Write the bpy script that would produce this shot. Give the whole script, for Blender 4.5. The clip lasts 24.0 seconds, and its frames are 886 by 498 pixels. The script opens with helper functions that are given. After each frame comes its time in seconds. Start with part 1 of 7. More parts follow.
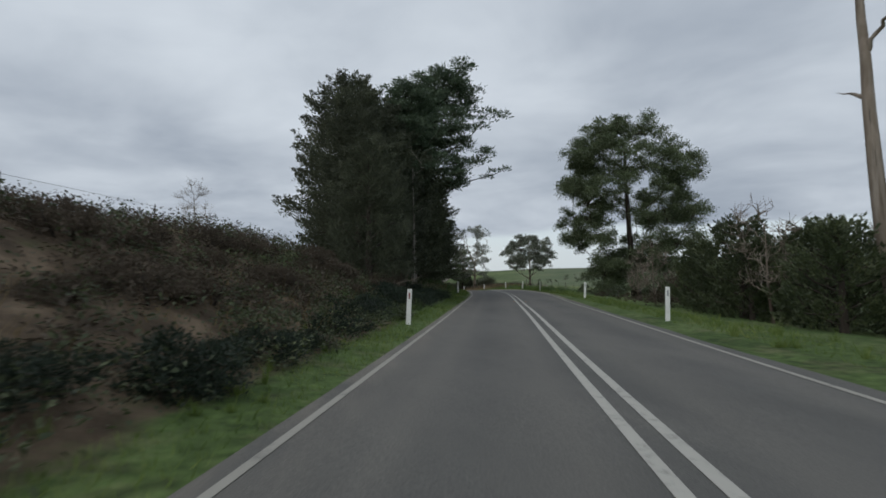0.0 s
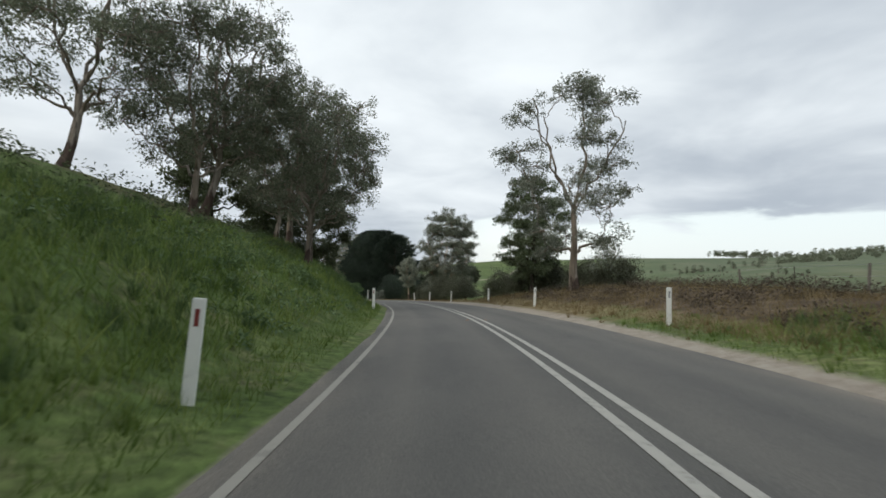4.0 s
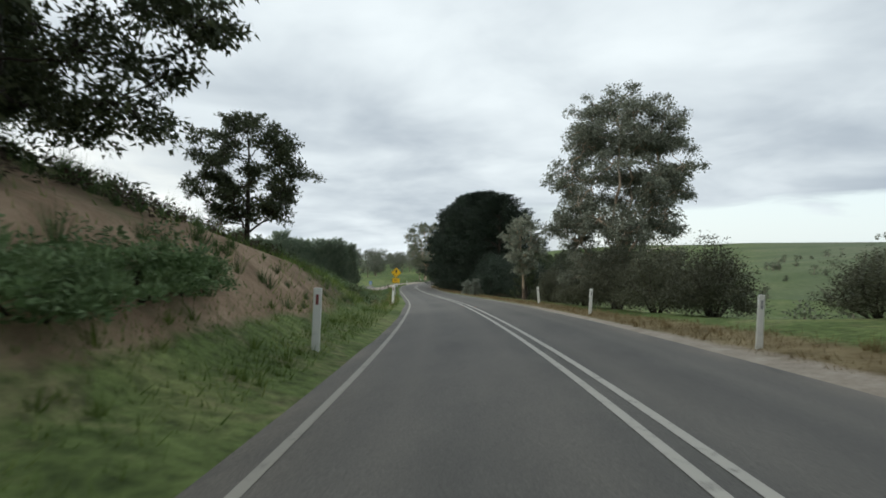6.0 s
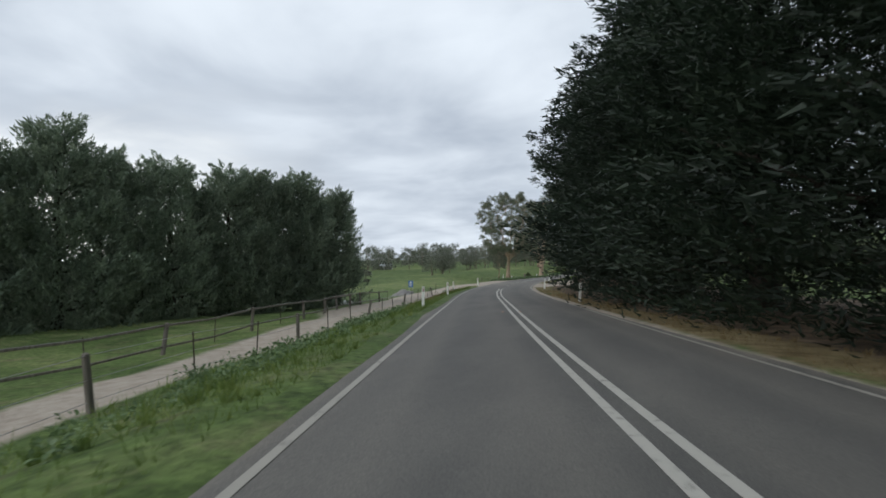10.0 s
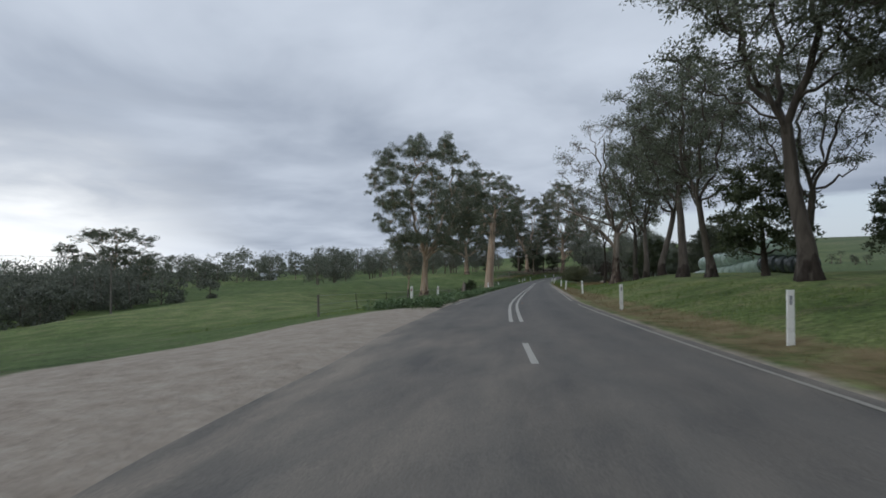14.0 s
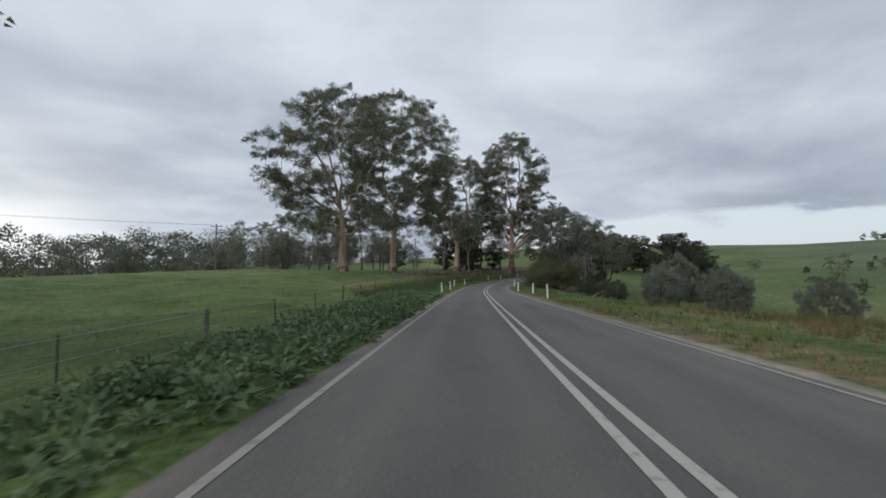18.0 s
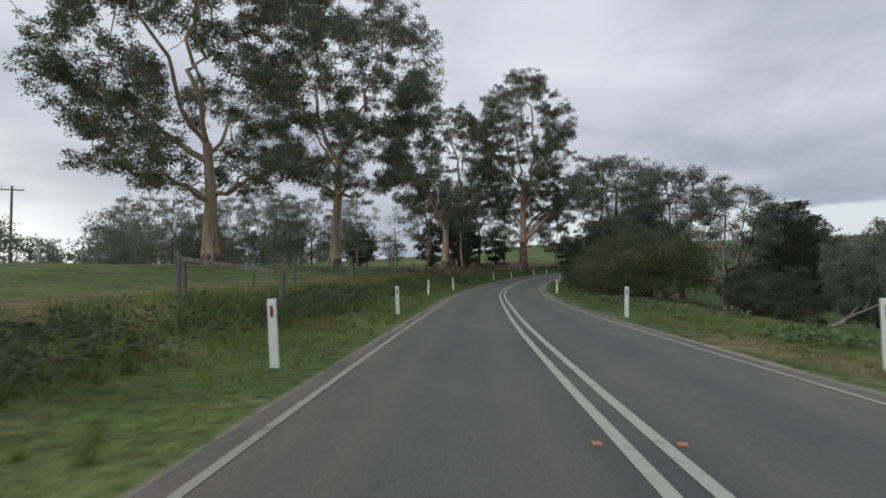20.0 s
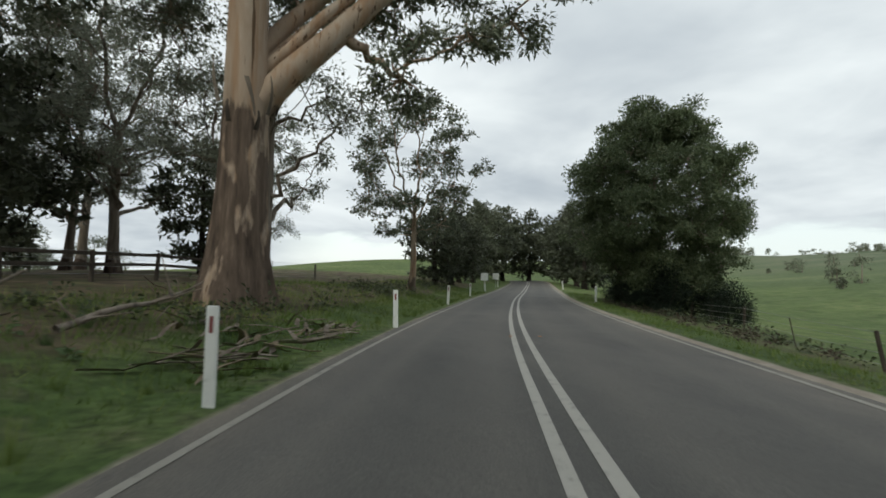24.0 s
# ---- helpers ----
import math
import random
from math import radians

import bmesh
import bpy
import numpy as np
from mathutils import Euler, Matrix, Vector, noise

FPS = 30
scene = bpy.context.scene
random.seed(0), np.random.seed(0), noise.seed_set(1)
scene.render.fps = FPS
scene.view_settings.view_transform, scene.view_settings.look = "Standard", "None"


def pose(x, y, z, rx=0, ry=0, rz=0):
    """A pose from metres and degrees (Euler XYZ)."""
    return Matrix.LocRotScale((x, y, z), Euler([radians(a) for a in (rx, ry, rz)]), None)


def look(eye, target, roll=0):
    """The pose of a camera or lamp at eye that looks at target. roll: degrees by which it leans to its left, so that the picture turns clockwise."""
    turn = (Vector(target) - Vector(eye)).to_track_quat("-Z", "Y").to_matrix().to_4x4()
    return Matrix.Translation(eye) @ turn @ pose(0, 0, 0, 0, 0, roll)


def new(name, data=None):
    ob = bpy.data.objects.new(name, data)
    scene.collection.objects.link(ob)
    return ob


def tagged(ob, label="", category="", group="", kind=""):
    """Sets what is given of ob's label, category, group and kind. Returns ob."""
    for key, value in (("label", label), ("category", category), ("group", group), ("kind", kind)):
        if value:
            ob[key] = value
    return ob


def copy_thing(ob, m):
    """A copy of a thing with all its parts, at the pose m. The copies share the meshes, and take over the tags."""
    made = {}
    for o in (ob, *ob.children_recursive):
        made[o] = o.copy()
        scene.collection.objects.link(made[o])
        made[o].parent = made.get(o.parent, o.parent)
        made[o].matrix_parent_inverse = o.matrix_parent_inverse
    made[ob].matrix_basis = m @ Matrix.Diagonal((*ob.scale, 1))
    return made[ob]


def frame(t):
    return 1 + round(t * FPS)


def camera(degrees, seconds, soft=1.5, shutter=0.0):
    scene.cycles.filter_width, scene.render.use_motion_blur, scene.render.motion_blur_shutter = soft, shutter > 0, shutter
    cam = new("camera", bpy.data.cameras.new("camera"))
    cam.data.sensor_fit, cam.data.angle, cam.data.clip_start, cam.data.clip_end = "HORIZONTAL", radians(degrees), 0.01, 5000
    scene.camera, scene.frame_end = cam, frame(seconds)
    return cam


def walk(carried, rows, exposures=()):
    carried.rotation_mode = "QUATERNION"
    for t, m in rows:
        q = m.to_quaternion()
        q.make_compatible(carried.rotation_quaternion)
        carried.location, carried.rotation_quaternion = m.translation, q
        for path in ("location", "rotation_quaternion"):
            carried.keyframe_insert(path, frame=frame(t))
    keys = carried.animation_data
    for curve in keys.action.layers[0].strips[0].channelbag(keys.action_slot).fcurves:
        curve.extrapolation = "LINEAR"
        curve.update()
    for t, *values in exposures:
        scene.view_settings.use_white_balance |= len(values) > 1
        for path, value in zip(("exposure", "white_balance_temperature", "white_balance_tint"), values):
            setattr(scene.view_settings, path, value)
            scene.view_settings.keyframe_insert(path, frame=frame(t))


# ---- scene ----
# ---- the camera and its way ----
cam = camera(79.6, 24.0, soft=1.7, shutter=0.08)
PATH = [
    (0, (0.000, 0.000, 1.300), (0.272, 1.977, 1.436), -0.73),
    (0.5, (2.334, 10.392, 1.403), (2.645, 12.364, 1.535), -0.35),
    (1, (4.755, 20.707, 1.504), (5.091, 22.674, 1.638), -0.16),
    (1.5, (7.155, 30.963, 1.607), (7.501, 32.928, 1.743), -0.29),
    (2, (9.422, 41.182, 1.709), (9.758, 43.148, 1.846), -0.35),
    (2.5, (11.430, 51.382, 1.794), (11.736, 53.354, 1.925), 0.07),
    (3, (13.089, 61.574, 1.844), (13.322, 63.556, 1.968), 0.25),
    (3.5, (14.280, 71.762, 1.834), (14.400, 73.755, 1.944), 0.40),
    (4, (14.839, 81.943, 1.745), (14.825, 83.941, 1.835), 0.64),
    (4.5, (14.706, 92.084, 1.572), (14.560, 94.078, 1.640), 0.90),
    (5, (14.021, 102.163, 1.321), (13.766, 104.145, 1.378), 0.83),
    (5.5, (12.961, 112.175, 1.007), (12.619, 114.145, 1.055), 0.66),
    (6, (11.557, 122.115, 0.643), (11.138, 124.070, 0.679), 0.66),
    (6.5, (9.772, 131.958, 0.242), (9.276, 133.896, 0.270), 0.31),
    (7, (7.564, 141.670, -0.185), (6.990, 143.586, -0.153), 0.28),
    (7.5, (5.002, 151.234, -0.632), (4.375, 153.133, -0.609), 0.19),
    (8, (2.232, 160.662, -1.097), (1.574, 162.551, -1.084), -0.23),
    (8.5, (-0.617, 169.977, -1.571), (-1.298, 171.857, -1.556), -0.82),
    (9, (-3.501, 179.182, -2.038), (-4.198, 181.057, -2.021), -0.91),
    (9.5, (-6.377, 188.294, -2.482), (-7.076, 190.168, -2.458), -1.01),
    (10, (-9.181, 197.338, -2.894), (-9.872, 199.214, -2.861), -0.59),
    (10.5, (-11.893, 206.333, -3.279), (-12.575, 208.213, -3.242), -0.06),
    (11, (-14.531, 215.295, -3.644), (-15.207, 217.177, -3.606), 0.43),
    (11.5, (-17.104, 224.245, -3.992), (-17.771, 226.130, -3.953), 0.75),
    (12, (-19.530, 233.238, -4.324), (-20.168, 235.132, -4.275), 0.61),
    (12.5, (-21.729, 242.328, -4.637), (-22.308, 244.241, -4.588), -0.24),
    (13, (-23.685, 251.551, -4.930), (-24.199, 253.483, -4.875), -0.81),
    (13.5, (-25.379, 260.940, -5.199), (-25.824, 262.889, -5.140), -0.87),
    (14, (-26.821, 270.515, -5.439), (-27.202, 272.477, -5.367), -0.69),
    (14.5, (-28.024, 280.289, -5.652), (-28.343, 282.262, -5.573), -0.43),
    (15, (-28.992, 290.272, -5.853), (-29.254, 292.253, -5.775), 0.10),
    (15.5, (-29.717, 300.459, -6.059), (-29.920, 302.448, -5.986), 0.41),
    (16, (-30.155, 310.841, -6.276), (-30.309, 312.833, -6.205), 0.84),
    (16.5, (-30.330, 321.388, -6.499), (-30.453, 323.383, -6.428), 0.81),
    (17, (-30.397, 332.064, -6.720), (-30.508, 334.059, -6.644), 0.82),
    (17.5, (-30.494, 342.830, -6.935), (-30.609, 344.825, -6.860), 0.71),
    (18, (-30.614, 353.659, -7.141), (-30.727, 355.654, -7.063), 0.43),
    (18.5, (-30.706, 364.531, -7.343), (-30.813, 366.527, -7.262), 0.20),
    (19, (-30.752, 375.429, -7.545), (-30.851, 377.425, -7.467), 0.05),
    (19.5, (-30.755, 386.341, -7.751), (-30.849, 388.338, -7.677), -0.07),
    (20, (-30.726, 397.257, -7.956), (-30.819, 399.253, -7.878), -0.24),
    (20.5, (-30.610, 408.171, -8.145), (-30.698, 410.168, -8.065), -0.36),
    (21, (-30.352, 419.084, -8.294), (-30.428, 421.081, -8.206), -0.33),
    (21.5, (-29.835, 430.000, -8.377), (-29.876, 431.997, -8.272), -0.22),
    (22, (-28.853, 440.909, -8.377), (-28.831, 442.905, -8.249), -0.41),
    (22.5, (-27.286, 451.794, -8.294), (-27.135, 453.784, -8.155), -0.99),
    (23, (-25.027, 462.623, -8.147), (-24.730, 464.595, -7.997), -1.29),
    (23.5, (-22.075, 473.368, -7.964), (-21.647, 475.316, -7.810), -0.90),
    (24, (-18.558, 484.038, -7.769), (-18.020, 485.959, -7.621), 0.30),
]
EXPOSURES = [
    (0.0, -0.1, 6200, 8), (1.0, 0.25, 6300, 8), (2.0, 0.58, 6400, 8), (5.0, 0.4, 6550, 5), (6.0, 0.4, 6450, 4), (7.0, -0.1, 6250, 8), (8.0, -0.1, 6150, 8), (9.0, 0.1, 6200, 8),
    (12.0, 0.42, 6200, 9), (13.0, -0.1, 6050, 10), (14.0, -0.15, 5950, 10), (16.0, 0.0, 6050, 10), (17.0, 0.05, 6150, 10), (20.0, 0.1, 6350, 10), (22.0, 0.8, 6700, 5), (23.0, 0.76, 6700, 5), (24.0, 0.45, 6650, 4),
]
walk(cam, [(t, look(eye, target, roll)) for t, eye, target, roll in PATH], EXPOSURES)

# ---- centre line of the road, a point every 25 m from s = -75 ----
CENTRE = [
    (-15.52, -73.37, 0.76),
    (-9.87, -49.02, 0.50),
    (-4.23, -24.66, 0.25),
    (1.31, -0.28, 0.03),
    (7.15, 24.02, 0.24),
    (12.64, 48.40, 0.47),
    (16.21, 73.15, 0.53),
    (16.14, 98.12, 0.14),
    (13.10, 122.93, -0.68),
    (7.62, 147.31, -1.73),
    (0.45, 171.26, -2.92),
    (-7.02, 195.11, -4.08),
    (-14.27, 219.04, -5.08),
    (-21.00, 243.11, -5.96),
    (-25.66, 267.67, -6.67),
    (-28.10, 292.54, -7.19),
    (-28.87, 317.53, -7.72),
    (-29.10, 342.52, -8.23),
    (-29.36, 367.52, -8.70),
    (-29.42, 392.52, -9.16),
    (-29.16, 417.51, -9.58),
    (-27.73, 442.47, -9.67),
    (-23.11, 467.02, -9.37),
    (-15.21, 490.73, -8.94),
    (-5.54, 513.74, -8.56),
    (5.22, 536.32, -8.01),
    (15.97, 558.87, -7.24),
    (26.34, 581.63, -6.32),
    (34.39, 605.30, -5.69),
    (41.37, 629.30, -5.66),
    (48.29, 653.34, -5.58),
]
S0, STEP = -75.0, 25.0
_c = np.array(CENTRE)


def _spline(s):
    u = np.clip((np.asarray(s, float) - S0) / STEP, 1, len(_c) - 2.001)
    i = u.astype(int)
    f = (u - i)[..., None]
    a, b, c, d = _c[i - 1], _c[i], _c[i + 1], _c[np.minimum(i + 2, len(_c) - 1)]
    return b + 0.5 * f * (c - a + f * (2 * a - 5 * b + 4 * c - d + f * (3 * (b - c) + d - a)))


S_MIN, S_MAX = -50.0, 620.0
_ss = np.arange(S_MIN, S_MAX + 0.01, 1.0)
_line = _spline(_ss)
_tan = np.gradient(_line, axis=0)
_tan[:, 2] = 0
_tan /= np.linalg.norm(_tan, axis=1)[:, None]


def centre(s):
    """Place and heading vector of the road's centre line, straight on past its ends."""
    s = np.asarray(s, float)
    k = np.clip(s, S_MIN, S_MAX)
    p = np.stack([np.interp(k, _ss, _line[:, n]) for n in range(3)], -1)
    t = np.stack([np.interp(k, _ss, _tan[:, n]) for n in range(3)], -1)
    return p + t * (s - k)[..., None], t


# ---- lie of the land beside the road: height over the road at distances from its centre ----
DIST = [3.4, 4.5, 7, 10, 14, 22, 40, 100, 300]
LEFT_A = [
    (-60, 0, 0, .9, 2.2, 3.2, 3.6, 3.6, 3, 2), (12, 0, .1, 1.1, 2.6, 3.6, 3.9, 3.9, 4, 2),
    (60, 0, .1, 1.0, 2.0, 2.6, 3.2, 4, 5, 3), (85, 0, .1, 1.5, 2.9, 4.3, 6, 8, 8, 4),
    (105, 0, .2, 1.9, 3.5, 5.2, 7.2, 8.6, 8.6, 4), (120, 0, .2, 2.2, 3.8, 5.4, 7.2, 8.4, 8.4, 4),
    (135, 0, .3, 2.5, 3.5, 4.5, 5.4, 6, 6, 3), (148, 0, .1, 1.6, 2.3, 2.7, 3.0, 3.2, 4, 5),
    (160, 0, 0, .5, .7, .8, .8, 1, 2, 4), (180, 0, 0, .2, .1, -.1, -.4, -.4, 0, 0),
]
LEFT_B = [
    (205, 0, -.1, -.8, -1.4, -1.7, -1.9, -1.7, -2, -2), (240, 0, -.2, -.9, -1.2, -1.3, -1.4, -1.4, -2, -2),
    (265, 0, -.1, -.6, -.9, -1.3, -2.6, -5.2, -9, -10), (285, 0, 0, -.15, -.5, -1.2, -2.7, -5.4, -11, -10),
    (300, 0, 0, -.1, -.4, -.9, -2.1, -4.6, -11, -11), (330, 0, -.2, -.6, -1, -1.4, -1.6, -1.8, -11, -12),
    (360, 0, -.2, -.6, -1.3, -2.1, -2.8, -.3, -9, -12), (400, 0, 0, .2, .5, .7, .9, 1.2, -7, -11),
    (440, 0, 0, .4, .9, 1.4, 2.0, 2.5, -5, -10), (470, 0, 0, .4, .9, 1.3, 1.9, 2.2, -3, -9),
]
LEFT_C = [(505, 0, 0, .5, .9, 1.1, 1.4, 1.6, -.5, -5), (560, 0, 0, .6, 1.2, 1.6, 2.2, 2.6, 0, -5), (640, 0, 0, .5, 1.0, 1.5, 2.2, 3, 1, -4),
          (850, 2, 2, 2, 2, 3, 4, 6, 6, 0), (1150, 46, 46, 46, 46, 46, 46, 46, 44, 4), (1500, 40, 40, 40, 40, 40, 40, 40, 40, 6)]
RIGHT_A = [
    (-60, 0, 0, -.2, -.5, -1, -2, -4, -8, -6), (30, 0, 0, -.2, -.5, -1, -2, -4, -10, -8),
    (60, 0, 0, -.1, -.6, -1.3, -3, -6, -13, -12), (85, 0, .2, .3, .3, .2, -.3, -3, -11, -12),
    (105, 0, .2, .8, 1.3, 1.3, 1, -.5, -8, -10), (120, 0, .2, .8, 1.2, 1.1, .5, -2, -9, -10),
    (135, 0, .1, .4, .6, .3, -.6, -4, -11, -11), (150, 0, 0, 0, -.4, -1.1, -3, -7, -13, -12),
    (190, 0, 0, -.1, -.5, -1, -2.4, -6, -12, -10), (230, 0, 0, 0, 0, -.1, -.5, -3, -9, -8),
]
RIGHT_B = [
    (260, 0, 0, .1, .1, .1, 0, -1, -7, -6), (290, 0, 0, .5, 1.1, 1.3, 1.2, .8, -3, 2),
    (320, 0, 0, .6, 1.3, 1.6, 1.5, 0, -5, 4), (340, 0, 0, .4, .7, .7, .2, -2, -8, 3),
    (370, 0, 0, .1, .1, 0, -.6, -3, -9, 0), (410, 0, 0, -.1, -.4, -.9, -2, -5, -11, -4),
    (450, 0, -.1, -.2, -.3, -.8, -2, -5, -11, -2), (480, 0, -.1, -.3, -.6, -1.2, -2.4, -5, -10, 4),
    (505, 0, -.1, -.6, -1.2, -1.9, -3, -5, -8, 14), (545, 0, 0, -.3, -.8, -1.5, -3, -5, -3, 18), (640, 0, 0, -.3, -.8, -1.5, -3, -3, 0, 20),
    (850, 2, 2, 2, 2, 2, 0, 0, 4, 24), (1150, 46, 46, 46, 46, 46, 46, 46, 44, 46), (1500, 40, 40, 40, 40, 40, 40, 40, 44, 50),
]


def _table(rows):
    a = np.array(rows, float)
    return a[:, 0], a[:, 1:]


_L, _R = _table(LEFT_A + LEFT_B + LEFT_C), _table(RIGHT_A + RIGHT_B)


def land(s, lat):
    """Height of the ground over the road's centre line, before small unevenness."""
    s, lat = np.broadcast_arrays(np.asarray(s, float), np.asarray(lat, float))
    out = np.zeros(s.shape)
    d = np.abs(lat)
    for side, (keys, rows) in ((-1, _L), (1, _R)):
        cols = np.stack([np.interp(s, keys, rows[:, n]) for n in range(len(DIST))], -1)
        u = np.interp(d, DIST, np.arange(len(DIST)))
        i = np.minimum(u.astype(int), len(DIST) - 2)
        f = u - i
        f = f * f * (3 - 2 * f) * 0.5 + f * 0.5
        v = np.take_along_axis(cols, i[..., None], -1)[..., 0] * (1 - f) + np.take_along_axis(cols, i[..., None] + 1, -1)[..., 0] * f
        out = np.where(np.sign(lat) == side, v, out)
    return out


def wave(x, y, size, seed=0.0):
    """Cheap smooth unevenness from a few crossed sines, about -1 to 1."""
    a, b = x / size + seed, y / size + seed * 1.7
    return (np.sin(a + 1.3 * np.sin(0.7 * b)) + np.sin(1.31 * b + 1.1 * np.sin(0.83 * a)) + np.sin(0.63 * (a + b) + 2)) / 3


def spot(s, lat):
    """World x, y, z of the ground at s along and lat across the road (left is negative)."""
    s, lat = np.broadcast_arrays(np.asarray(s, float), np.asarray(lat, float))
    p, t = centre(s)
    n = np.stack([t[..., 1], -t[..., 0], 0 * s], -1)
    far = np.clip((np.abs(lat) - 45) / 120, 0, 1)[..., None]
    m = n * (1 - far) + np.array([1.0, 0, 0]) * far
    near = np.clip(lat, -45, 45)[..., None]
    q = p + n * near + m * (lat[..., None] - near)
    d = np.abs(lat)
    z = p[..., 2] + land(s, lat)
    rough = np.clip((d - 4.2) / 6, 0, 1)
    z = z + rough * (0.10 * wave(q[..., 0], q[..., 1], 1.1) + 0.16 * wave(q[..., 0], q[..., 1], 3.7, 2.0))
    z = z + np.clip((d - 30) / 80, 0, 1) * 1.6 * wave(q[..., 0], q[..., 1], 38.0, 5.0)
    hill = np.clip((d - 300) / 500, 0, 1)
    hill = hill * hill * (3 - 2 * hill)
    level = np.where(lat < 0, np.interp(s, [-100, 420, 900], [-13.0, -16.0, -14.0]), np.interp(s, [100, 300, 560, 800], [40.0, 45.0, 50.0, 54.0]))
    z = z * (1 - hill) + hill * (level + np.where(lat < 0, 3, 9) * wave(q[..., 0], q[..., 1], 210.0, 1.0) + 2.5 * wave(q[..., 0], q[..., 1], 70.0, 3.0))
    return np.stack([q[..., 0], q[..., 1], z], -1)


def heading(s):
    """Turn about z, in degrees, of a thing whose +y runs along the road."""
    t = centre(s)[1]
    return math.degrees(math.atan2(-t[0], t[1]))


# ---- sky, sun ----
def world_sky():
    w = bpy.data.worlds.new("sky")
    scene.world = w
    w.use_nodes = True
    nt = w.node_tree
    nt.nodes.clear()
    N, L = nt.nodes.new, nt.links.new
    out, bg = N("ShaderNodeOutputWorld"), N("ShaderNodeBackground")
    sky = N("ShaderNodeTexSky")
    sky.sky_type, sky.sun_disc = "NISHITA", False
    sky.sun_elevation, sky.sun_rotation = radians(24), radians(-50)
    sky.air_density, sky.dust_density = 1.2, 2.0
    dim = N("ShaderNodeVectorMath")
    dim.operation = "SCALE"
    dim.inputs["Scale"].default_value = 0.10
    L(sky.outputs[0], dim.inputs[0])
    # cloud sheet: the view's direction carried up to a flat layer
    co, sep = N("ShaderNodeTexCoord"), N("ShaderNodeSeparateXYZ")
    L(co.outputs["Generated"], sep.inputs[0])
    up = N("ShaderNodeMath"); up.operation = "ADD"; up.inputs[1].default_value = 0.16
    top = N("ShaderNodeMath"); top.operation = "MAXIMUM"; top.inputs[1].default_value = 0.05
    L(sep.outputs["Z"], up.inputs[0]); L(up.outputs[0], top.inputs[0])
    dx = N("ShaderNodeMath"); dx.operation = "DIVIDE"
    dy = N("ShaderNodeMath"); dy.operation = "DIVIDE"
    L(sep.outputs["X"], dx.inputs[0]); L(top.outputs[0], dx.inputs[1])
    L(sep.outputs["Y"], dy.inputs[0]); L(top.outputs[0], dy.inputs[1])
    sheet = N("ShaderNodeCombineXYZ")
    L(dx.outputs[0], sheet.inputs[0]); L(dy.outputs[0], sheet.inputs[1])

    def cloud(scale, detail, rough, seed, warp):
        add = N("ShaderNodeVectorMath"); add.operation = "ADD"; add.inputs[1].default_value = (seed, seed * 1.7, seed * 0.3)
        L(sheet.outputs[0], add.inputs[0])
        n = N("ShaderNodeTexNoise")
        n.inputs["Scale"].default_value, n.inputs["Detail"].default_value = scale, detail
        n.inputs["Roughness"].default_value, n.inputs["Distortion"].default_value = rough, warp
        L(add.outputs[0], n.inputs["Vector"])
        return n.outputs["Fac"]

    big, fine = cloud(0.5, 5, 0.5, 3.1, 0.3), cloud(1.5, 6, 0.52, 7.4, 0.4)
    mix = N("ShaderNodeMix"); mix.data_type = "FLOAT"; mix.inputs["Factor"].default_value = 0.3
    L(big, mix.inputs["A"]); L(fine, mix.inputs["B"])
    tone = N("ShaderNodeValToRGB")
    tone.color_ramp.interpolation = "EASE"
    e = tone.color_ramp.elements
    e[0].position, e[0].color = 0.36, (0.37, 0.41, 0.475, 1)
    e[1].position, e[1].color = 0.67, (0.74, 0.775, 0.82, 1)
    L(mix.outputs["Result"], tone.inputs[0])
    # the sheet ends in a clear strip to the east, thins into a broad glow to the west, and reaches the horizon between
    def calc(op, a, b, c=None):
        n = N("ShaderNodeMath"); n.operation = op
        for k, v in enumerate((a, b, c)):
            if isinstance(v, (int, float)):
                n.inputs[k].default_value = v
            elif v is not None:
                L(v, n.inputs[k])
        return n.outputs[0]

    def step(v, a, b):
        n = N("ShaderNodeMapRange"); n.interpolation_type = "SMOOTHSTEP"
        n.inputs["From Min"].default_value, n.inputs["From Max"].default_value = a, b
        L(v, n.inputs["Value"])
        return n.outputs[0]

    z = calc("MULTIPLY_ADD", fine, 0.11, sep.outputs["Z"])
    strip_clear = calc("MULTIPLY", step(z, 0.160, 0.138), step(sep.outputs["X"], -0.10, 0.12))
    glow_clear = calc("MULTIPLY", step(calc("MULTIPLY_ADD", fine, 0.30, sep.outputs["Z"]), 0.43, 0.12), step(sep.outputs["X"], -0.45, -0.82))
    open_sky = N("ShaderNodeMix"); open_sky.data_type = "RGBA"; open_sky.inputs["Factor"].default_value = 0.7
    open_sky.inputs["B"].default_value = (0.84, 0.91, 0.97, 1)
    L(dim.outputs[0], open_sky.inputs["A"])
    east = N("ShaderNodeMix"); east.data_type = "RGBA"
    L(strip_clear, east.inputs["Factor"]); L(tone.outputs[0], east.inputs["A"]); L(open_sky.outputs["Result"], east.inputs["B"])
    both = N("ShaderNodeMix"); both.data_type = "RGBA"
    both.inputs["B"].default_value = (1.5, 1.45, 1.34, 1)
    L(glow_clear, both.inputs["Factor"]); L(east.outputs["Result"], both.inputs["A"])
    L(both.outputs["Result"], bg.inputs[0])
    bg.inputs[1].default_value = 0.95
    L(bg.outputs[0], out.inputs[0])
    lamp = bpy.data.lights.new("sun", "SUN")
    lamp.energy, lamp.angle, lamp.color = 0.9, radians(25), (1.0, 0.96, 0.90)
    new("sun", lamp).matrix_world = look((-60, 60, 60), (0, 118, 0))


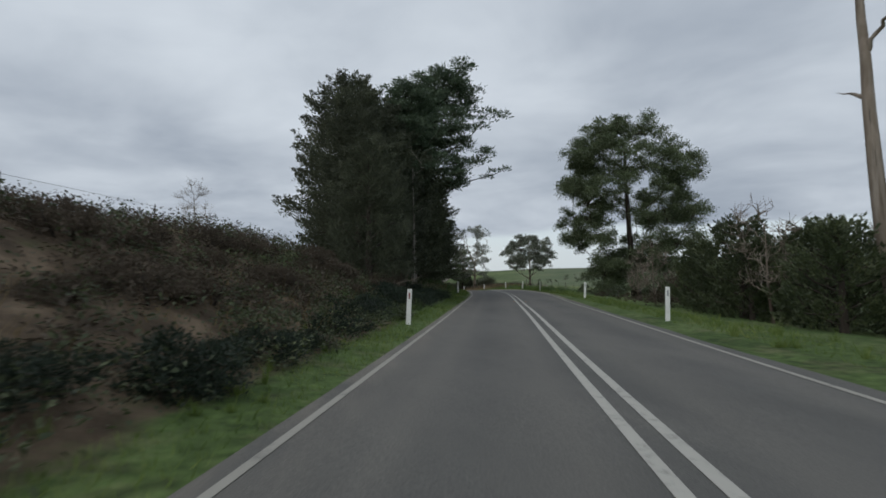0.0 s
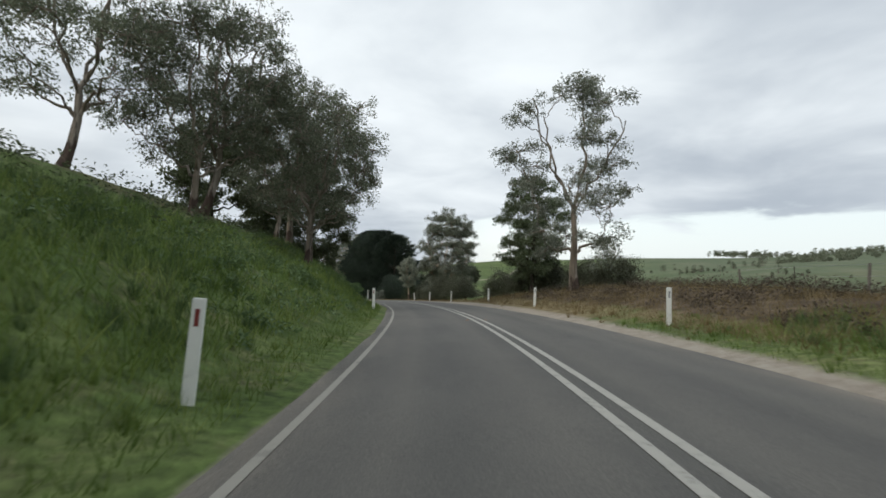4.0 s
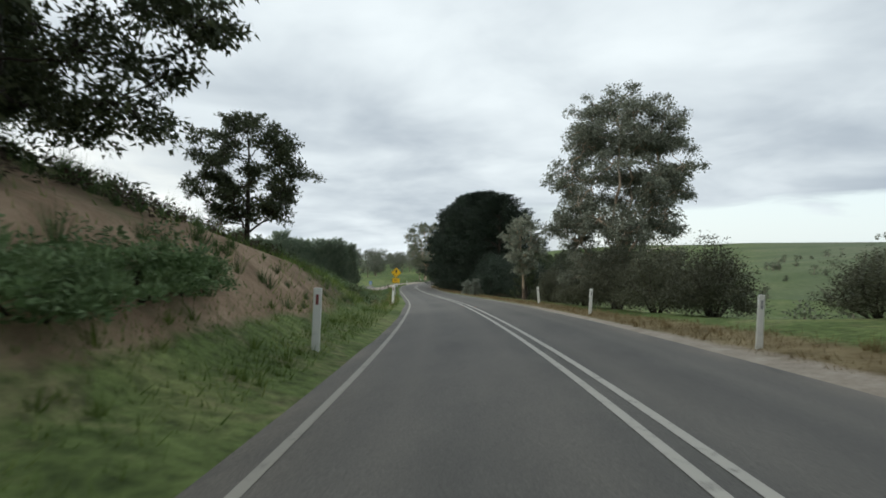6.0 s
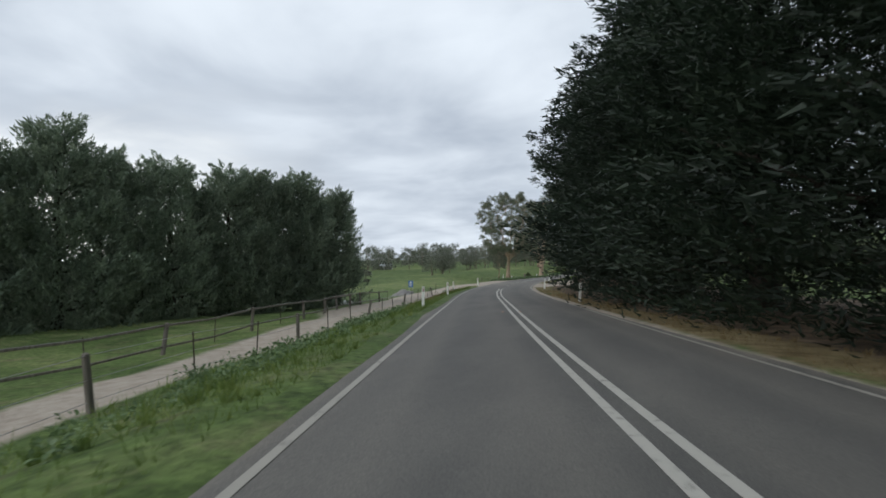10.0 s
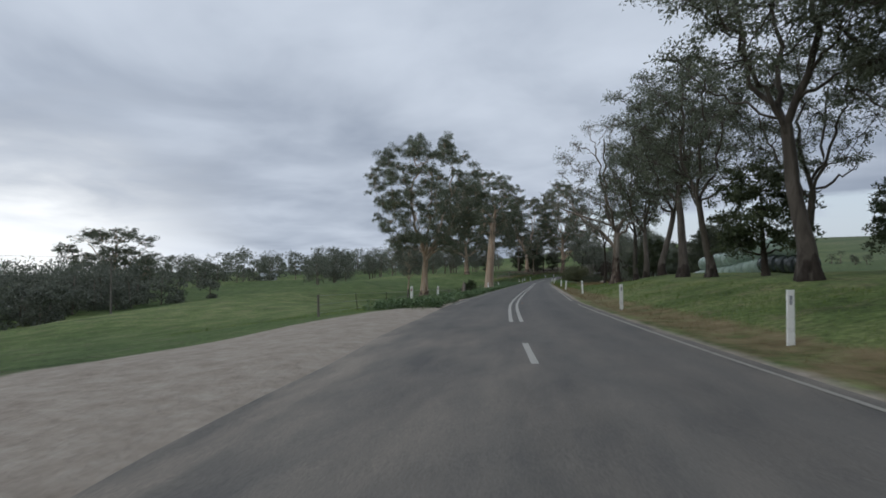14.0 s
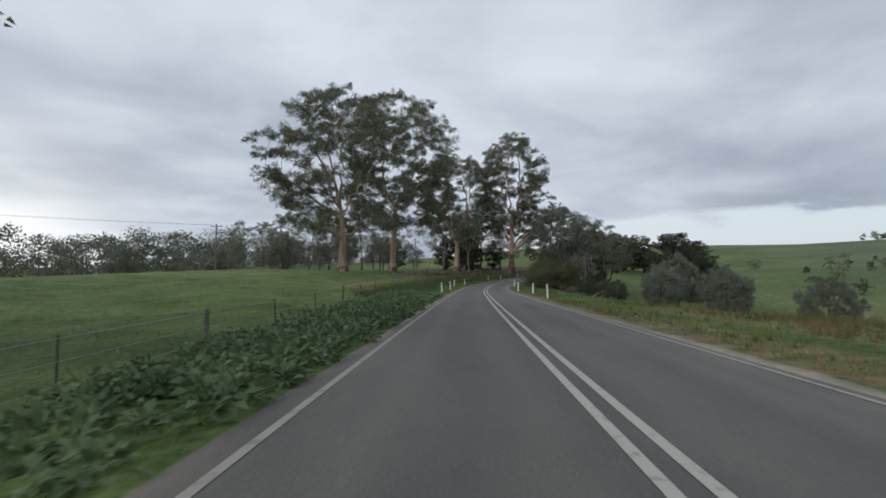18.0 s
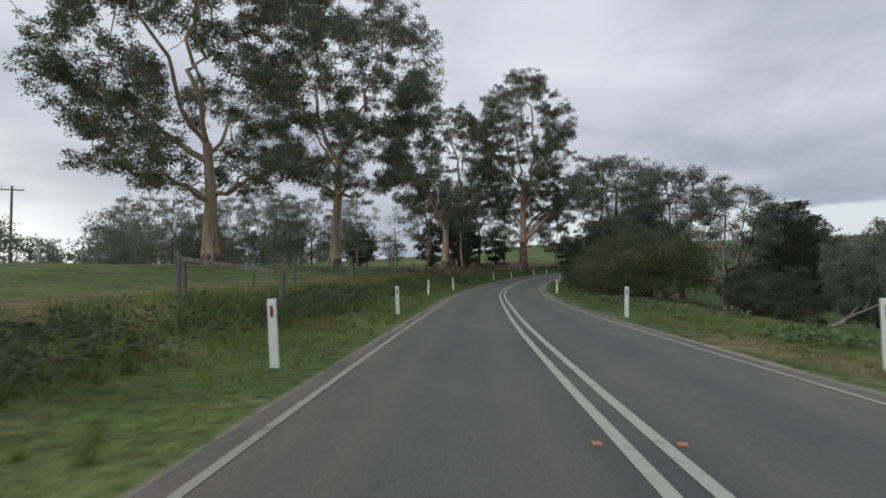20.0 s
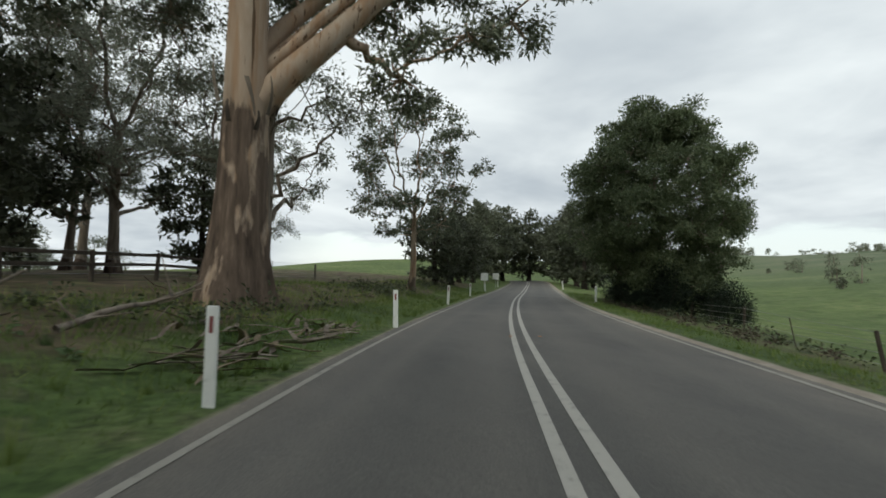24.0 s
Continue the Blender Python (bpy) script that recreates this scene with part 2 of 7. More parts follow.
world_sky()


# ---- materials ----
def material(name, build):
    m = bpy.data.materials.new(name)
    m.use_nodes = True
    nt = m.node_tree
    build(nt, nt.nodes["Principled BSDF"], nt.nodes.new, nt.links.new)
    return m


def noise_ramp(N, L, scale, stops, detail=6, rough=0.6, coords="Object", stretch=None, warp=0.0):
    co = N("ShaderNodeTexCoord")
    v = co.outputs[coords]
    if stretch:
        mp = N("ShaderNodeMapping")
        mp.inputs["Scale"].default_value = stretch
        L(v, mp.inputs[0])
        v = mp.outputs[0]
    n = N("ShaderNodeTexNoise")
    n.inputs["Scale"].default_value, n.inputs["Detail"].default_value, n.inputs["Roughness"].default_value = scale, detail, rough
    n.inputs["Distortion"].default_value = warp
    L(v, n.inputs["Vector"])
    r = N("ShaderNodeValToRGB")
    e = r.color_ramp.elements
    while len(e) < len(stops):
        e.new(0.5)
    for k, (p, c) in zip(e, stops):
        k.position, k.color = p, (*c, 1)
    L(n.outputs["Fac"], r.inputs[0])
    return r.outputs["Color"], n.outputs["Fac"]


def blend(N, L, a, b, fac, mode="MIX"):
    m = N("ShaderNodeMix")
    m.data_type, m.blend_type = "RGBA", mode
    for v, k in ((a, "A"), (b, "B"), (fac, "Factor")):
        if isinstance(v, (int, float)):
            m.inputs[k].default_value = v
        elif isinstance(v, tuple):
            m.inputs[k].default_value = (*v, 1)
        else:
            L(v, m.inputs[k])
    return m.outputs["Result"]


def bump(N, L, b, height, strength, distance):
    k = N("ShaderNodeBump")
    k.inputs["Strength"].default_value, k.inputs["Distance"].default_value = strength, distance
    L(height, k.inputs["Height"])
    L(k.outputs[0], b.inputs["Normal"])


def leafy(name, dark, mid, light, rough=0.55, patch=0.9):
    """Leaves that vary one by one and, more broadly, clump by clump."""
    def build(nt, b, N, L):
        g, o = N("ShaderNodeNewGeometry"), N("ShaderNodeObjectInfo")
        co, n = N("ShaderNodeTexCoord"), N("ShaderNodeTexNoise")
        n.inputs["Scale"].default_value, n.inputs["Detail"].default_value = patch, 3
        L(co.outputs["Object"], n.inputs["Vector"])
        half = N("ShaderNodeMath"); half.operation = "MULTIPLY"; half.inputs[1].default_value = 0.45
        L(g.outputs["Random Per Island"], half.inputs[0])
        both = N("ShaderNodeMath"); both.operation = "MULTIPLY_ADD"; both.inputs[1].default_value = 1.3
        L(n.outputs["Fac"], both.inputs[0]); L(half.outputs[0], both.inputs[2])
        off = N("ShaderNodeMath"); off.operation = "SUBTRACT"; off.inputs[1].default_value = 0.38
        L(both.outputs[0], off.inputs[0])
        r = N("ShaderNodeValToRGB")
        e = r.color_ramp.elements
        e.new(0.5)
        for k, (p, c) in zip(e, ((0.0, dark), (0.55, mid), (1.0, light))):
            k.position, k.color = p, (*c, 1)
        L(off.outputs[0], r.inputs[0])
        hsv = N("ShaderNodeHueSaturation")
        mr = N("ShaderNodeMapRange")
        mr.inputs["To Min"].default_value, mr.inputs["To Max"].default_value = 0.85, 1.18
        L(o.outputs["Random"], mr.inputs["Value"])
        L(mr.outputs[0], hsv.inputs["Value"])
        L(r.outputs[0], hsv.inputs["Color"])
        L(hsv.outputs[0], b.inputs["Base Color"])
        b.inputs["Roughness"].default_value = rough
        b.inputs["Specular IOR Level"].default_value = 0.35
        tr = N("ShaderNodeBsdfTranslucent")
        L(hsv.outputs[0], tr.inputs[0])
        mx = N("ShaderNodeMixShader")
        mx.inputs[0].default_value = 0.3
        L(b.outputs[0], mx.inputs[1])
        L(tr.outputs[0], mx.inputs[2])
        L(mx.outputs[0], nt.nodes["Material Output"].inputs[0])
    return material(name, build)


def barky(name, stops, rough_bark=None, scale=3.0, stretch=(1, 1, 0.22), strength=0.5, streak=None):
    """Bark or timber; rough_bark covers what the mesh marks as rough, streak is the colour of long upright strips."""
    def build(nt, b, N, L):
        c, f = noise_ramp(N, L, scale, stops, stretch=stretch, warp=0.6)
        if streak:
            q, g = noise_ramp(N, L, 3.2, ((0.50, (0, 0, 0)), (0.62, (0.8, 0.8, 0.8))), stretch=(1, 1, 0.07), detail=5)
            c = blend(N, L, c, streak, q)
            q, g = noise_ramp(N, L, 7.0, ((0.60, (0, 0, 0)), (0.66, (1, 1, 1))), stretch=(1, 1, 0.05), detail=3)
            c = blend(N, L, c, tuple(0.35 * v for v in streak), q)
        h = f
        if rough_bark:
            at = N("ShaderNodeAttribute")
            at.attribute_name = "rough"
            co = N("ShaderNodeTexCoord")
            mp = N("ShaderNodeMapping")
            mp.inputs["Scale"].default_value = (1, 1, 0.3)
            L(co.outputs["Object"], mp.inputs[0])
            n = N("ShaderNodeTexNoise")
            n.inputs["Scale"].default_value, n.inputs["Detail"].default_value = 2.2, 5
            L(mp.outputs[0], n.inputs["Vector"])
            m = N("ShaderNodeMath"); m.operation = "MULTIPLY_ADD"; m.inputs[1].default_value = 1.9
            L(n.outputs["Fac"], m.inputs[0]); L(at.outputs["Fac"], m.inputs[2])
            r = N("ShaderNodeMapRange")
            r.inputs["From Min"].default_value, r.inputs["From Max"].default_value = 1.33, 1.50
            L(m.outputs[0], r.inputs["Value"])
            k, kf = noise_ramp(N, L, 5.0, ((0.3, tuple(0.4 * v for v in rough_bark)), (0.55, rough_bark), (0.8, tuple(1.9 * v for v in rough_bark))), stretch=(1, 1, 0.12), detail=8)
            c = blend(N, L, c, k, r.outputs[0])
            deep = N("ShaderNodeMath"); deep.operation = "MULTIPLY"
            L(kf, deep.inputs[0]); L(r.outputs[0], deep.inputs[1])
            two = N("ShaderNodeMath"); two.operation = "MULTIPLY_ADD"; two.inputs[1].default_value = 2.5
            L(deep.outputs[0], two.inputs[0]); L(f, two.inputs[2])
            h = two.outputs[0]
        L(c, b.inputs["Base Color"])
        b.inputs["Roughness"].default_value = 0.9
        b.inputs["Specular IOR Level"].default_value = 0.2
        bump(N, L, b, h, strength, 0.05)
    return material(name, build)


LEAF_GUM = leafy("gum_leaves", (0.069, 0.081, 0.054), (0.145, 0.162, 0.106), (0.282, 0.301, 0.213))
# grey gum leaves, lightened further to carry haze on distant trees
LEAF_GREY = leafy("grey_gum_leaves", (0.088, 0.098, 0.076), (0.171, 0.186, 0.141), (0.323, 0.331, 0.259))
# leaf tone of the pale gums; on the far stand it also holds haze
LEAF_PALE = leafy("pale_gum_leaves", (0.105, 0.118, 0.090), (0.205, 0.220, 0.165), (0.36, 0.37, 0.29))
LEAF_DARK = leafy("dark_evergreen_leaves", (0.040, 0.046, 0.029), (0.080, 0.091, 0.056), (0.165, 0.180, 0.112))
LEAF_PINE = leafy("pine_needles", (0.038, 0.059, 0.038), (0.086, 0.122, 0.070), (0.160, 0.205, 0.125))
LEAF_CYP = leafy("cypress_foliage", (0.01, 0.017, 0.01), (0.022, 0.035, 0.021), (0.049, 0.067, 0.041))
# hedge green lightened so its colour holds the grey haze over it
LEAF_HEDGE = leafy("hedge_foliage", (0.092, 0.129, 0.085), (0.190, 0.236, 0.163), (0.345, 0.391, 0.276))
LEAF_MID = leafy("wattle_leaves", (0.065, 0.086, 0.043), (0.134, 0.168, 0.086), (0.246, 0.278, 0.156))
LEAF_SHRUB = leafy("shrub_leaves", (0.03, 0.042, 0.019), (0.068, 0.085, 0.041), (0.143, 0.161, 0.076))
LEAF_WATTLE = leafy("wattle_bush_leaves", (0.040, 0.044, 0.026), (0.085, 0.090, 0.056), (0.17, 0.17, 0.115))
LEAF_SILVER = leafy("silvery_shrub_leaves", (0.10, 0.12, 0.09), (0.22, 0.24, 0.19), (0.38, 0.40, 0.34))
LEAF_OLIVE = leafy("olive_bush_leaves", (0.042, 0.049, 0.022), (0.098, 0.105, 0.05), (0.196, 0.189, 0.105))
LEAF_WEED = leafy("roadside_weed_leaves", (0.061, 0.104, 0.041), (0.146, 0.220, 0.095), (0.287, 0.378, 0.195))
BLADES = leafy("grass_blades", (0.065, 0.110, 0.024), (0.150, 0.215, 0.050), (0.30, 0.335, 0.105), 0.7)
BLADES_RANK = leafy("rank_grass_blades", (0.030, 0.055, 0.018), (0.075, 0.120, 0.042), (0.17, 0.21, 0.085), 0.7)
BLADES_DRY = leafy("dry_grass_blades", (0.12, 0.085, 0.035), (0.22, 0.165, 0.08), (0.36, 0.29, 0.16), 0.8)
SCRUB = leafy("brown_scrub", (0.038, 0.030, 0.022), (0.088, 0.070, 0.050), (0.175, 0.145, 0.110), 0.85)
BARK_GUM = barky("pale_gum_bark", ((0.25, (0.27, 0.195, 0.135)), (0.5, (0.40, 0.308, 0.228)), (0.75, (0.48, 0.41, 0.335))), (0.135, 0.100, 0.075), 1.4, streak=(0.34, 0.215, 0.13))
BARK_TAN = barky("grey_tan_bark", ((0.3, (0.10, 0.08, 0.06)), (0.55, (0.20, 0.165, 0.13)), (0.8, (0.34, 0.29, 0.24))), (0.07, 0.05, 0.04), 2.2, streak=(0.30, 0.26, 0.22))
BARK_DARK = barky("dark_bark", ((0.3, (0.025, 0.02, 0.016)), (0.55, (0.055, 0.045, 0.036)), (0.8, (0.11, 0.095, 0.08))), None, 4.0)
BARK_GREY = barky("dark_grey_bark", ((0.3, (0.045, 0.038, 0.031)), (0.55, (0.098, 0.084, 0.069)), (0.8, (0.18, 0.16, 0.135))), (0.04, 0.032, 0.026), 2.6)
BARK_DEAD = barky("bleached_wood", ((0.3, (0.16, 0.14, 0.12)), (0.55, (0.28, 0.255, 0.22)), (0.8, (0.42, 0.39, 0.35))), None, 4.0)
WOOD_GREY = barky("weathered_timber", ((0.3, (0.09, 0.08, 0.068)), (0.55, (0.19, 0.17, 0.145)), (0.8, (0.32, 0.29, 0.25))), None, 9.0, (1, 1, 0.1))
WOOD_DARK = barky("dark_timber", ((0.3, (0.035, 0.028, 0.022)), (0.6, (0.085, 0.07, 0.056))), None, 9.0, (1, 1, 0.1))


def ground_build(nt, b, N, L):
    green, f = noise_ramp(N, L, 0.35, ((0.3, (0.052, 0.086, 0.022)), (0.5, (0.098, 0.150, 0.040)), (0.72, (0.165, 0.205, 0.068))), detail=10)
    straw, _ = noise_ramp(N, L, 0.8, ((0.52, (0, 0, 0)), (0.68, (0.55, 0.55, 0.55))), detail=9, rough=0.7)
    green = blend(N, L, green, (0.185, 0.165, 0.085), straw)
    tuft, g = noise_ramp(N, L, 5.0, ((0.3, (0.42, 0.44, 0.42)), (0.7, (1.35, 1.33, 1.25))), detail=7)
    green = blend(N, L, green, tuft, 1.0, "MULTIPLY")
    field, _ = noise_ramp(N, L, 0.012, ((0.40, (0.85, 0.85, 1.1)), (0.5, (1.05, 1, 1.2)), (0.60, (1.45, 1.25, 1.7))), detail=3)
    green = blend(N, L, green, field, 1.0, "MULTIPLY")
    # distance haze put into the colour: far ground blends to a paler grey-green
    old = N("ShaderNodeAttribute"); old.attribute_name = "far_haze"
    haze_tint, _ = noise_ramp(N, L, 0.02, ((0.35, (0.085, 0.112, 0.062)), (0.5, (0.115, 0.140, 0.082)), (0.66, (0.155, 0.165, 0.105))), detail=9)
    green = blend(N, L, green, haze_tint, old.outputs["Fac"])
    dry, _ = noise_ramp(N, L, 1.4, ((0.3, (0.10, 0.075, 0.035)), (0.5, (0.19, 0.15, 0.08)), (0.72, (0.27, 0.22, 0.125))), detail=10)
    dirt, _ = noise_ramp(N, L, 1.1, ((0.3, (0.042, 0.031, 0.021)), (0.5, (0.100, 0.074, 0.050)), (0.70, (0.20, 0.15, 0.102))), detail=10)
    clay, _ = noise_ramp(N, L, 1.0, ((0.3, (0.15, 0.105, 0.068)), (0.5, (0.27, 0.195, 0.13)), (0.7, (0.38, 0.285, 0.20))), detail=10)
    gravel, _ = noise_ramp(N, L, 2.2, ((0.3, (0.24, 0.20, 0.16)), (0.55, (0.36, 0.315, 0.26)), (0.8, (0.46, 0.42, 0.36))), detail=12, rough=0.75)
    _, q = noise_ramp(N, L, 0.9, ((0.35, (0, 0, 0)), (0.65, (1, 1, 1))), detail=8, rough=0.7)
    c = green
    for name, col, soft in (("dry", dry, 0.5), ("dirt", dirt, 0.5), ("clay", clay, 0.5), ("gravel", gravel, 0.25)):
        at = N("ShaderNodeAttribute")
        at.attribute_name = name
        m = N("ShaderNodeMath"); m.operation = "MULTIPLY_ADD"; m.use_clamp = False
        L(q, m.inputs[0]); m.inputs[1].default_value = soft * 2
        L(at.outputs["Fac"], m.inputs[2])
        r = N("ShaderNodeMapRange")
        r.inputs["From Min"].default_value, r.inputs["From Max"].default_value = 0.35 + soft, 0.65 + soft
        L(m.outputs[0], r.inputs["Value"])
        c = blend(N, L, c, col, r.outputs[0])
    L(c, b.inputs["Base Color"])
    b.inputs["Roughness"].default_value = 0.95
    b.inputs["Specular IOR Level"].default_value = 0.15
    bump(N, L, b, g, 0.8, 0.10)


GROUND = material("meadow_ground", ground_build)


def asphalt_build(nt, b, N, L):
    c, f = noise_ramp(N, L, 0.45, ((0.28, (0.068, 0.066, 0.061)), (0.5, (0.096, 0.092, 0.084)), (0.72, (0.132, 0.125, 0.111))), detail=10, rough=0.7, stretch=(1, 0.35, 1))
    at = N("ShaderNodeAttribute"); at.attribute_name = "worn"
    c = blend(N, L, c, (0.150, 0.140, 0.122), at.outputs["Fac"])
    dst = N("ShaderNodeAttribute"); dst.attribute_name = "dust"
    dn, _ = noise_ramp(N, L, 1.3, ((0.35, (0, 0, 0)), (0.7, (1, 1, 1))), detail=8, stretch=(1, 0.25, 1))
    dm = N("ShaderNodeMath"); dm.operation = "MULTIPLY"
    L(dst.outputs["Fac"], dm.inputs[0]); L(dn, dm.inputs[1])
    c = blend(N, L, c, (0.27, 0.235, 0.19), dm.outputs[0])
    grit, g = noise_ramp(N, L, 55.0, ((0.25, (0.62, 0.62, 0.62)), (0.5, (1, 1, 1)), (0.78, (1.5, 1.5, 1.46))), detail=3)
    c = blend(N, L, c, grit, 1.0, "MULTIPLY")
    L(c, b.inputs["Base Color"])
    b.inputs["Roughness"].default_value = 0.8
    b.inputs["Specular IOR Level"].default_value = 0.4
    bump(N, L, b, g, 0.5, 0.01)


ASPHALT = material("worn_asphalt", asphalt_build)


def paint(name, col, worn, rough=0.6, scale=14.0):
    def build(nt, b, N, L):
        c, f = noise_ramp(N, L, scale, ((0.28, worn), (0.45, col), (0.8, tuple(min(1, v * 1.08) for v in col))), detail=8, rough=0.7)
        L(c, b.inputs["Base Color"])
        b.inputs["Roughness"].default_value = rough
        bump(N, L, b, f, 0.15, 0.01)
    return material(name, build)


LINE_WHITE = paint("road_line_paint", (0.40, 0.385, 0.34), (0.15, 0.145, 0.13), 0.7, 6.0)
LINE_WORN = paint("worn_edge_line_paint", (0.30, 0.285, 0.245), (0.12, 0.115, 0.105), 0.75, 3.0)
POST_WHITE = paint("post_white", (0.76, 0.76, 0.72), (0.42, 0.42, 0.38), 0.5, 5.0)
REFLECT_RED = paint("red_reflector", (0.20, 0.035, 0.03), (0.11, 0.02, 0.02), 0.3)
REFLECT_GREY = paint("grey_reflector", (0.30, 0.31, 0.32), (0.2, 0.2, 0.2), 0.25)
SIGN_YELLOW = paint("sign_yellow", (0.85, 0.50, 0.02), (0.70, 0.40, 0.02), 0.4, 3.0)
SIGN_BLACK = paint("sign_black", (0.02, 0.02, 0.02), (0.03, 0.03, 0.03), 0.5)
SIGN_BLUE = paint("sign_blue", (0.03, 0.12, 0.38), (0.03, 0.09, 0.28), 0.4)
STEEL = paint("galvanised_steel", (0.42, 0.43, 0.43), (0.28, 0.28, 0.28), 0.45)
WIRE = paint("fence_wire", (0.25, 0.25, 0.245), (0.16, 0.14, 0.12), 0.5)
WRAP_GREEN = paint("pale_green_bale_wrap", (0.42, 0.52, 0.44), (0.30, 0.40, 0.33), 0.3, 2.0)
WRAP_DARK = paint("dark_bale_wrap", (0.05, 0.06, 0.06), (0.03, 0.035, 0.035), 0.25, 2.0)
AMBER = paint("amber_marker", (0.42, 0.20, 0.09), (0.22, 0.13, 0.08), 0.5)
WRAP_WHITE = paint("white_bale_wrap", (0.66, 0.68, 0.67), (0.48, 0.50, 0.50), 0.35, 2.0)
ROCK = barky("field_rock", ((0.3, (0.13, 0.115, 0.095)), (0.55, (0.27, 0.235, 0.195)), (0.8, (0.40, 0.36, 0.31))), None, 2.5, (1, 1, 1))
LOGWOOD = barky("cut_log", ((0.3, (0.11, 0.085, 0.055)), (0.55, (0.22, 0.175, 0.12)), (0.8, (0.34, 0.28, 0.20))), None, 3.0, (1, 1, 1))


# ---- mesh helpers ----
def mesh_np(name, verts, faces, mat, smooth=False):
    """A mesh from an (n, 3) array and an (m, 3 or 4) array of corners."""
    me = bpy.data.meshes.new(name)
    verts, faces = np.asarray(verts, np.float32), np.asarray(faces, np.int32)
    k = faces.shape[1]
    me.vertices.add(len(verts))
    me.vertices.foreach_set("co", verts.ravel())
    me.loops.add(faces.size)
    me.loops.foreach_set("vertex_index", faces.ravel())
    me.polygons.add(len(faces))
    me.polygons.foreach_set("loop_start", np.arange(0, faces.size, k, dtype=np.int32))
    if smooth:
        me.polygons.foreach_set("use_smooth", np.ones(len(faces), bool))
    me.update(calc_edges=True)
    me.materials.append(mat)
    return me


def attach(name, me, parent, label="", m=None):
    ob = new(name, me)
    if parent is not None:
        ob.parent = parent
    if m is not None:
        ob.matrix_basis = m
    if label:
        tagged(ob, label)
    return ob


def part(name, bm, mat, parent, label="", smooth=False):
    me = bpy.data.meshes.new(name)
    bm.to_mesh(me)
    bm.free()
    me.materials.append(mat)
    if smooth:
        me.polygons.foreach_set("use_smooth", np.ones(len(me.polygons), bool))
    return attach(name, me, parent, label)


def box_bm(bm, size, at=(0, 0, 0), turn=None, bevel=0.0, top=(1, 1)):
    r = bmesh.ops.create_cube(bm, size=1)
    vs = r["verts"]
    for v in vs:
        k = top if v.co.z > 0 else (1, 1)
        v.co = Vector((v.co.x * size[0] * k[0], v.co.y * size[1] * k[1], v.co.z * size[2]))
    if bevel:
        es = list({e for v in vs for e in v.link_edges})
        vs = list({v for f in bmesh.ops.bevel(bm, geom=es, offset=bevel, segments=1, affect="EDGES")["faces"] for v in f.verts} | {v for v in vs if v.is_valid})
    m = Matrix.Translation(at) @ (turn or Matrix())
    bmesh.ops.transform(bm, matrix=m, verts=[v for v in vs if v.is_valid])
    return vs


def tubes(lines, sides=7):
    """Vertices and quads of tapered tubes; a line is an (n, 4) array of x, y, z and radius."""
    V, F, base = [], [], 0
    ang = np.arange(sides) * 2 * np.pi / sides
    for ln in lines:
        ln = np.asarray(ln, float)
        p, r = ln[:, :3], ln[:, 3]
        t = np.gradient(p, axis=0)
        t /= np.linalg.norm(t, axis=1)[:, None] + 1e-9
        ref = np.where(np.abs(t[:, 2:3]) > 0.9, np.array([[1.0, 0, 0]]), np.array([[0, 0, 1.0]]))
        u = np.cross(t, ref)
        u /= np.linalg.norm(u, axis=1)[:, None]
        v = np.cross(t, u)
        ring = p[:, None] + r[:, None, None] * (np.cos(ang)[None, :, None] * u[:, None] + np.sin(ang)[None, :, None] * v[:, None])
        V.append(ring.reshape(-1, 3))
        n = len(p)
        i, j = np.meshgrid(np.arange(n - 1), np.arange(sides), indexing="ij")
        a = base + i * sides + j
        b = base + i * sides + (j + 1) % sides
        F.append(np.stack([a, b, b + sides, a + sides], -1).reshape(-1, 4))
        base += n * sides
    return np.concatenate(V), np.concatenate(F)


def leaves(rng, at, along, length, width, bend=0.5):
    """Pointed leaves at the given places, pointing along, with random roll."""
    n = len(at)
    d = along / (np.linalg.norm(along, axis=1)[:, None] + 1e-9)
    q = rng.normal(size=(n, 3))
    s = np.cross(d, q)
    s /= np.linalg.norm(s, axis=1)[:, None] + 1e-9
    k = (length * rng.uniform(0.6, 1.3, n))[:, None]
    w = (width * rng.uniform(0.6, 1.3, n))[:, None]
    V = np.stack([at + s * w, at + d * k + s * w * bend * 0.6, at - s * w], 1).reshape(-1, 3)
    return V, np.arange(3 * n).reshape(-1, 3)


def broad_leaves(rng, at, along, length, width):
    """Broad pointed leaves, each a folded kite."""
    n = len(at)
    d = along / (np.linalg.norm(along, axis=1)[:, None] + 1e-9)
    s = np.cross(d, np.array([0, 0, 1.0]) + rng.normal(size=(n, 3)) * 0.45)
    s /= np.linalg.norm(s, axis=1)[:, None] + 1e-9
    k = (length * rng.uniform(0.6, 1.35, n))[:, None]
    w = (width * rng.uniform(0.7, 1.25, n))[:, None]
    mid = at + d * k * 0.45 + np.array([0, 0, 0.1]) * k
    V = np.stack([at, mid + s * w, at + d * k - np.array([0, 0, 0.12]) * k, mid - s * w], 1).reshape(-1, 3)
    return V, np.arange(4 * n).reshape(-1, 4)


def join(sets):
    V, F, base = [], [], 0
    for v, f in sets:
        V.append(v)
        F.append(f + base)
        base += len(v)
    return np.concatenate(V), np.concatenate(F)


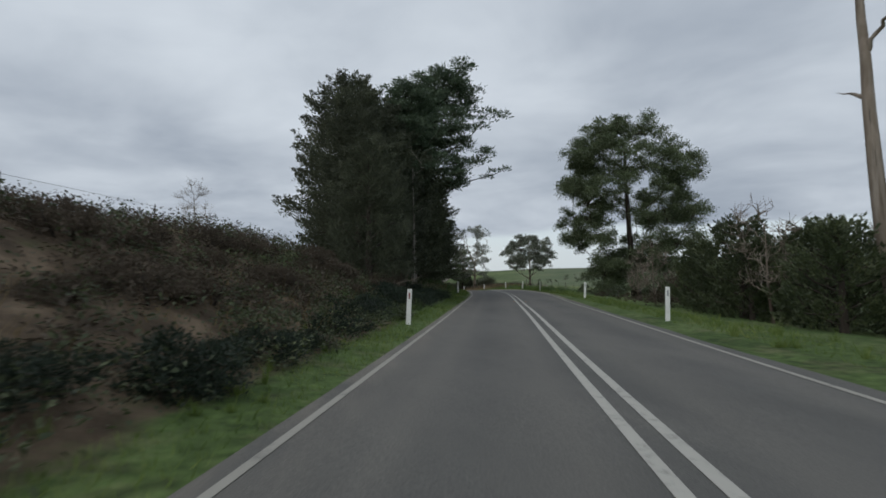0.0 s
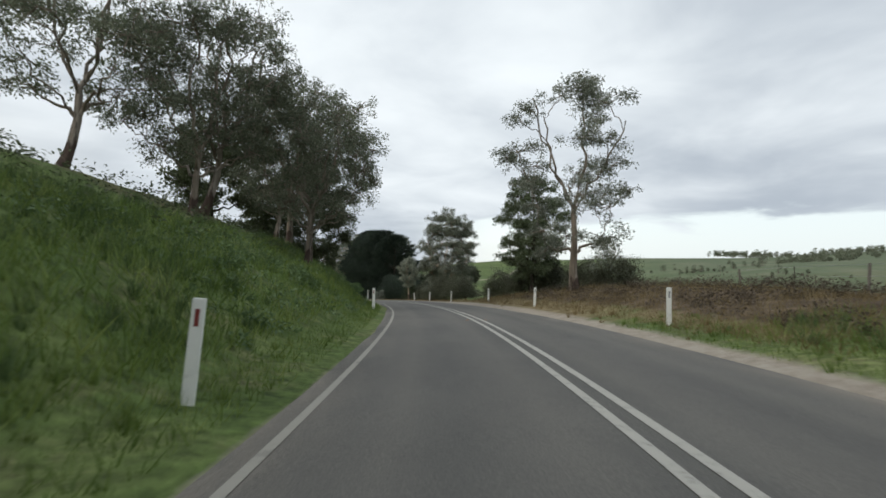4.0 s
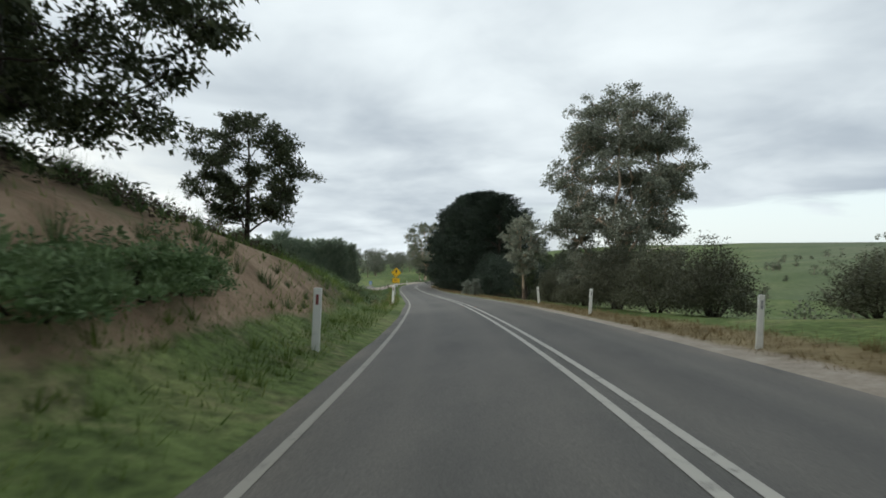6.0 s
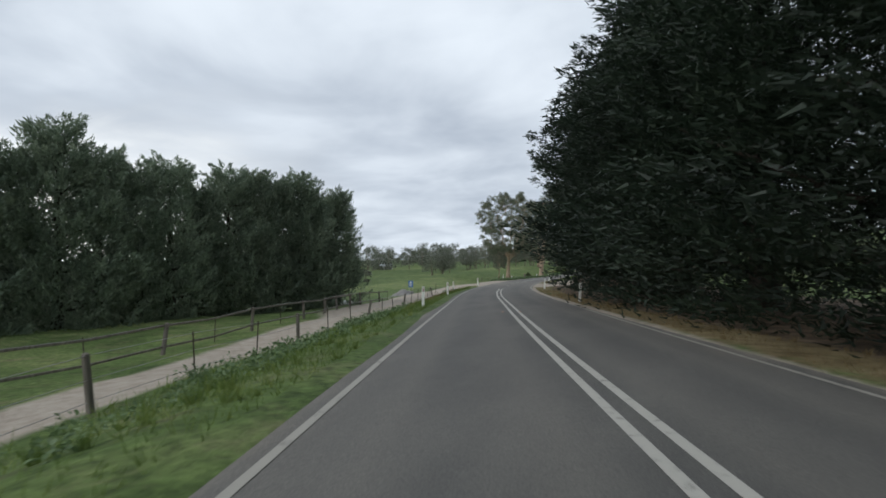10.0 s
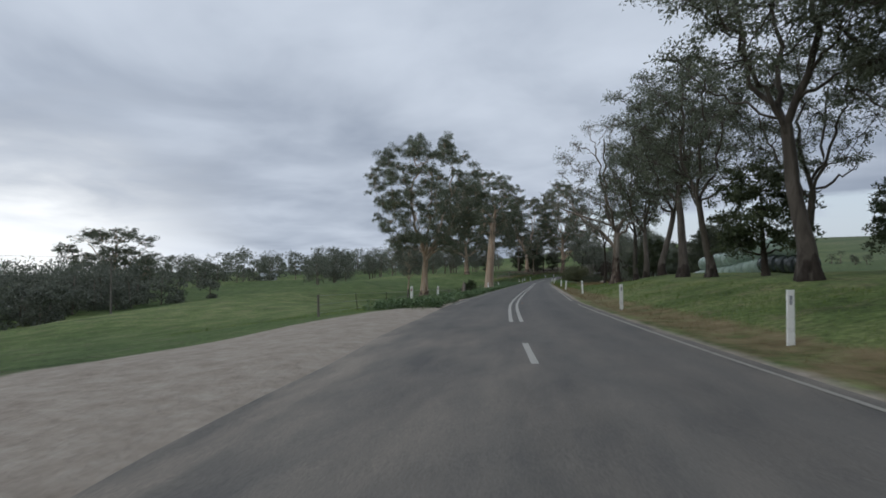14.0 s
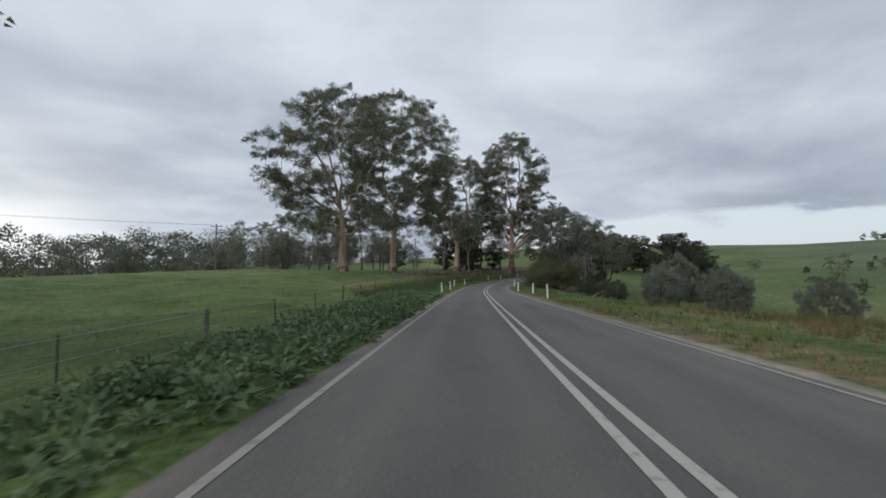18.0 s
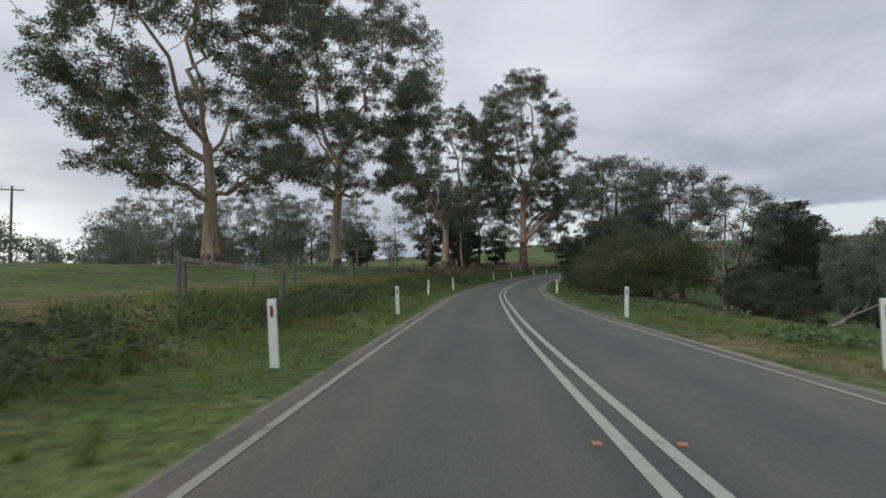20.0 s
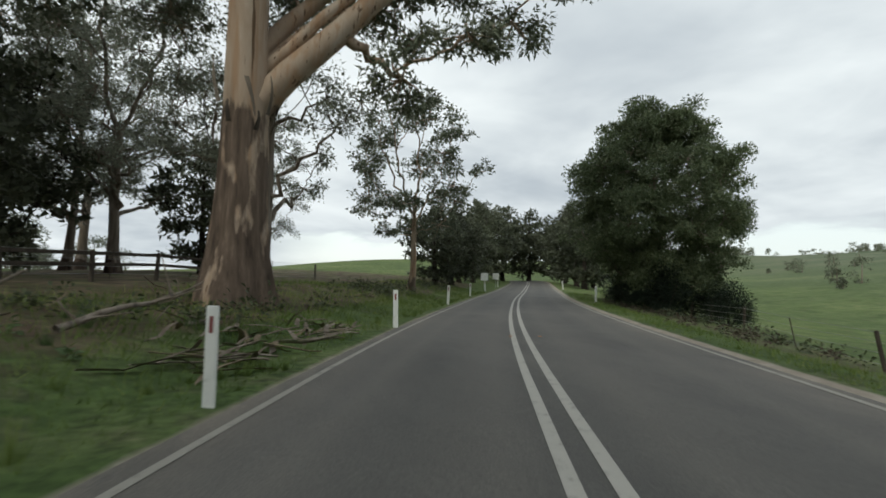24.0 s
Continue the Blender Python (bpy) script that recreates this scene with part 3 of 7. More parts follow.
# ---- trees ----
def bough(rng, start, way, length, r0, r1, n=7, lift=0.15, wob=0.12):
    pts = [np.array([*start, r0])]
    d = np.array(way, float)
    for k in range(1, n + 1):
        d = d + rng.normal(size=3) * wob + np.array([0, 0, lift])
        d /= np.linalg.norm(d)
        p = pts[-1][:3] + d * length / n
        pts.append(np.array([*p, r0 + (r1 - r0) * k / n]))
    return np.array(pts)


def joined(a, b, rise, rng, r0, r1, n=8, wob=0.04):
    """A curved bough from a to b that sets off along rise."""
    a, b = np.asarray(a, float), np.asarray(b, float)
    d = np.linalg.norm(b - a)
    p1, p2 = a + rise * d * 0.4, b - (b - a) * 0.25 - np.array([0, 0, 0.12 * d])
    u = np.linspace(0, 1, n + 1)[:, None]
    p = (1 - u) ** 3 * a + 3 * u * (1 - u) ** 2 * p1 + 3 * u * u * (1 - u) * p2 + u ** 3 * b
    p[1:-1] += rng.normal(size=(n - 1, 3)) * wob * d
    return np.column_stack([p, r0 + (r1 - r0) * u[:, 0] ** 0.8])


def skeleton(rng, H, r0, R, base, lobes, lobe, top, lean, clear, belly, flare, wob, subs, arms, hang, shell, fork):
    """Trunk, limbs, twigs and the leaf clumps of a tree whose crown fills an egg of radius R between base * H and H."""
    n = 14
    tall = fork or top
    z = tall * H * np.linspace(0, 1, n) ** 1.3
    sway = np.cumsum(rng.normal(size=(n, 2)) * wob * H / n, axis=0)
    sway = np.column_stack([np.convolve(np.pad(sway[:, k], 2, "edge"), np.ones(5) / 5, "valid") for k in range(2)])
    sway -= sway[0]
    r = r0 * (1 - (0.42 if fork else 0.80) * (z / (tall * H)) ** 0.9) + r0 * (flare - 1) * np.exp(-z / (0.03 * H))
    trunk = np.column_stack([sway[:, 0] + lean[0] * (z / H), sway[:, 1] + lean[1] * (z / H), z, r])
    trunk[0, 2] = -0.5
    cs, rs = [], []
    for i in range(lobes * 6):
        if len(cs) >= lobes:
            break
        lr = lobe * rng.uniform(0.65, 1.3)
        u = (i * 0.7549 + rng.uniform(-0.08, 0.08)) % 1
        zc = base * H + lr * 0.5 + u * ((1 - base) * H - lr * 1.15)
        env = R * math.sqrt(max(0.03, 1 - ((u - belly) / (1.02 - belly if u > belly else 1.15 * belly + 0.08)) ** 2))
        az = 6.2832 * ((i * 0.5698) % 1) + rng.uniform(-0.4, 0.4)
        k = max(env - lr * 0.8, 0) * rng.uniform(shell, 1) ** 0.6
        c = np.array([np.interp(zc, trunk[:, 2], trunk[:, 0]) + k * math.cos(az), np.interp(zc, trunk[:, 2], trunk[:, 1]) + k * math.sin(az), zc])
        if all(np.linalg.norm(c - q) > 0.62 * (lr + s) for q, s in zip(cs, rs)) or i > lobes * 4:
            cs.append(c)
            rs.append(lr)
    limbs = [trunk[trunk[:, 2] >= clear * H] if (trunk[:, 2] >= clear * H).sum() > 1 else trunk[-3:]]
    boughs = []
    if fork:
        # the trunk parts into leaders that rise into the crown
        a0 = rng.uniform(0, 6.28)
        for k in range(4):
            az = a0 + k * 1.57 + rng.uniform(-0.5, 0.5)
            out = R * (0.18, 0.5, 0.42, 0.6)[k] * rng.uniform(0.85, 1.15)
            zt = fork * H + (1 - fork) * H * (0.86, 0.7, 0.78, 0.52)[k] * rng.uniform(0.92, 1.05)
            ri = trunk[-1, 3] * (0.78, 0.62, 0.6, 0.48)[k]
            foot = trunk[-1 - (k == 3), :3] - np.array([0, 0, 0.4 * ri])
            b = joined(foot, (trunk[-1, 0] + out * math.cos(az), trunk[-1, 1] + out * math.sin(az), zt), np.array([0.55 * math.cos(az), 0.55 * math.sin(az), 0.85]), rng, ri, 0.10 * r0 + 0.02, n=11, wob=0.018)
            boughs.append(b)
            limbs.append(b)
    for h, az, el, ln, ra in arms:
        p = [np.interp(h, trunk[:, 2], trunk[:, k]) for k in range(2)]
        a = bough(rng, (p[0], p[1], h), (math.cos(az) * math.cos(el), math.sin(az) * math.cos(el), math.sin(el)), ln, ra, 0.06, n=10, lift=-0.04, wob=0.11)
        boughs.append(a)
        limbs.append(a)
        for k in (0.4, 0.45, 0.5, 0.55, 0.62, 0.68, 0.74, 0.8, 0.86, 0.9, 0.96, 1.0, 1.0, 0.7, 0.85):
            q = a[int(k * 10), :3] + rng.normal(size=3) * lobe * np.array([1.1, 1.1, 1.0]) + np.array([0, 0, 0.1 * lobe])
            cs.append(q)
            rs.append(lobe * rng.uniform(0.6, 0.95))
    cs, rs = np.array(cs), np.array(rs)
    order = np.argsort(np.hypot(cs[:, 0] - trunk[-1, 0] * 0.5, cs[:, 1] - trunk[-1, 1] * 0.5) + 0.4 * np.abs(cs[:, 2] - clear * H))
    for i in order:
        c = cs[i]
        best = None
        for ln in limbs:
            d = np.linalg.norm(ln[:, :3] - c, axis=1) + 1.6 * np.maximum(0, ln[:, 2] - c[2] + 0.8 * np.hypot(ln[:, 0] - c[0], ln[:, 1] - c[1]))
            k = int(d[:-1].argmin())
            if best is None or d[k] < best[0]:
                best = (d[k], ln, k)
        _, ln, k = best
        way = ln[k + 1, :3] - ln[k, :3]
        way /= np.linalg.norm(way) + 1e-9
        out = c - ln[k, :3]
        out /= np.linalg.norm(out) + 1e-9
        b = joined(ln[k, :3], c, way * 0.5 + out * 0.6, rng, min(ln[k, 3] * 0.62, 0.02 * H), 0.012 + 0.0012 * H, wob=0.035)
        boughs.append(b)
        limbs.append(b)
    twigs, ends, rad = [], [], []
    for c, lr in zip(cs, rs):
        d = rng.normal(size=(subs, 3))
        d[:, 2] = np.abs(d[:, 2]) - hang
        d /= np.linalg.norm(d, axis=1)[:, None]
        e = c + d * lr * rng.uniform(0.35, 1.05, (subs, 1)) * np.array([1, 1, 0.95])
        for q in e:
            m = (c + q) / 2 + rng.normal(size=3) * 0.08 * lr
            twigs.append(np.array([[*c, 0.010 + 0.0009 * H], [*m, 0.008 + 0.0006 * H], [*q, 0.006]]))
        ends.append(e)
        rad.append(np.full(subs, lr * 0.41) * rng.uniform(0.75, 1.25, subs))
    return trunk, boughs, twigs, np.concatenate(ends), np.concatenate(rad)


def clumps(rng, ends, radius, count, length, width, droop, flat=0.7, shell=0.5):
    """Leaf clumps round twig ends; radius is one number or one for each end, count the leaves of a clump of mean size."""
    n = len(ends)
    rad = radius * rng.uniform(0.6, 1.35, n) if np.ndim(radius) == 0 else np.asarray(radius)
    k = np.maximum(6, count * (rad / rad.mean()) ** 2).astype(int)
    who = np.repeat(np.arange(n), k)
    d = rng.normal(size=(len(who), 3))
    d /= np.linalg.norm(d, axis=1)[:, None]
    d[:, 2] = np.where(d[:, 2] < -0.6, -d[:, 2] * 0.6, d[:, 2])
    at = ends[who] + d * (rng.uniform(0, 1, len(who)) ** shell * rad[who])[:, None] * np.array([1, 1, flat])
    along = d * 0.7 + rng.normal(size=d.shape) * 0.5 + np.array([0, 0, droop])
    return leaves(rng, at, along, np.full(len(at), length), np.full(len(at), width))


def trunk_mesh(line, bark, stock, lump=1.0, sides=20):
    """A lumpy trunk with spreading roots; bark below the height stock is marked as rough."""
    n = 30
    z = line[0, 2] + (line[-1, 2] - line[0, 2]) * np.linspace(0, 1, n) ** 1.5
    x, y, r = (np.interp(z, line[:, 2], line[:, k]) for k in (0, 1, 3))
    p = line[-1, 2] * 7.3
    a = np.arange(sides) * 2 * np.pi / sides
    A, Z = np.meshgrid(a, z)
    k = 1 + lump * (0.05 * np.sin(2 * A + Z * 0.5 + p) + 0.035 * np.sin(5 * A + p * 2 + Z * 0.23) + 0.02 * np.sin(9 * A + Z * 0.9))
    k += lump * 0.30 * np.exp(-np.maximum(Z, 0) / (0.6 + 0.5 * r[0])) * np.maximum(0, np.cos(4 * A + p + 0.6 * np.sin(A))) ** 1.5
    V = np.stack([x[:, None] + r[:, None] * k * np.cos(A), y[:, None] + r[:, None] * k * np.sin(A), Z], -1).reshape(-1, 3)
    i, j = np.meshgrid(np.arange(n - 1), np.arange(sides), indexing="ij")
    q, w = i * sides + j, i * sides + (j + 1) % sides
    me = mesh_np("trunk", V, np.stack([q, w, w + sides, q + sides], -1).reshape(-1, 4), bark, True)
    at = me.attributes.new("rough", "FLOAT", "POINT")
    at.data.foreach_set("value", np.clip(0.5 + (stock - V[:, 2]) / (0.9 + 0.15 * stock), 0, 0.62).astype(np.float32))
    return me


def tree_parts(root, trunk, boughs, small, crown, bark, leaf, stock=1.0):
    attach("trunk", trunk_mesh(trunk, bark, stock), root)
    boughs = sorted(boughs, key=lambda b: -b[0, 3])
    for b in boughs[:12]:
        v, f = tubes([b], 7)
        attach("limb", mesh_np("limb", v, f, bark, True), root)
    rest = boughs[12:] + small
    if rest:
        v, f = tubes(rest, 4)
        tagged(attach("branchwork", mesh_np("branchwork", v, f, bark, True), root), kind="stuff")
    if crown is not None:
        attach("crown", mesh_np("crown", *crown, leaf), root)


def leafy_tree(name, seed, H, R, r0, base, lobes, lobe, top, lean, clear, belly, flare, wob, subs, arms, hang, cover, size, droop, bark, leaf, shell=0.35, stock=1.0, fork=0):
    root = new(name)
    rng = np.random.default_rng(seed)
    trunk, boughs, small, ends, rad = skeleton(rng, H, r0, R, base, lobes, lobe, top, lean, clear, belly, flare, wob, subs, arms, hang, shell, fork)
    crown = None
    if cover:
        count = cover * math.pi * rad.mean() ** 2 / (size[0] * size[1])
        crown = clumps(rng, ends, rad, count, size[0], size[1], droop, 0.95, 0.6)
    tree_parts(root, trunk, boughs, small, crown, bark, leaf, stock)
    return root, H


def gum_tree(seed, H=24, R=9, r0=0.55, base=0.3, lobes=26, lobe=2.0, clear=0.25, top=0.82, lean=(0, 0), belly=0.58, flare=1.4, wob=0.06, subs=11, arms=(), hang=0.85, cover=0.76, size=(0.30, 0.085), bark=None, leaf=None, droop=-0.5, shell=0.35, stock=1.0, fork=0.38):
    """Gum: pale trunk, rising forked limbs, separate drooping heads of leaves."""
    return leafy_tree("gum_tree", seed, H, R, r0, base, lobes, lobe, top, lean, clear, belly, flare, wob, subs, arms, hang, cover, size, droop, bark or BARK_GUM, leaf or LEAF_GUM, shell, stock, fork)


def round_tree(seed, H=9, R=4, r0=0.22, base=0.12, lobes=22, lobe=1.25, clear=0.12, top=0.8, lean=(0, 0), belly=0.5, flare=1.3, wob=0.06, subs=13, arms=(), hang=0.6, cover=1.05, size=(0.22, 0.075), bark=None, leaf=None, droop=0.1, name="round_tree", shell=0.5):
    return leafy_tree(name, seed, H, R, r0, base, lobes, lobe, top, lean, clear, belly, flare, wob, subs, arms, hang, cover, size, droop, bark or BARK_DARK, leaf or LEAF_MID, shell)


def cypress_tree(seed, H=13, R=4.5, name="cypress_tree", leaf=None, lobes=230, count=46, low=0.06, spire=0.6, size=(0.5, 0.07), bark=None, point=0.75, skirt=1.0):
    """Dense conifer: sprays on a ragged, tapering outline that point out and up."""
    root = new(name)
    rng = np.random.default_rng(seed)
    u = rng.uniform(0, 1, lobes) ** 0.9
    z = low * H + u * (1 - low) * H * 0.95
    lump = 1 + 0.16 * np.sin(u * 19 + seed) * rng.uniform(0.5, 1, lobes)
    rad = R * np.clip(1.06 - u ** (1.0 / spire) if spire < 1 else 1.04 - u ** (2.2 * spire), 0.03, 1) ** 0.55 * rng.uniform(0.35, 1.06, lobes) ** 0.7 * lump
    rad = rad * np.clip(skirt + (1 - skirt) * u / 0.5, 0, 1)
    az = rng.uniform(0, 2 * np.pi, lobes)
    out = np.column_stack([np.cos(az), np.sin(az), np.full(lobes, point)])
    tip = np.column_stack([np.cos(az) * rad, np.sin(az) * rad, z])
    d = np.clip(rng.normal(size=(lobes * count, 3)), -1.8, 1.8)
    ln = 0.11 * H * rng.uniform(0.6, 1.3, lobes)
    k = rng.uniform(-0.6, 0.5, lobes * count)
    at = np.repeat(tip, count, 0) + np.repeat(out * ln[:, None], count, 0) * k[:, None] + d * (0.036 * H * (0.62 - k))[:, None] * np.array([1, 1, 0.6])
    at[:, 2] = np.maximum(at[:, 2], 0.12)
    along = np.repeat(out, count, 0) + rng.normal(size=d.shape) * 0.45
    v, f = leaves(rng, at, along, np.full(len(at), size[0]), np.full(len(at), size[1]))
    line = np.column_stack([np.zeros(6), np.zeros(6), np.linspace(0, H * 0.9, 6), np.linspace(0.03 * H, 0.02, 6)])
    b = []
    for i in range(22):
        a = i * 2.4
        b.append(bough(rng, (0, 0, H * (0.08 + 0.035 * i)), (math.cos(a), math.sin(a), 0.3), R * (0.95 - 0.03 * i), 0.009 * H, 0.02, lift=0.05))
    tree_parts(root, line, b[:8], b[8:], (v, f), bark or BARK_DARK, leaf or LEAF_CYP)
    return root, H


def pine_tree(seed, H=18, lean=3.6):
    """Tall open pine: dark trunk, flat sprays on long level branches, leaning to its local +x."""
    root = new("pine_tree")
    rng = np.random.default_rng(seed)
    z = np.linspace(0, H, 14)
    cx = lean * (z / H) ** 1.4
    trunk = np.column_stack([cx, 0.2 * np.cos(z / 5), z, 0.34 * (1 - 0.9 * z / H) + 0.02])
    boughs, ends = [], []
    for i in range(40):
        h = H * (0.36 + 0.62 * i / 39)
        a = i * 2.4
        ln = 5.6 * (1.1 - i / 50) * rng.uniform(0.5, 1.15) * (1 + 0.35 * math.cos(a))
        b = bough(rng, (np.interp(h, z, cx), 0.2 * math.cos(h / 5), h), (math.cos(a), math.sin(a), 0.18), ln, 0.08, 0.02, lift=0.05)
        boughs.append(b)
        for j in range(9):
            k = rng.uniform(2.2, 7)
            q = np.array([np.interp(k, np.arange(8), b[:, c]) for c in range(3)])
            ends.append(q + rng.normal(size=3) * np.array([0.7, 0.7, 0.25]))
        ends.append(b[-1, :3])
    crown = clumps(rng, np.array(ends), 0.8, 75, 0.30, 0.06, 0.5, 0.45)
    tree_parts(root, trunk, boughs, [], crown, BARK_DARK, LEAF_PINE)
    return root, H


def shrub(seed, H=2.5, R=1.8, leaf=None, lobes=60, count=110, size=(0.10, 0.028), name="shrub", up=0.45, stems=7):
    root = new(name)
    rng = np.random.default_rng(seed)
    d = rng.normal(size=(lobes, 3))
    d[:, 2] = np.abs(d[:, 2]) * 0.9
    d /= np.linalg.norm(d, axis=1)[:, None]
    k = rng.uniform(0.45, 1.0, lobes)[:, None]
    ends = d * k * np.array([R, R, H * 0.92]) * rng.uniform(0.8, 1.12, (lobes, 1)) + np.array([0, 0, 0.12 * H])
    crown = clumps(rng, ends, 0.25 * (R + H) / 2, count, size[0], size[1], up, 0.85, 0.6)
    st = [bough(rng, (rng.normal() * 0.1, rng.normal() * 0.1, -0.1), ends[i], H * 0.8, 0.03 + 0.01 * H, 0.012, n=4) for i in range(stems)]
    v, f = tubes(st, 5)
    attach("woody_base", mesh_np("woody_base", v, f, BARK_DARK, True), root)
    attach("crown", mesh_np("crown", *crown, leaf or LEAF_SHRUB), root)
    return root, H


def bare_tree(seed, H=6, R=3, r0=0.14, base=0.25, bark=None, name="bare_tree", lobes=16, subs=9, clear=0.15):
    root = new(name)
    rng = np.random.default_rng(seed)
    trunk, boughs, small, ends, _ = skeleton(rng, H, r0, R, base, lobes, 0.12 * H, 0.8, (0, 0), clear, 0.55, 1.3, 0.1, subs, (), 0.2, 0.4, 0)
    fine = [bough(rng, e, rng.normal(size=3) + np.array([0, 0, 0.9]), H * 0.08, 0.010, 0.005, n=3) for e in ends for _ in range(2)]
    tree_parts(root, trunk, boughs, small + fine, None, bark or BARK_DEAD, None)
    return root, H


_made = {}


def plant(maker, key, s, lat, height, label, category="tree", turn=0.0, wide=1.0, sink=0.1, group="", **kw):
    """One tree or shrub of a maker's variant, rooted at s, lat, scaled to a height in metres."""
    if (maker, key) not in _made:
        root, H = maker(key, **kw)
        _made[maker, key] = (root, H)
        fresh = True
    else:
        fresh = False
    root, H = _made[maker, key]
    x, y, z = spot(s, lat)
    m = pose(x, y, z - sink, 0, 0, turn)
    if fresh:
        root.matrix_basis = m
        ob = root
    else:
        ob = copy_thing(root, m)
    k = height / H
    ob.scale = (k * wide, k * wide, k)
    tagged(ob, label, category, group)
    return ob


# ---- ground, road ----
# where the painted lines run across the road, by distance along it
MID_AT = ([0, 28, 54, 110, 131, 150, 190, 246, 260, 304, 325, 346, 411, 432, 454, 476, 500], [-.10, -.03, -.03, .06, .11, .02, .03, .20, .1, -.10, -.01, .04, .03, .09, .16, -.06, -.12])
LEFT_AT = ([0, 27, 55, 110, 190, 246, 300, 410, 432, 454, 476, 500], [-3.12, -3.2, -3.27, -3.0, -3.02, -2.75, -3.05, -3.1, -3.02, -2.8, -2.94, -3.12])
RIGHT_AT = ([0, 28, 49, 55, 111, 131, 151, 170, 190, 247, 265, 284, 306, 325, 346, 411, 432, 455, 480, 500], [2.6, 2.66, 3.16, 3.3, 3.58, 3.62, 3.22, 2.86, 2.79, 3.52, 3.15, 3.12, 3.05, 3.28, 3.27, 2.98, 2.8, 3.12, 3.05, 3.27])


def ground_sheet():
    s = np.concatenate([np.array([-2500, -900, -350, -180, -110, -75]), np.arange(-50, 600, 2.0), np.array([600, 612, 630, 660, 720, 820, 1000, 1400, 2200, 3600])])
    half = np.array([0, 1.8, 3.3, 3.6, 4.0, 4.5, 5.1, 5.8, 6.6, 7.5, 8.5, 9.6, 10.8, 12.2, 14, 16, 18.5, 22, 26, 31, 37, 45, 55, 70, 90, 115, 150, 200, 270, 350, 440, 550, 700, 900, 1300, 2200, 3600])
    lat = np.concatenate([-half[:0:-1], half])
    S, A = np.meshgrid(s, lat, indexing="ij")
    V = spot(S, A)
    V[..., 2] -= 0.03 * (np.abs(A) < 3.5)
    n, m = S.shape
    i, j = np.meshgrid(np.arange(n - 1), np.arange(m - 1), indexing="ij")
    a = i * m + j
    F = np.stack([a, a + 1, a + m + 1, a + m], -1).reshape(-1, 4)
    me = mesh_np("ground", V.reshape(-1, 3), F, GROUND, True)
    box = lambda v, a, b, e: np.clip((v - a) / e + 0.5, 0, 1) * np.clip((b - v) / e + 0.5, 0, 1)  # noqa: E731
    gravel = 0.75 * box(A, np.interp(S, *LEFT_AT) - np.interp(S, [30, 60, 170, 200, 260], [0.2, 0.3, 0.22, 0.2, 0.4]), np.interp(S, *RIGHT_AT) + 0.5, 0.3)
    # track beside the road on the left, and the gravel mouth where it joins
    mid = np.interp(S, [195, 238, 246, 265, 280, 300], [-10.2, -10.0, -9.7, -9.7, -7.5, -5])
    wide = np.interp(S, [190, 200, 236, 246, 275, 290, 303], [1.4, 1.6, 1.9, 3.0, 4.0, 3.2, 0.3])
    gravel = np.maximum(gravel, box(A - mid, -wide, wide, 0.6) * box(S, 185, 303, 4))
    gravel = np.maximum(gravel, box(S, 266, 283, 5) * box(A, 3, 9, 1.5) * 0.9)
    gravel = np.maximum(gravel, 0.8 * box(S, 268, 314, 6) * box(A, np.interp(S, [268, 290, 314], [-7.5, -6.5, -3.9]), -2.5, 0.5))
    dry = np.maximum(0.75 * box(A, 3.4, 5.6, 0.8) * box(S, 100, 245, 12), 0.6 * box(S, 92, 132, 8) * box(A, 4.2, 16, 1.5))
    dry = np.maximum(dry, 0.6 * box(A, 3.4, 5.6, 0.8) * box(S, 243, 420, 8))
    dry = np.maximum(dry, 0.62 * box(S, 335, 400, 8) * box(A, 6, 14, 2))
    dry = np.maximum(dry, 0.6 * box(S, -60, 60, 12) * box(A, -60, -9, 3))
    dry = np.maximum(dry, 0.55 * box(S, 400, 500, 10) * box(A, -14, -7, 2))
    dry = np.maximum(dry, 0.52 * box(S, 146, 196, 8) * box(A, -16, -3.4, 1))
    dry = np.maximum(dry, 0.62 * box(S, 236, 264, 6) * box(A, -7.0, -4.5, 0.6))
    dirt = np.maximum(box(S, 255, 285, 4) * box(A, 5.5, 22, 2), 0.9 * box(S, 195, 262, 6) * box(A, 5.0, 24, 1.5))
    dirt = np.maximum(dirt, 0.6 * box(S, 20, 80, 6) * box(A, -9, -5.4, 1.2))
    dirt = np.maximum(dirt, 0.62 * box(S, 128, 147, 4) * box(A, -9.5, -4.8, 1))
    dirt = np.maximum(dirt, 0.55 * box(S, 20, 80, 6) * box(A, -22, -8, 2))
    dirt = np.maximum(dirt, 0.5 * box(S, 425, 490, 6) * box(A, 7, 18, 2))
    dirt = np.maximum(dirt, 0.72 * box(S, -60, 18, 8) * box(A, -30, -4.2, 0.8))
    dirt = np.maximum(dirt, 0.6 * box(S, 482, 560, 8) * box(A, -34, -5.6, 2))
    dirt = np.maximum(dirt, 0.5 * box(S, 100, 132, 6) * box(A, -30, -10, 3))
    dirt = np.maximum(dirt, 0.85 * box(S, 94, 131, 6) * box(A, 5.6, 17, 1.5))
    dirt = np.maximum(dirt, 0.45 * box(S, 485, 540, 8) * box(A, 5, 12, 2))
    clay = (0.75 + 0.35 * wave(V[..., 0], V[..., 1], 1.5, 2.2)) * box(S, 125, 143, 4) * box(A, -8.6, -4.9, 0.7)
    # haze weight, growing with distance out to the right of the road
    far_haze = np.clip((A - 25) / 120, 0, 1) * np.interp(S, [90, 130, 200, 260], [0.4, 1, 1, 0.4]) + np.clip((A - 120) / 200, 0, 1)
    far_haze = np.clip(far_haze, 0, 1)
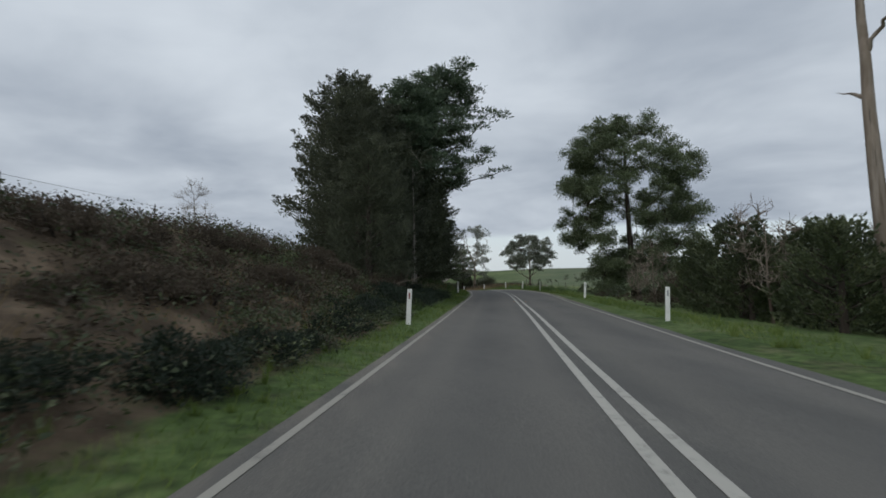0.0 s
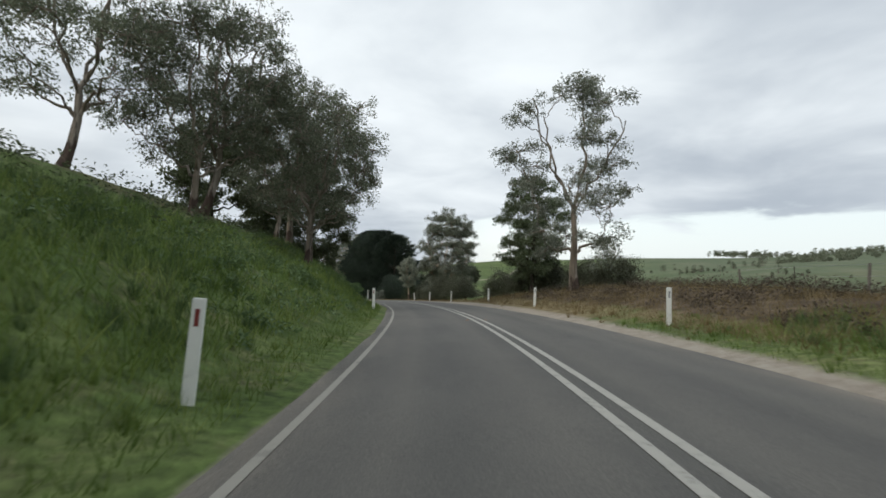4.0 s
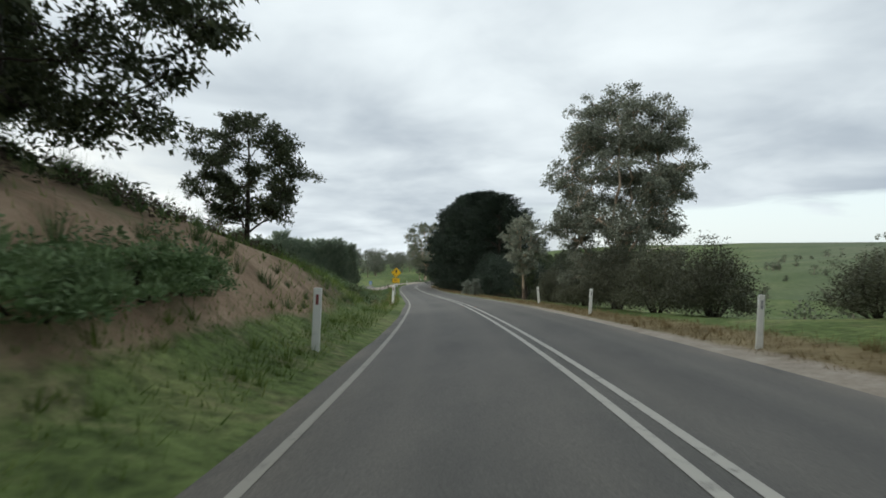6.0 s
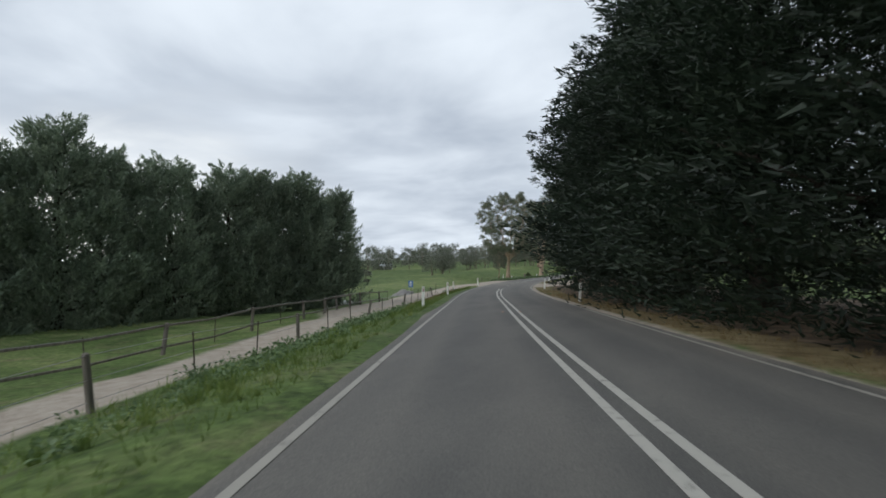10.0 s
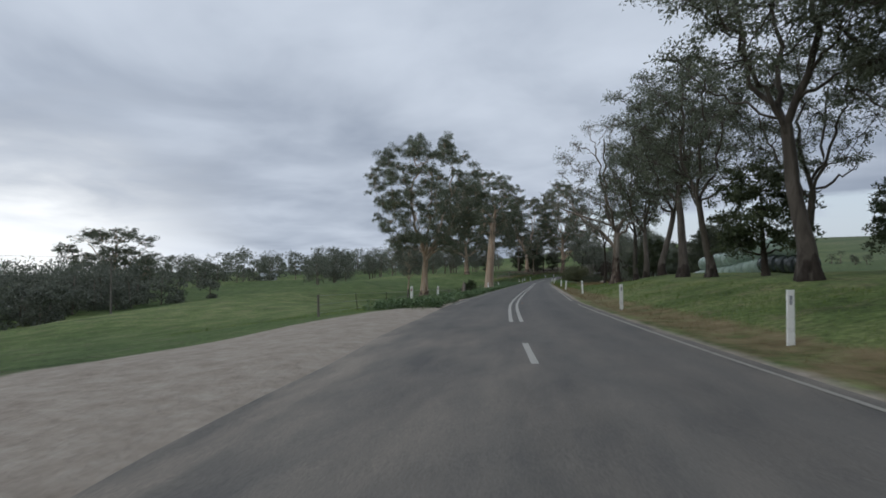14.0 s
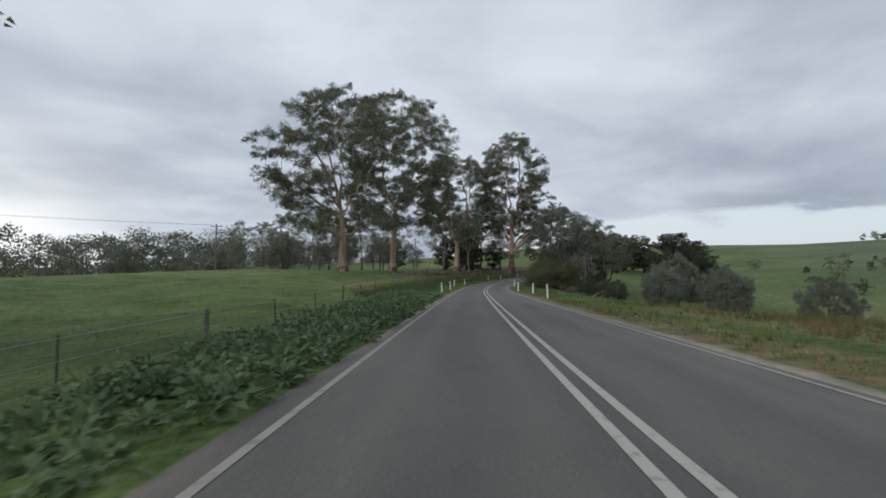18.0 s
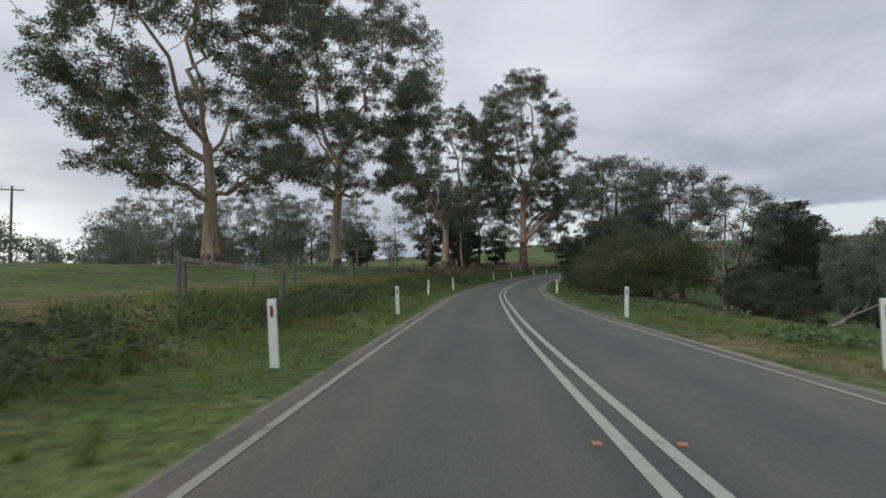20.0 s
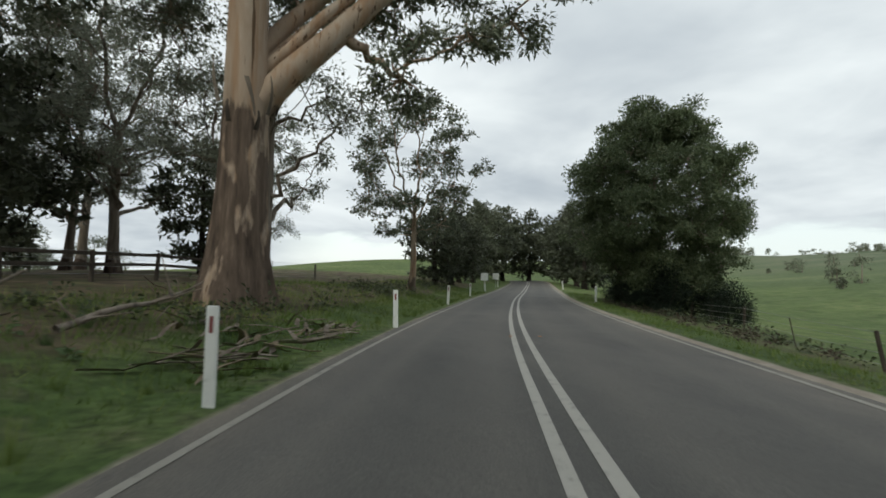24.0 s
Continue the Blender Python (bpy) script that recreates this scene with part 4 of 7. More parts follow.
    for name, v in (("gravel", gravel), ("dry", dry), ("dirt", dirt), ("clay", clay), ("far_haze", far_haze)):
        at = me.attributes.new(name, "FLOAT", "POINT")
        at.data.foreach_set("value", v.astype(np.float32).ravel())
    tagged(new("ground", me), "green grassy roadside banks and paddocks with bare earth", "ground", kind="structure")


ground_sheet()


def strip(name, s, lats, lift, mat, label, category="road", extra=()):
    """A sheet that follows the road; lats is a row of offsets, or one row for every s."""
    lats = np.broadcast_to(np.asarray(lats, float), (len(s), np.shape(lats)[-1]))
    S = np.broadcast_to(np.asarray(s, float)[:, None], lats.shape)
    p, t = centre(S)
    nrm = np.stack([t[..., 1], -t[..., 0], 0 * S], -1)
    V = p + nrm * lats[..., None]
    V[..., 2] += lift - 0.02 * (np.abs(lats) / 3.4) ** 2
    n, m = S.shape
    i, j = np.meshgrid(np.arange(n - 1), np.arange(m - 1), indexing="ij")
    a = i * m + j
    F = np.stack([a, a + 1, a + m + 1, a + m], -1).reshape(-1, 4)
    me = mesh_np(name, V.reshape(-1, 3), F, mat, True)
    for k, fn in extra:
        at = me.attributes.new(k, "FLOAT", "POINT")
        at.data.foreach_set("value", fn(S, lats).astype(np.float32).ravel())
    return tagged(new(name, me), label, category, kind="structure")


def road_surface():
    s = np.arange(-50, 616, 2.0)
    rng = np.random.default_rng(4)
    edge = np.convolve(rng.normal(size=len(s)), np.ones(3) / 3, "same") * 0.09
    mid = np.array([-2.5, -2.2, -1.9, -1.6, -1.1, -0.7, -0.3, 0, 0.3, 0.7, 1.1, 1.6, 1.9, 2.2, 2.5])
    lo, hi = np.interp(s, *LEFT_AT), np.interp(s, *RIGHT_AT)
    rows = np.column_stack([lo - 0.30 + edge, lo - 0.1, np.broadcast_to(mid, (len(s), len(mid))), hi + 0.1, hi + 0.32 + edge[::-1]])
    worn = lambda S, A: 0.55 * np.exp(-((np.abs(np.abs(A) - 1.55) - 0.72) / 0.3) ** 2)  # noqa: E731
    dust = lambda S, A: np.clip(1 - np.abs(S - 284) / 22, 0, 1) * np.clip(0.9 - 0.12 * (A + 3), 0.2, 1) + np.clip((np.abs(A) - 2.9) / 0.5, 0, 1) * 0.8  # noqa: E731
    strip("road", s, rows, 0.0, ASPHALT, "grey worn asphalt country road with gravelly edges", extra=(("worn", worn), ("dust", dust)))


road_surface()


def marking(name, a, b, where, lat, width, label, mat=None):
    s = np.linspace(a, b, max(2, int((b - a) / 1.0) + 1))
    mid = np.interp(s, *where)[:, None] + lat
    strip(name, s, mid + np.array([[-width / 2, 0, width / 2]]), 0.006, mat or LINE_WHITE, label, "road marking")


for lat in (-0.155, 0.155):
    marking("centre_line", -48, 259.5, MID_AT, lat, 0.12, "solid white centre line painted on asphalt")
    marking("centre_line", 294, 612, MID_AT, lat, 0.12, "solid white centre line painted on asphalt")
for a in (271.4, 278.5, 286.2):
    marking("centre_dash", a, a + 2.6, MID_AT, 0.0, 0.12, "short white centre dash at the junction")
marking("edge_line_left", -48, 276, LEFT_AT, 0, 0.095, "white edge line, worn, beside the verge", LINE_WORN)
marking("edge_line_left", 305, 612, LEFT_AT, 0, 0.095, "white edge line, worn, beside the verge", LINE_WORN)
marking("edge_line_right", -48, 305, RIGHT_AT, 0, 0.095, "white edge line, worn, beside the verge", LINE_WORN)
marking("edge_line_right", 309, 612, RIGHT_AT, 0, 0.095, "white edge line, worn, beside the verge", LINE_WORN)


# ---- guide posts ----
def guide_post():
    root = new("guide_post")
    bm = bmesh.new()
    box_bm(bm, (0.14, 0.035, 1.22), (0, 0, 0.41), bevel=0.008, top=(0.95, 1))
    part("post", bm, POST_WHITE, root)
    bm = bmesh.new()
    box_bm(bm, (0.045, 0.006, 0.17), (0, -0.021, 0.83), bevel=0.002)
    part("red_reflector", bm, REFLECT_RED, root, "red reflector strip")
    bm = bmesh.new()
    box_bm(bm, (0.045, 0.006, 0.17), (0, 0.021, 0.83), bevel=0.002)
    part("white_reflector", bm, REFLECT_GREY, root, "grey reflector strip")
    return root


POSTS_LEFT = ((15.2, 3.9), (47.4, 4.5), (58.6, 4.7), (89, 4.2), (111, 3.95), (133.2, 3.9), (154.5, 3.95), (229.8, 4.1), (246, 3.95), (264.6, 5.75), (272.4, 3.85), (305.7, 5.5), (316.5, 6.0), (338, 4.3), (361.5, 5.0), (412.5, 4.2),
              (424, 4.1), (440, 4.8), (449.8, 4.25), (474.7, 4.25), (483.6, 3.8), (497.8, 3.6), (507.1, 3.45), (521, 3.7), (534, 3.9), (548, 4.1), (568, 4.2))
POSTS_RIGHT = ((16.5, 3.7), (35.5, 4.4), (60.7, 4.6), (73, 4.6), (84.5, 4.8), (98, 4.6), (112, 4.6), (124.5, 5.0), (134.6, 4.15), (146, 4.4), (156.6, 4.85), (231.5, 4.1), (259.5, 4.6), (288.3, 4.75), (300, 4.2), (322, 4.8), (340, 4.3), (357.5, 4.4), (400, 4.2), (412.5, 4.5),
               (423, 3.8), (444.8, 4.1), (471, 4.5), (496, 4.4), (528, 4.9), (556, 4.2))
first_post = None
_r = np.random.default_rng(11)
for side, places in ((-1, POSTS_LEFT), (1, POSTS_RIGHT)):
    for s, off in places:
        x, y, z = spot(s, side * off)
        m = pose(x, y, z, _r.normal() * 2.0, _r.normal() * 2.2, heading(s) + (0 if side < 0 else 180) + _r.normal() * 6)
        if first_post is None:
            first_post = guide_post()
            first_post.matrix_basis = m
            ob = first_post
        else:
            ob = copy_thing(first_post, m)
        tagged(ob, "white roadside guide post with a red reflector", "guide post", "guide posts along the road")


# ---- trees and shrubs, along the road ----
EVER = dict(H=11, R=3.6, name="evergreen_tree", leaf=LEAF_DARK, spire=1.4, low=0.01, lobes=340, count=150, size=(0.14, 0.045), point=0.5)
for s, lat, h, w in ((25.4, -7.5, 7.6, 0.78), (28.2, -8.7, 9.4, 0.78), (31.5, -9.8, 11.4, 0.8), (33.5, -8.6, 10.5, 0.8), (35.5, -11.4, 13.5, 0.85), (37, -9.4, 12.0, 0.9), (40.5, -9.0, 11.5, 1.0), (46, -8.8, 10.8, 1.1), (52, -8.4, 10.4, 1.1), (58, -8.2, 9.6, 1.1), (63.5, -8.0, 8.6, 1.05), (69, -8.2, 8.4, 1.05), (73.5, -8.8, 9.2, 1.0), (44, -11.2, 13.5, 0.9), (61, -12, 12, 1.1), (70, -13, 11, 1.2), (78, -11, 9.5, 1.0)):
    plant(cypress_tree, 101 + int(s) % 3, s, lat, h, "dense dark evergreen tree on the roadside bank", turn=s * 37, wide=w, **EVER)
for s, lat, h, tw in ((39, -10.4, 13.8, 10), (46, -8.8, 17.8, 8), (52, -11.5, 15, -20)):
    plant(pine_tree, 5, s, lat, h, "tall dark pine with long level branches", turn=heading(s) + tw)
for s, lat, h, w in ((366, 27, 10, 1.2), (372, 30, 12, 1.25)):
    plant(cypress_tree, 102, s, lat, h, "dense dark evergreen tree beyond the farm yard", turn=s * 37, wide=w)
for s, lat, h, w in ((494, 33, 15, 1.2), (503, 37, 14, 1.2), (513, 37, 12, 1.1)):
    plant(cypress_tree, 102, s, lat, h, "broad dark evergreen in a far paddock", turn=s * 37, wide=w)
DEAD = dict(fork=0, H=9.5, R=1.4, r0=0.12, base=0.4, clear=0.4, lobes=5, lobe=0.5, subs=2, cover=0, bark=BARK_DEAD)
for s, lat, h in ((33.5, -6.6, 9.5), (58, -6.4, 8), (36.5, -6.8, 7)):
    plant(gum_tree, 40, s, lat, h, "thin pale dead stem among evergreens", turn=s * 90, **DEAD)
plant(round_tree, 31, 51.5, 12.4, 18.0, "tall spreading green tree with a dark trunk beside the road", turn=heading(46) + 180, H=19.5, R=8.0, r0=0.44, leaf=LEAF_MID, subs=14, base=0.07, lobes=52, lobe=2.0, belly=0.56, lean=(0.6, 0.5), cover=1.15, size=(0.17, 0.05), top=0.85)
plant(gum_tree, 41, 17.2, 10.6, 20, "bare grey dead gum trunk with a few stubs", fork=0, H=20, R=1.8, r0=0.26, base=0.35, clear=0.35, lobes=5, lobe=0.5, subs=1, cover=0, bark=BARK_TAN, wob=0.16)
for s, lat, h, k in ((17, 8.9, 3.6, 0), (20, 10.2, 4.0, 1), (22, 8.6, 3.4, 0), (24.5, 9.4, 4.6, 1), (27.5, 8.8, 3.6, 0), (14, 10.0, 3.2, 1), (30.5, 10.0, 3.4, 0), (10.5, 9.0, 3.0, 1), (34, 11.0, 2.8, 0), (26, 12.5, 4.2, 1), (6, 9.5, 3.2, 0), (1, 9.5, 3.2, 1), (19, 12.5, 4.0, 0), (30, 13, 4, 1), (22, 11.6, 3.6, 1)):
    plant(cypress_tree, 133 + k, s, lat, h, "dark spiky evergreen bush beside the road", "shrub", turn=s * 50, wide=1.15, H=4, R=1.9, spire=0.9, low=0.0, lobes=170, count=46, leaf=LEAF_SHRUB, size=(0.13, 0.035), point=1.3, name="evergreen_bush")
for s, lat, h in ((29, 7.0, 3.6), (38, 8.5, 3.4), (22, 14, 5.5), (41, 9.2, 3.0), (20, 8.4, 4.6)):
    plant(bare_tree, 81, s, lat, h, "leafless twiggy sapling beside the road", turn=s * 77, H=4.5, r0=0.06, R=1.6, bark=BARK_TAN)
for s, lat, h in ((40, 14.5, 3.6), (44.5, 15.5, 4.2), (48, 15, 3.8), (37, 17, 4.2)):
    plant(shrub, 67, s, lat, h, "brown scrubby bush below the road", "shrub", turn=s * 60, leaf=SCRUB, H=4, R=2.9, lobes=110, count=80, size=(0.16, 0.05), name="scrub_bush")
for s, lat, h in ((60, 17, 2.6), (66, 14.5, 1.6), (70, 16.5, 2.0), (76, 17, 2.0), (72, 13, 1.2), (63, 12, 1.3)):
    plant(shrub, 68, s, lat, h, "low green scrub bush below the road", "shrub", turn=s * 60, H=2.2, R=2.0, wide=1.2, name="scrub_bush")
_b = np.random.default_rng(12)
for s in np.arange(-3, 30, 1.3):
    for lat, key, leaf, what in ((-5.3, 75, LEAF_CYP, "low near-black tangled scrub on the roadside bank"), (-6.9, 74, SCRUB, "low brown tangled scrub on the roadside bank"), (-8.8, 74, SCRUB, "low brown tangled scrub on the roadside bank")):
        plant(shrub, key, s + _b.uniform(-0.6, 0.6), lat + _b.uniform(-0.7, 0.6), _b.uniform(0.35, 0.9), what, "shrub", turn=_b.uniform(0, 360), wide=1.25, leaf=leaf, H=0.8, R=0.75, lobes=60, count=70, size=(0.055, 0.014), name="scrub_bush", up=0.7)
plant(bare_tree, 82, 42, -26, 6.4, "small leafless tree on the bank's crest", H=6.5, r0=0.09, R=2.0, bark=BARK_DEAD)
plant(round_tree, 32, 89.5, 10.4, 8.9, "spreading grey-green tree with several bare lower limbs", turn=30, H=9, R=4.9, base=0.3, clear=0.08, leaf=LEAF_GREY, r0=0.2, lobes=38, lobe=1.15, belly=0.55, bark=BARK_TAN, cover=1.1)
plant(gum_tree, 39, 116.5, 8.6, 14.5, "tall grey-green gum leaning out beside the road", turn=heading(116), H=14.5, R=5.6, r0=0.26, base=0.14, clear=0.16, lobes=26, lobe=1.3, leaf=LEAF_GREY, bark=BARK_TAN, cover=0.6, size=(0.15, 0.038), belly=0.5)
plant(round_tree, 34, 126.5, 9.3, 10.2, "upright round-headed green tree on the verge", turn=80, H=9.7, R=3.1, base=0.12, clear=0.3, r0=0.2, lobes=30, lobe=1.0, belly=0.62, cover=1.05, size=(0.14, 0.045))
plant(round_tree, 34, 129.5, 10.2, 6.0, "small round green tree on the verge", turn=200, wide=1.25)
plant(gum_tree, 42, 153.8, 8.6, 12.6, "pale grey-green gum with drooping dense foliage", H=12.0, R=4.3, r0=0.2, fork=0.2, base=0.08, clear=0.12, lobes=64, lobe=1.2, leaf=LEAF_PALE, cover=1.1, size=(0.135, 0.037), belly=0.5, top=0.9)
plant(gum_tree, 43, 165.5, 6.1, 6.9, "slim young gum with a light round crown", H=6.9, R=1.85, r0=0.1, base=0.3, clear=0.25, lobes=34, lobe=0.55, leaf=LEAF_PALE, cover=1.5, size=(0.18, 0.045), belly=0.45)
plant(cypress_tree, 131, 168.5, 7.0, 4.4, "narrow dark bush beside a young gum", wide=0.75, turn=40, H=5, R=1.6, spire=0.8, leaf=LEAF_SHRUB, lobes=120, count=60, low=0.0, size=(0.16, 0.055), name="narrow_bush")
WATTLE = dict(H=4, R=2.2, lobes=130, count=150, size=(0.11, 0.034), up=0.2, stems=9, name="wattle_bush")
for s, lat, h, w in ((128, 11.5, 3.4, 1.1), (131.5, 10.4, 3.0, 1.1), (135, 9.4, 2.8, 1.1), (138.5, 9.8, 2.0, 1.15), (143, 7.8, 2.8, 1.0), (147, 7.6, 3.2, 1.0), (150.5, 7.2, 3.4, 1.0), (154.5, 7.0, 2.8, 1.0), (158, 7.6, 2.4, 1.0), (161, 7.2, 2.8, 1.0), (164, 7.8, 2.2, 1.0), (120, 13, 3.2, 1.1), (123.5, 12.4, 3.0, 1.0)):
    plant(shrub, 71, s, lat, h, "grey-brown wattle bush on the roadside", "shrub", turn=s * 50, wide=w, leaf=LEAF_WATTLE, **WATTLE)
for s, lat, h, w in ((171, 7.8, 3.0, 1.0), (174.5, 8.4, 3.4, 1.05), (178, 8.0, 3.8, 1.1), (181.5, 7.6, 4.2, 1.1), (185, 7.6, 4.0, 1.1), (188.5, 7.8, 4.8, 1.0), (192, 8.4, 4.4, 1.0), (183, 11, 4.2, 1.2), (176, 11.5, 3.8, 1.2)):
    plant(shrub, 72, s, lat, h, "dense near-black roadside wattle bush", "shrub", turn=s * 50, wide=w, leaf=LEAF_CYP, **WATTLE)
for s, lat, h in ((180.2, 4.5, 1.9), (184.8, 4.3, 1.75)):
    plant(shrub, 66, s, lat, h, "silvery grey-leaved shrub at the road's edge", "shrub", turn=s * 9, leaf=LEAF_SILVER, name="silver_shrub", H=2.2, R=0.7)
for s, lat, h in ((201, 11.2, 14.2), (209, 10.4, 15.5), (217, 10.2, 16.5), (225, 10.2, 17), (234, 10.4, 17.5), (243, 11.4, 18), (252, 13.2, 18)):
    plant(cypress_tree, 111 + int(s) % 2 if s < 240 else 113, s, lat, h * 1.08, "huge dark cypress in a windbreak row", turn=s * 47, wide=1.05, H=15, R=6.0, spire=1.0, lobes=680, count=130, low=0.02 if s < 240 else 0.10, skirt=1.0 if s < 240 else 0.55, size=(0.24, 0.036), group="windbreak of cypresses", point=0.3)
plant(cypress_tree, 114, 263.5, 14.8, 19.5, "huge dark cypress with boughs hanging over the yard rail", turn=40, H=15, R=6.0, spire=1.0, lobes=620, count=130, low=0.15, skirt=0.45, size=(0.24, 0.036), wide=1.3, group="windbreak of cypresses", point=0.3)
for k in range(1, 22):
    s, lat = 210.5 + k * 2.1, -38.6 + k * 1.06
    plant(cypress_tree, 121 + k % 3, s, lat, 10.8 + 0.07 * k + 0.9 * math.sin(k * 2.4) + 0.7 * math.sin(k * 5.3), "dark green cypress in a dense farm hedge", turn=k * 71, wide=0.92 + 0.12 * math.sin(k * 3.7), H=9, R=2.3, spire=0.62, lobes=270, count=95, low=0.0, size=(0.20, 0.042), leaf=LEAF_HEDGE, group="cypress hedge", point=1.1)

BANK = dict(fork=0.3, H=11, R=4.6, r0=0.20, base=0.22, clear=0.16, lobes=34, lobe=1.15, bark=BARK_TAN, cover=0.42, size=(0.13, 0.038), lean=(2.4, 0.4), flare=1.5, wob=0.14)
for s, lat, h, tw in ((113, -7.6, 9.5, 0), (115.6, -7.8, 11, 20), (121, -9.8, 12, -20), (110, -12, 11, 10), (126, -11.5, 12, 30), (104, -15, 11, 60), (107.5, -11.5, 10, 75)):
    plant(gum_tree, 44 + int(s) % 2, s, lat, h, "leaning roadside gum with a forked pale-streaked trunk", turn=heading(s) + tw, **BANK)
for s, lat, h in ((135, -13.5, 7.0), (127, -16, 9), (89, -12, 7), (84, -12.5, 7.5), (138, -14, 5)):
    plant(round_tree, 37, s, lat, h, "dark green tree on the bank", turn=s * 20, leaf=LEAF_SHRUB, H=8, R=3.4, base=0.08, lobes=24, lobe=1.15)
plant(round_tree, 36, 142, -8.1, 4.5, "small dark round-headed tree on the bank", turn=40, H=5.3, R=2.5, r0=0.11, base=0.16, clear=0.1, lobes=44, lobe=0.6, subs=9, bark=BARK_DARK, leaf=LEAF_SHRUB, cover=1.2, size=(0.12, 0.036))
plant(gum_tree, 61, 132.8, -9.2, 9.4, "leafy spreading tree overhanging the bank", turn=heading(132), H=9.4, R=4.4, r0=0.2, fork=0.25, base=0.04, clear=0.08, lobes=70, lobe=1.05, bark=BARK_DARK, leaf=LEAF_SHRUB, cover=0.9, size=(0.14, 0.044), lean=(0.6, 0), belly=0.42)
for s, lat, h in ((130.7, -5.6, 0.62), (129.2, -5.5, 0.6), (132.0, -5.6, 0.5), (127.8, -5.6, 0.6)):
    plant(shrub, 64, s, lat, h, "low green leafy bush on the earth bank", "shrub", turn=s * 80, leaf=LEAF_WEED, H=0.6, R=1.0, count=120, size=(0.07, 0.02), name="low_bush")
plant(gum_tree, 62, 436, -146, 25, "big spreading gum in the gully beyond the paddock", H=25, R=13, r0=0.6, base=0.2, clear=0.15, lobes=50, lobe=2.2, size=(0.5, 0.15), cover=0.8, wide=1.4)
plant(cypress_tree, 121, 160, -14, 2.2, "low dark bushy conifer above the bank", wide=1.5)
plant(gum_tree, 46, 368, -18.3, 28, "large gum with a pale forked trunk in the paddock", turn=15, H=28, R=11.5, r0=0.70, fork=0.26, base=0.30, clear=0.2, lobes=104, lobe=1.65, flare=1.6, lean=(1.5, 0), shell=0.45, cover=0.85, size=(0.24, 0.06), arms=((6.5, 0.2, 1.0, 15, 0.42),))
plant(gum_tree, 47, 354, -5.8, 12.6, "big pale gum trunk with a broken top and few live boughs", turn=heading(354), fork=0.8, H=12.6, R=3.2, r0=0.64, base=0.62, clear=0.6, lobes=13, lobe=0.95, top=0.93, flare=1.28, stock=0.3, cover=1.0, size=(0.2, 0.055), lean=(0.9, 0), wob=0.02)
ROW = dict(H=16, R=5.4, r0=0.34, fork=0.36, base=0.42, clear=0.3, lobes=46, lobe=1.2, bark=BARK_GREY, cover=0.37, size=(0.16, 0.042), lean=(-1.4, 0.8), wob=0.1, flare=1.5)
for s, lat, h, key, tw in ((286.5, 10.4, 17, 48, 0), (287.5, 11.6, 16, 49, 60), (292.5, 10.0, 17, 50, 100), (295, 12.5, 14, 49, 10), (297.5, 9.9, 15.5, 48, 0), (306, 14, 11, 50, 70), (310, 10.8, 12, 50, 30), (316.5, 11, 15.5, 48, -30), (320.5, 10.6, 13.5, 50, 190), (328.5, 10.9, 13.5, 49, 20)):
    plant(gum_tree, key, s, lat, h, "tall roadside gum with a dark trunk and airy crown", turn=heading(s) + tw, group="row of roadside gums", **ROW)
plant(gum_tree, 67, 333.2, 8.9, 17, "stout roadside gum with pale forking limbs", turn=heading(333), H=17, R=6.8, r0=0.40, fork=0.3, base=0.42, clear=0.3, lobes=34, lobe=1.0, bark=BARK_TAN, leaf=LEAF_GREY, cover=0.18, size=(0.15, 0.04), wob=0.08, flare=1.5, stock=2.6, arms=((3.4, 2.9, 1.02, 9, 0.2), (5.5, 3.4, 0.7, 7, 0.12)))
plant(gum_tree, 49, 336.5, 11.4, 14, "tall roadside gum with a dark trunk and airy crown", turn=200, group="row of roadside gums")
plant(gum_tree, 49, 287.8, 12.2, 18, "broad roadside gum with a dark trunk", turn=200, wide=1.45, group="row of roadside gums")
for s, lat, h in ((301, 15.5, 4), (307, 12.5, 6.0), (331, 12.0, 4), (339, 12, 3.2)):
    plant(round_tree, 37, s, lat, h, "dark understorey tree between roadside gums", turn=s * 20)
plant(gum_tree, 55, 340, 8.6, 12, "slender dark-stemmed gum with an open crown", turn=heading(340), H=12, R=4.2, r0=0.13, base=0.5, clear=0.4, lobes=16, lobe=0.9, bark=BARK_DARK, cover=0.55, size=(0.2, 0.05), leaf=LEAF_GREY)
plant(round_tree, 35, 354.5, 15.0, 8.4, "broad grey-green tree beyond the verge", H=8.4, R=6.6, base=0.08, lobes=34, lobe=1.4, leaf=LEAF_GREY, wide=0.74, cover=0.85, size=(0.2, 0.06))
plant(bare_tree, 83, 374, 14.2, 4.6, "rounded leafless bush beyond the verge", turn=6, H=4, r0=0.06, R=2.7, bark=BARK_DARK, clear=0.03, base=0.02, lobes=80, subs=26, name="leafless_bush")
plant(gum_tree, 60, 373, -22.5, 12, "small spreading gum beyond the big one", turn=30, H=12, R=4.6, r0=0.16, base=0.3, clear=0.2, lobes=24, lobe=1.1, leaf=LEAF_GREY, cover=0.7, size=(0.24, 0.07))
plant(gum_tree, 51, 446, -24, 31, "large pale gum on the paddock rise", turn=40, H=31, R=14, r0=0.64, fork=0.34, base=0.2, clear=0.16, lobes=120, lobe=1.75, shell=0.4, cover=0.85, size=(0.24, 0.06), arms=((9, 2.6, 0.25, 16, 0.3),))
plant(gum_tree, 52, 465.5, -22.3, 37, "tall forked gum on the paddock rise", H=37, R=15, r0=0.68, fork=0.36, base=0.24, clear=0.22, lobes=124, lobe=1.95, shell=0.4, cover=0.85, size=(0.24, 0.06), arms=((14, 0.0, 0.5, 14, 0.25),))
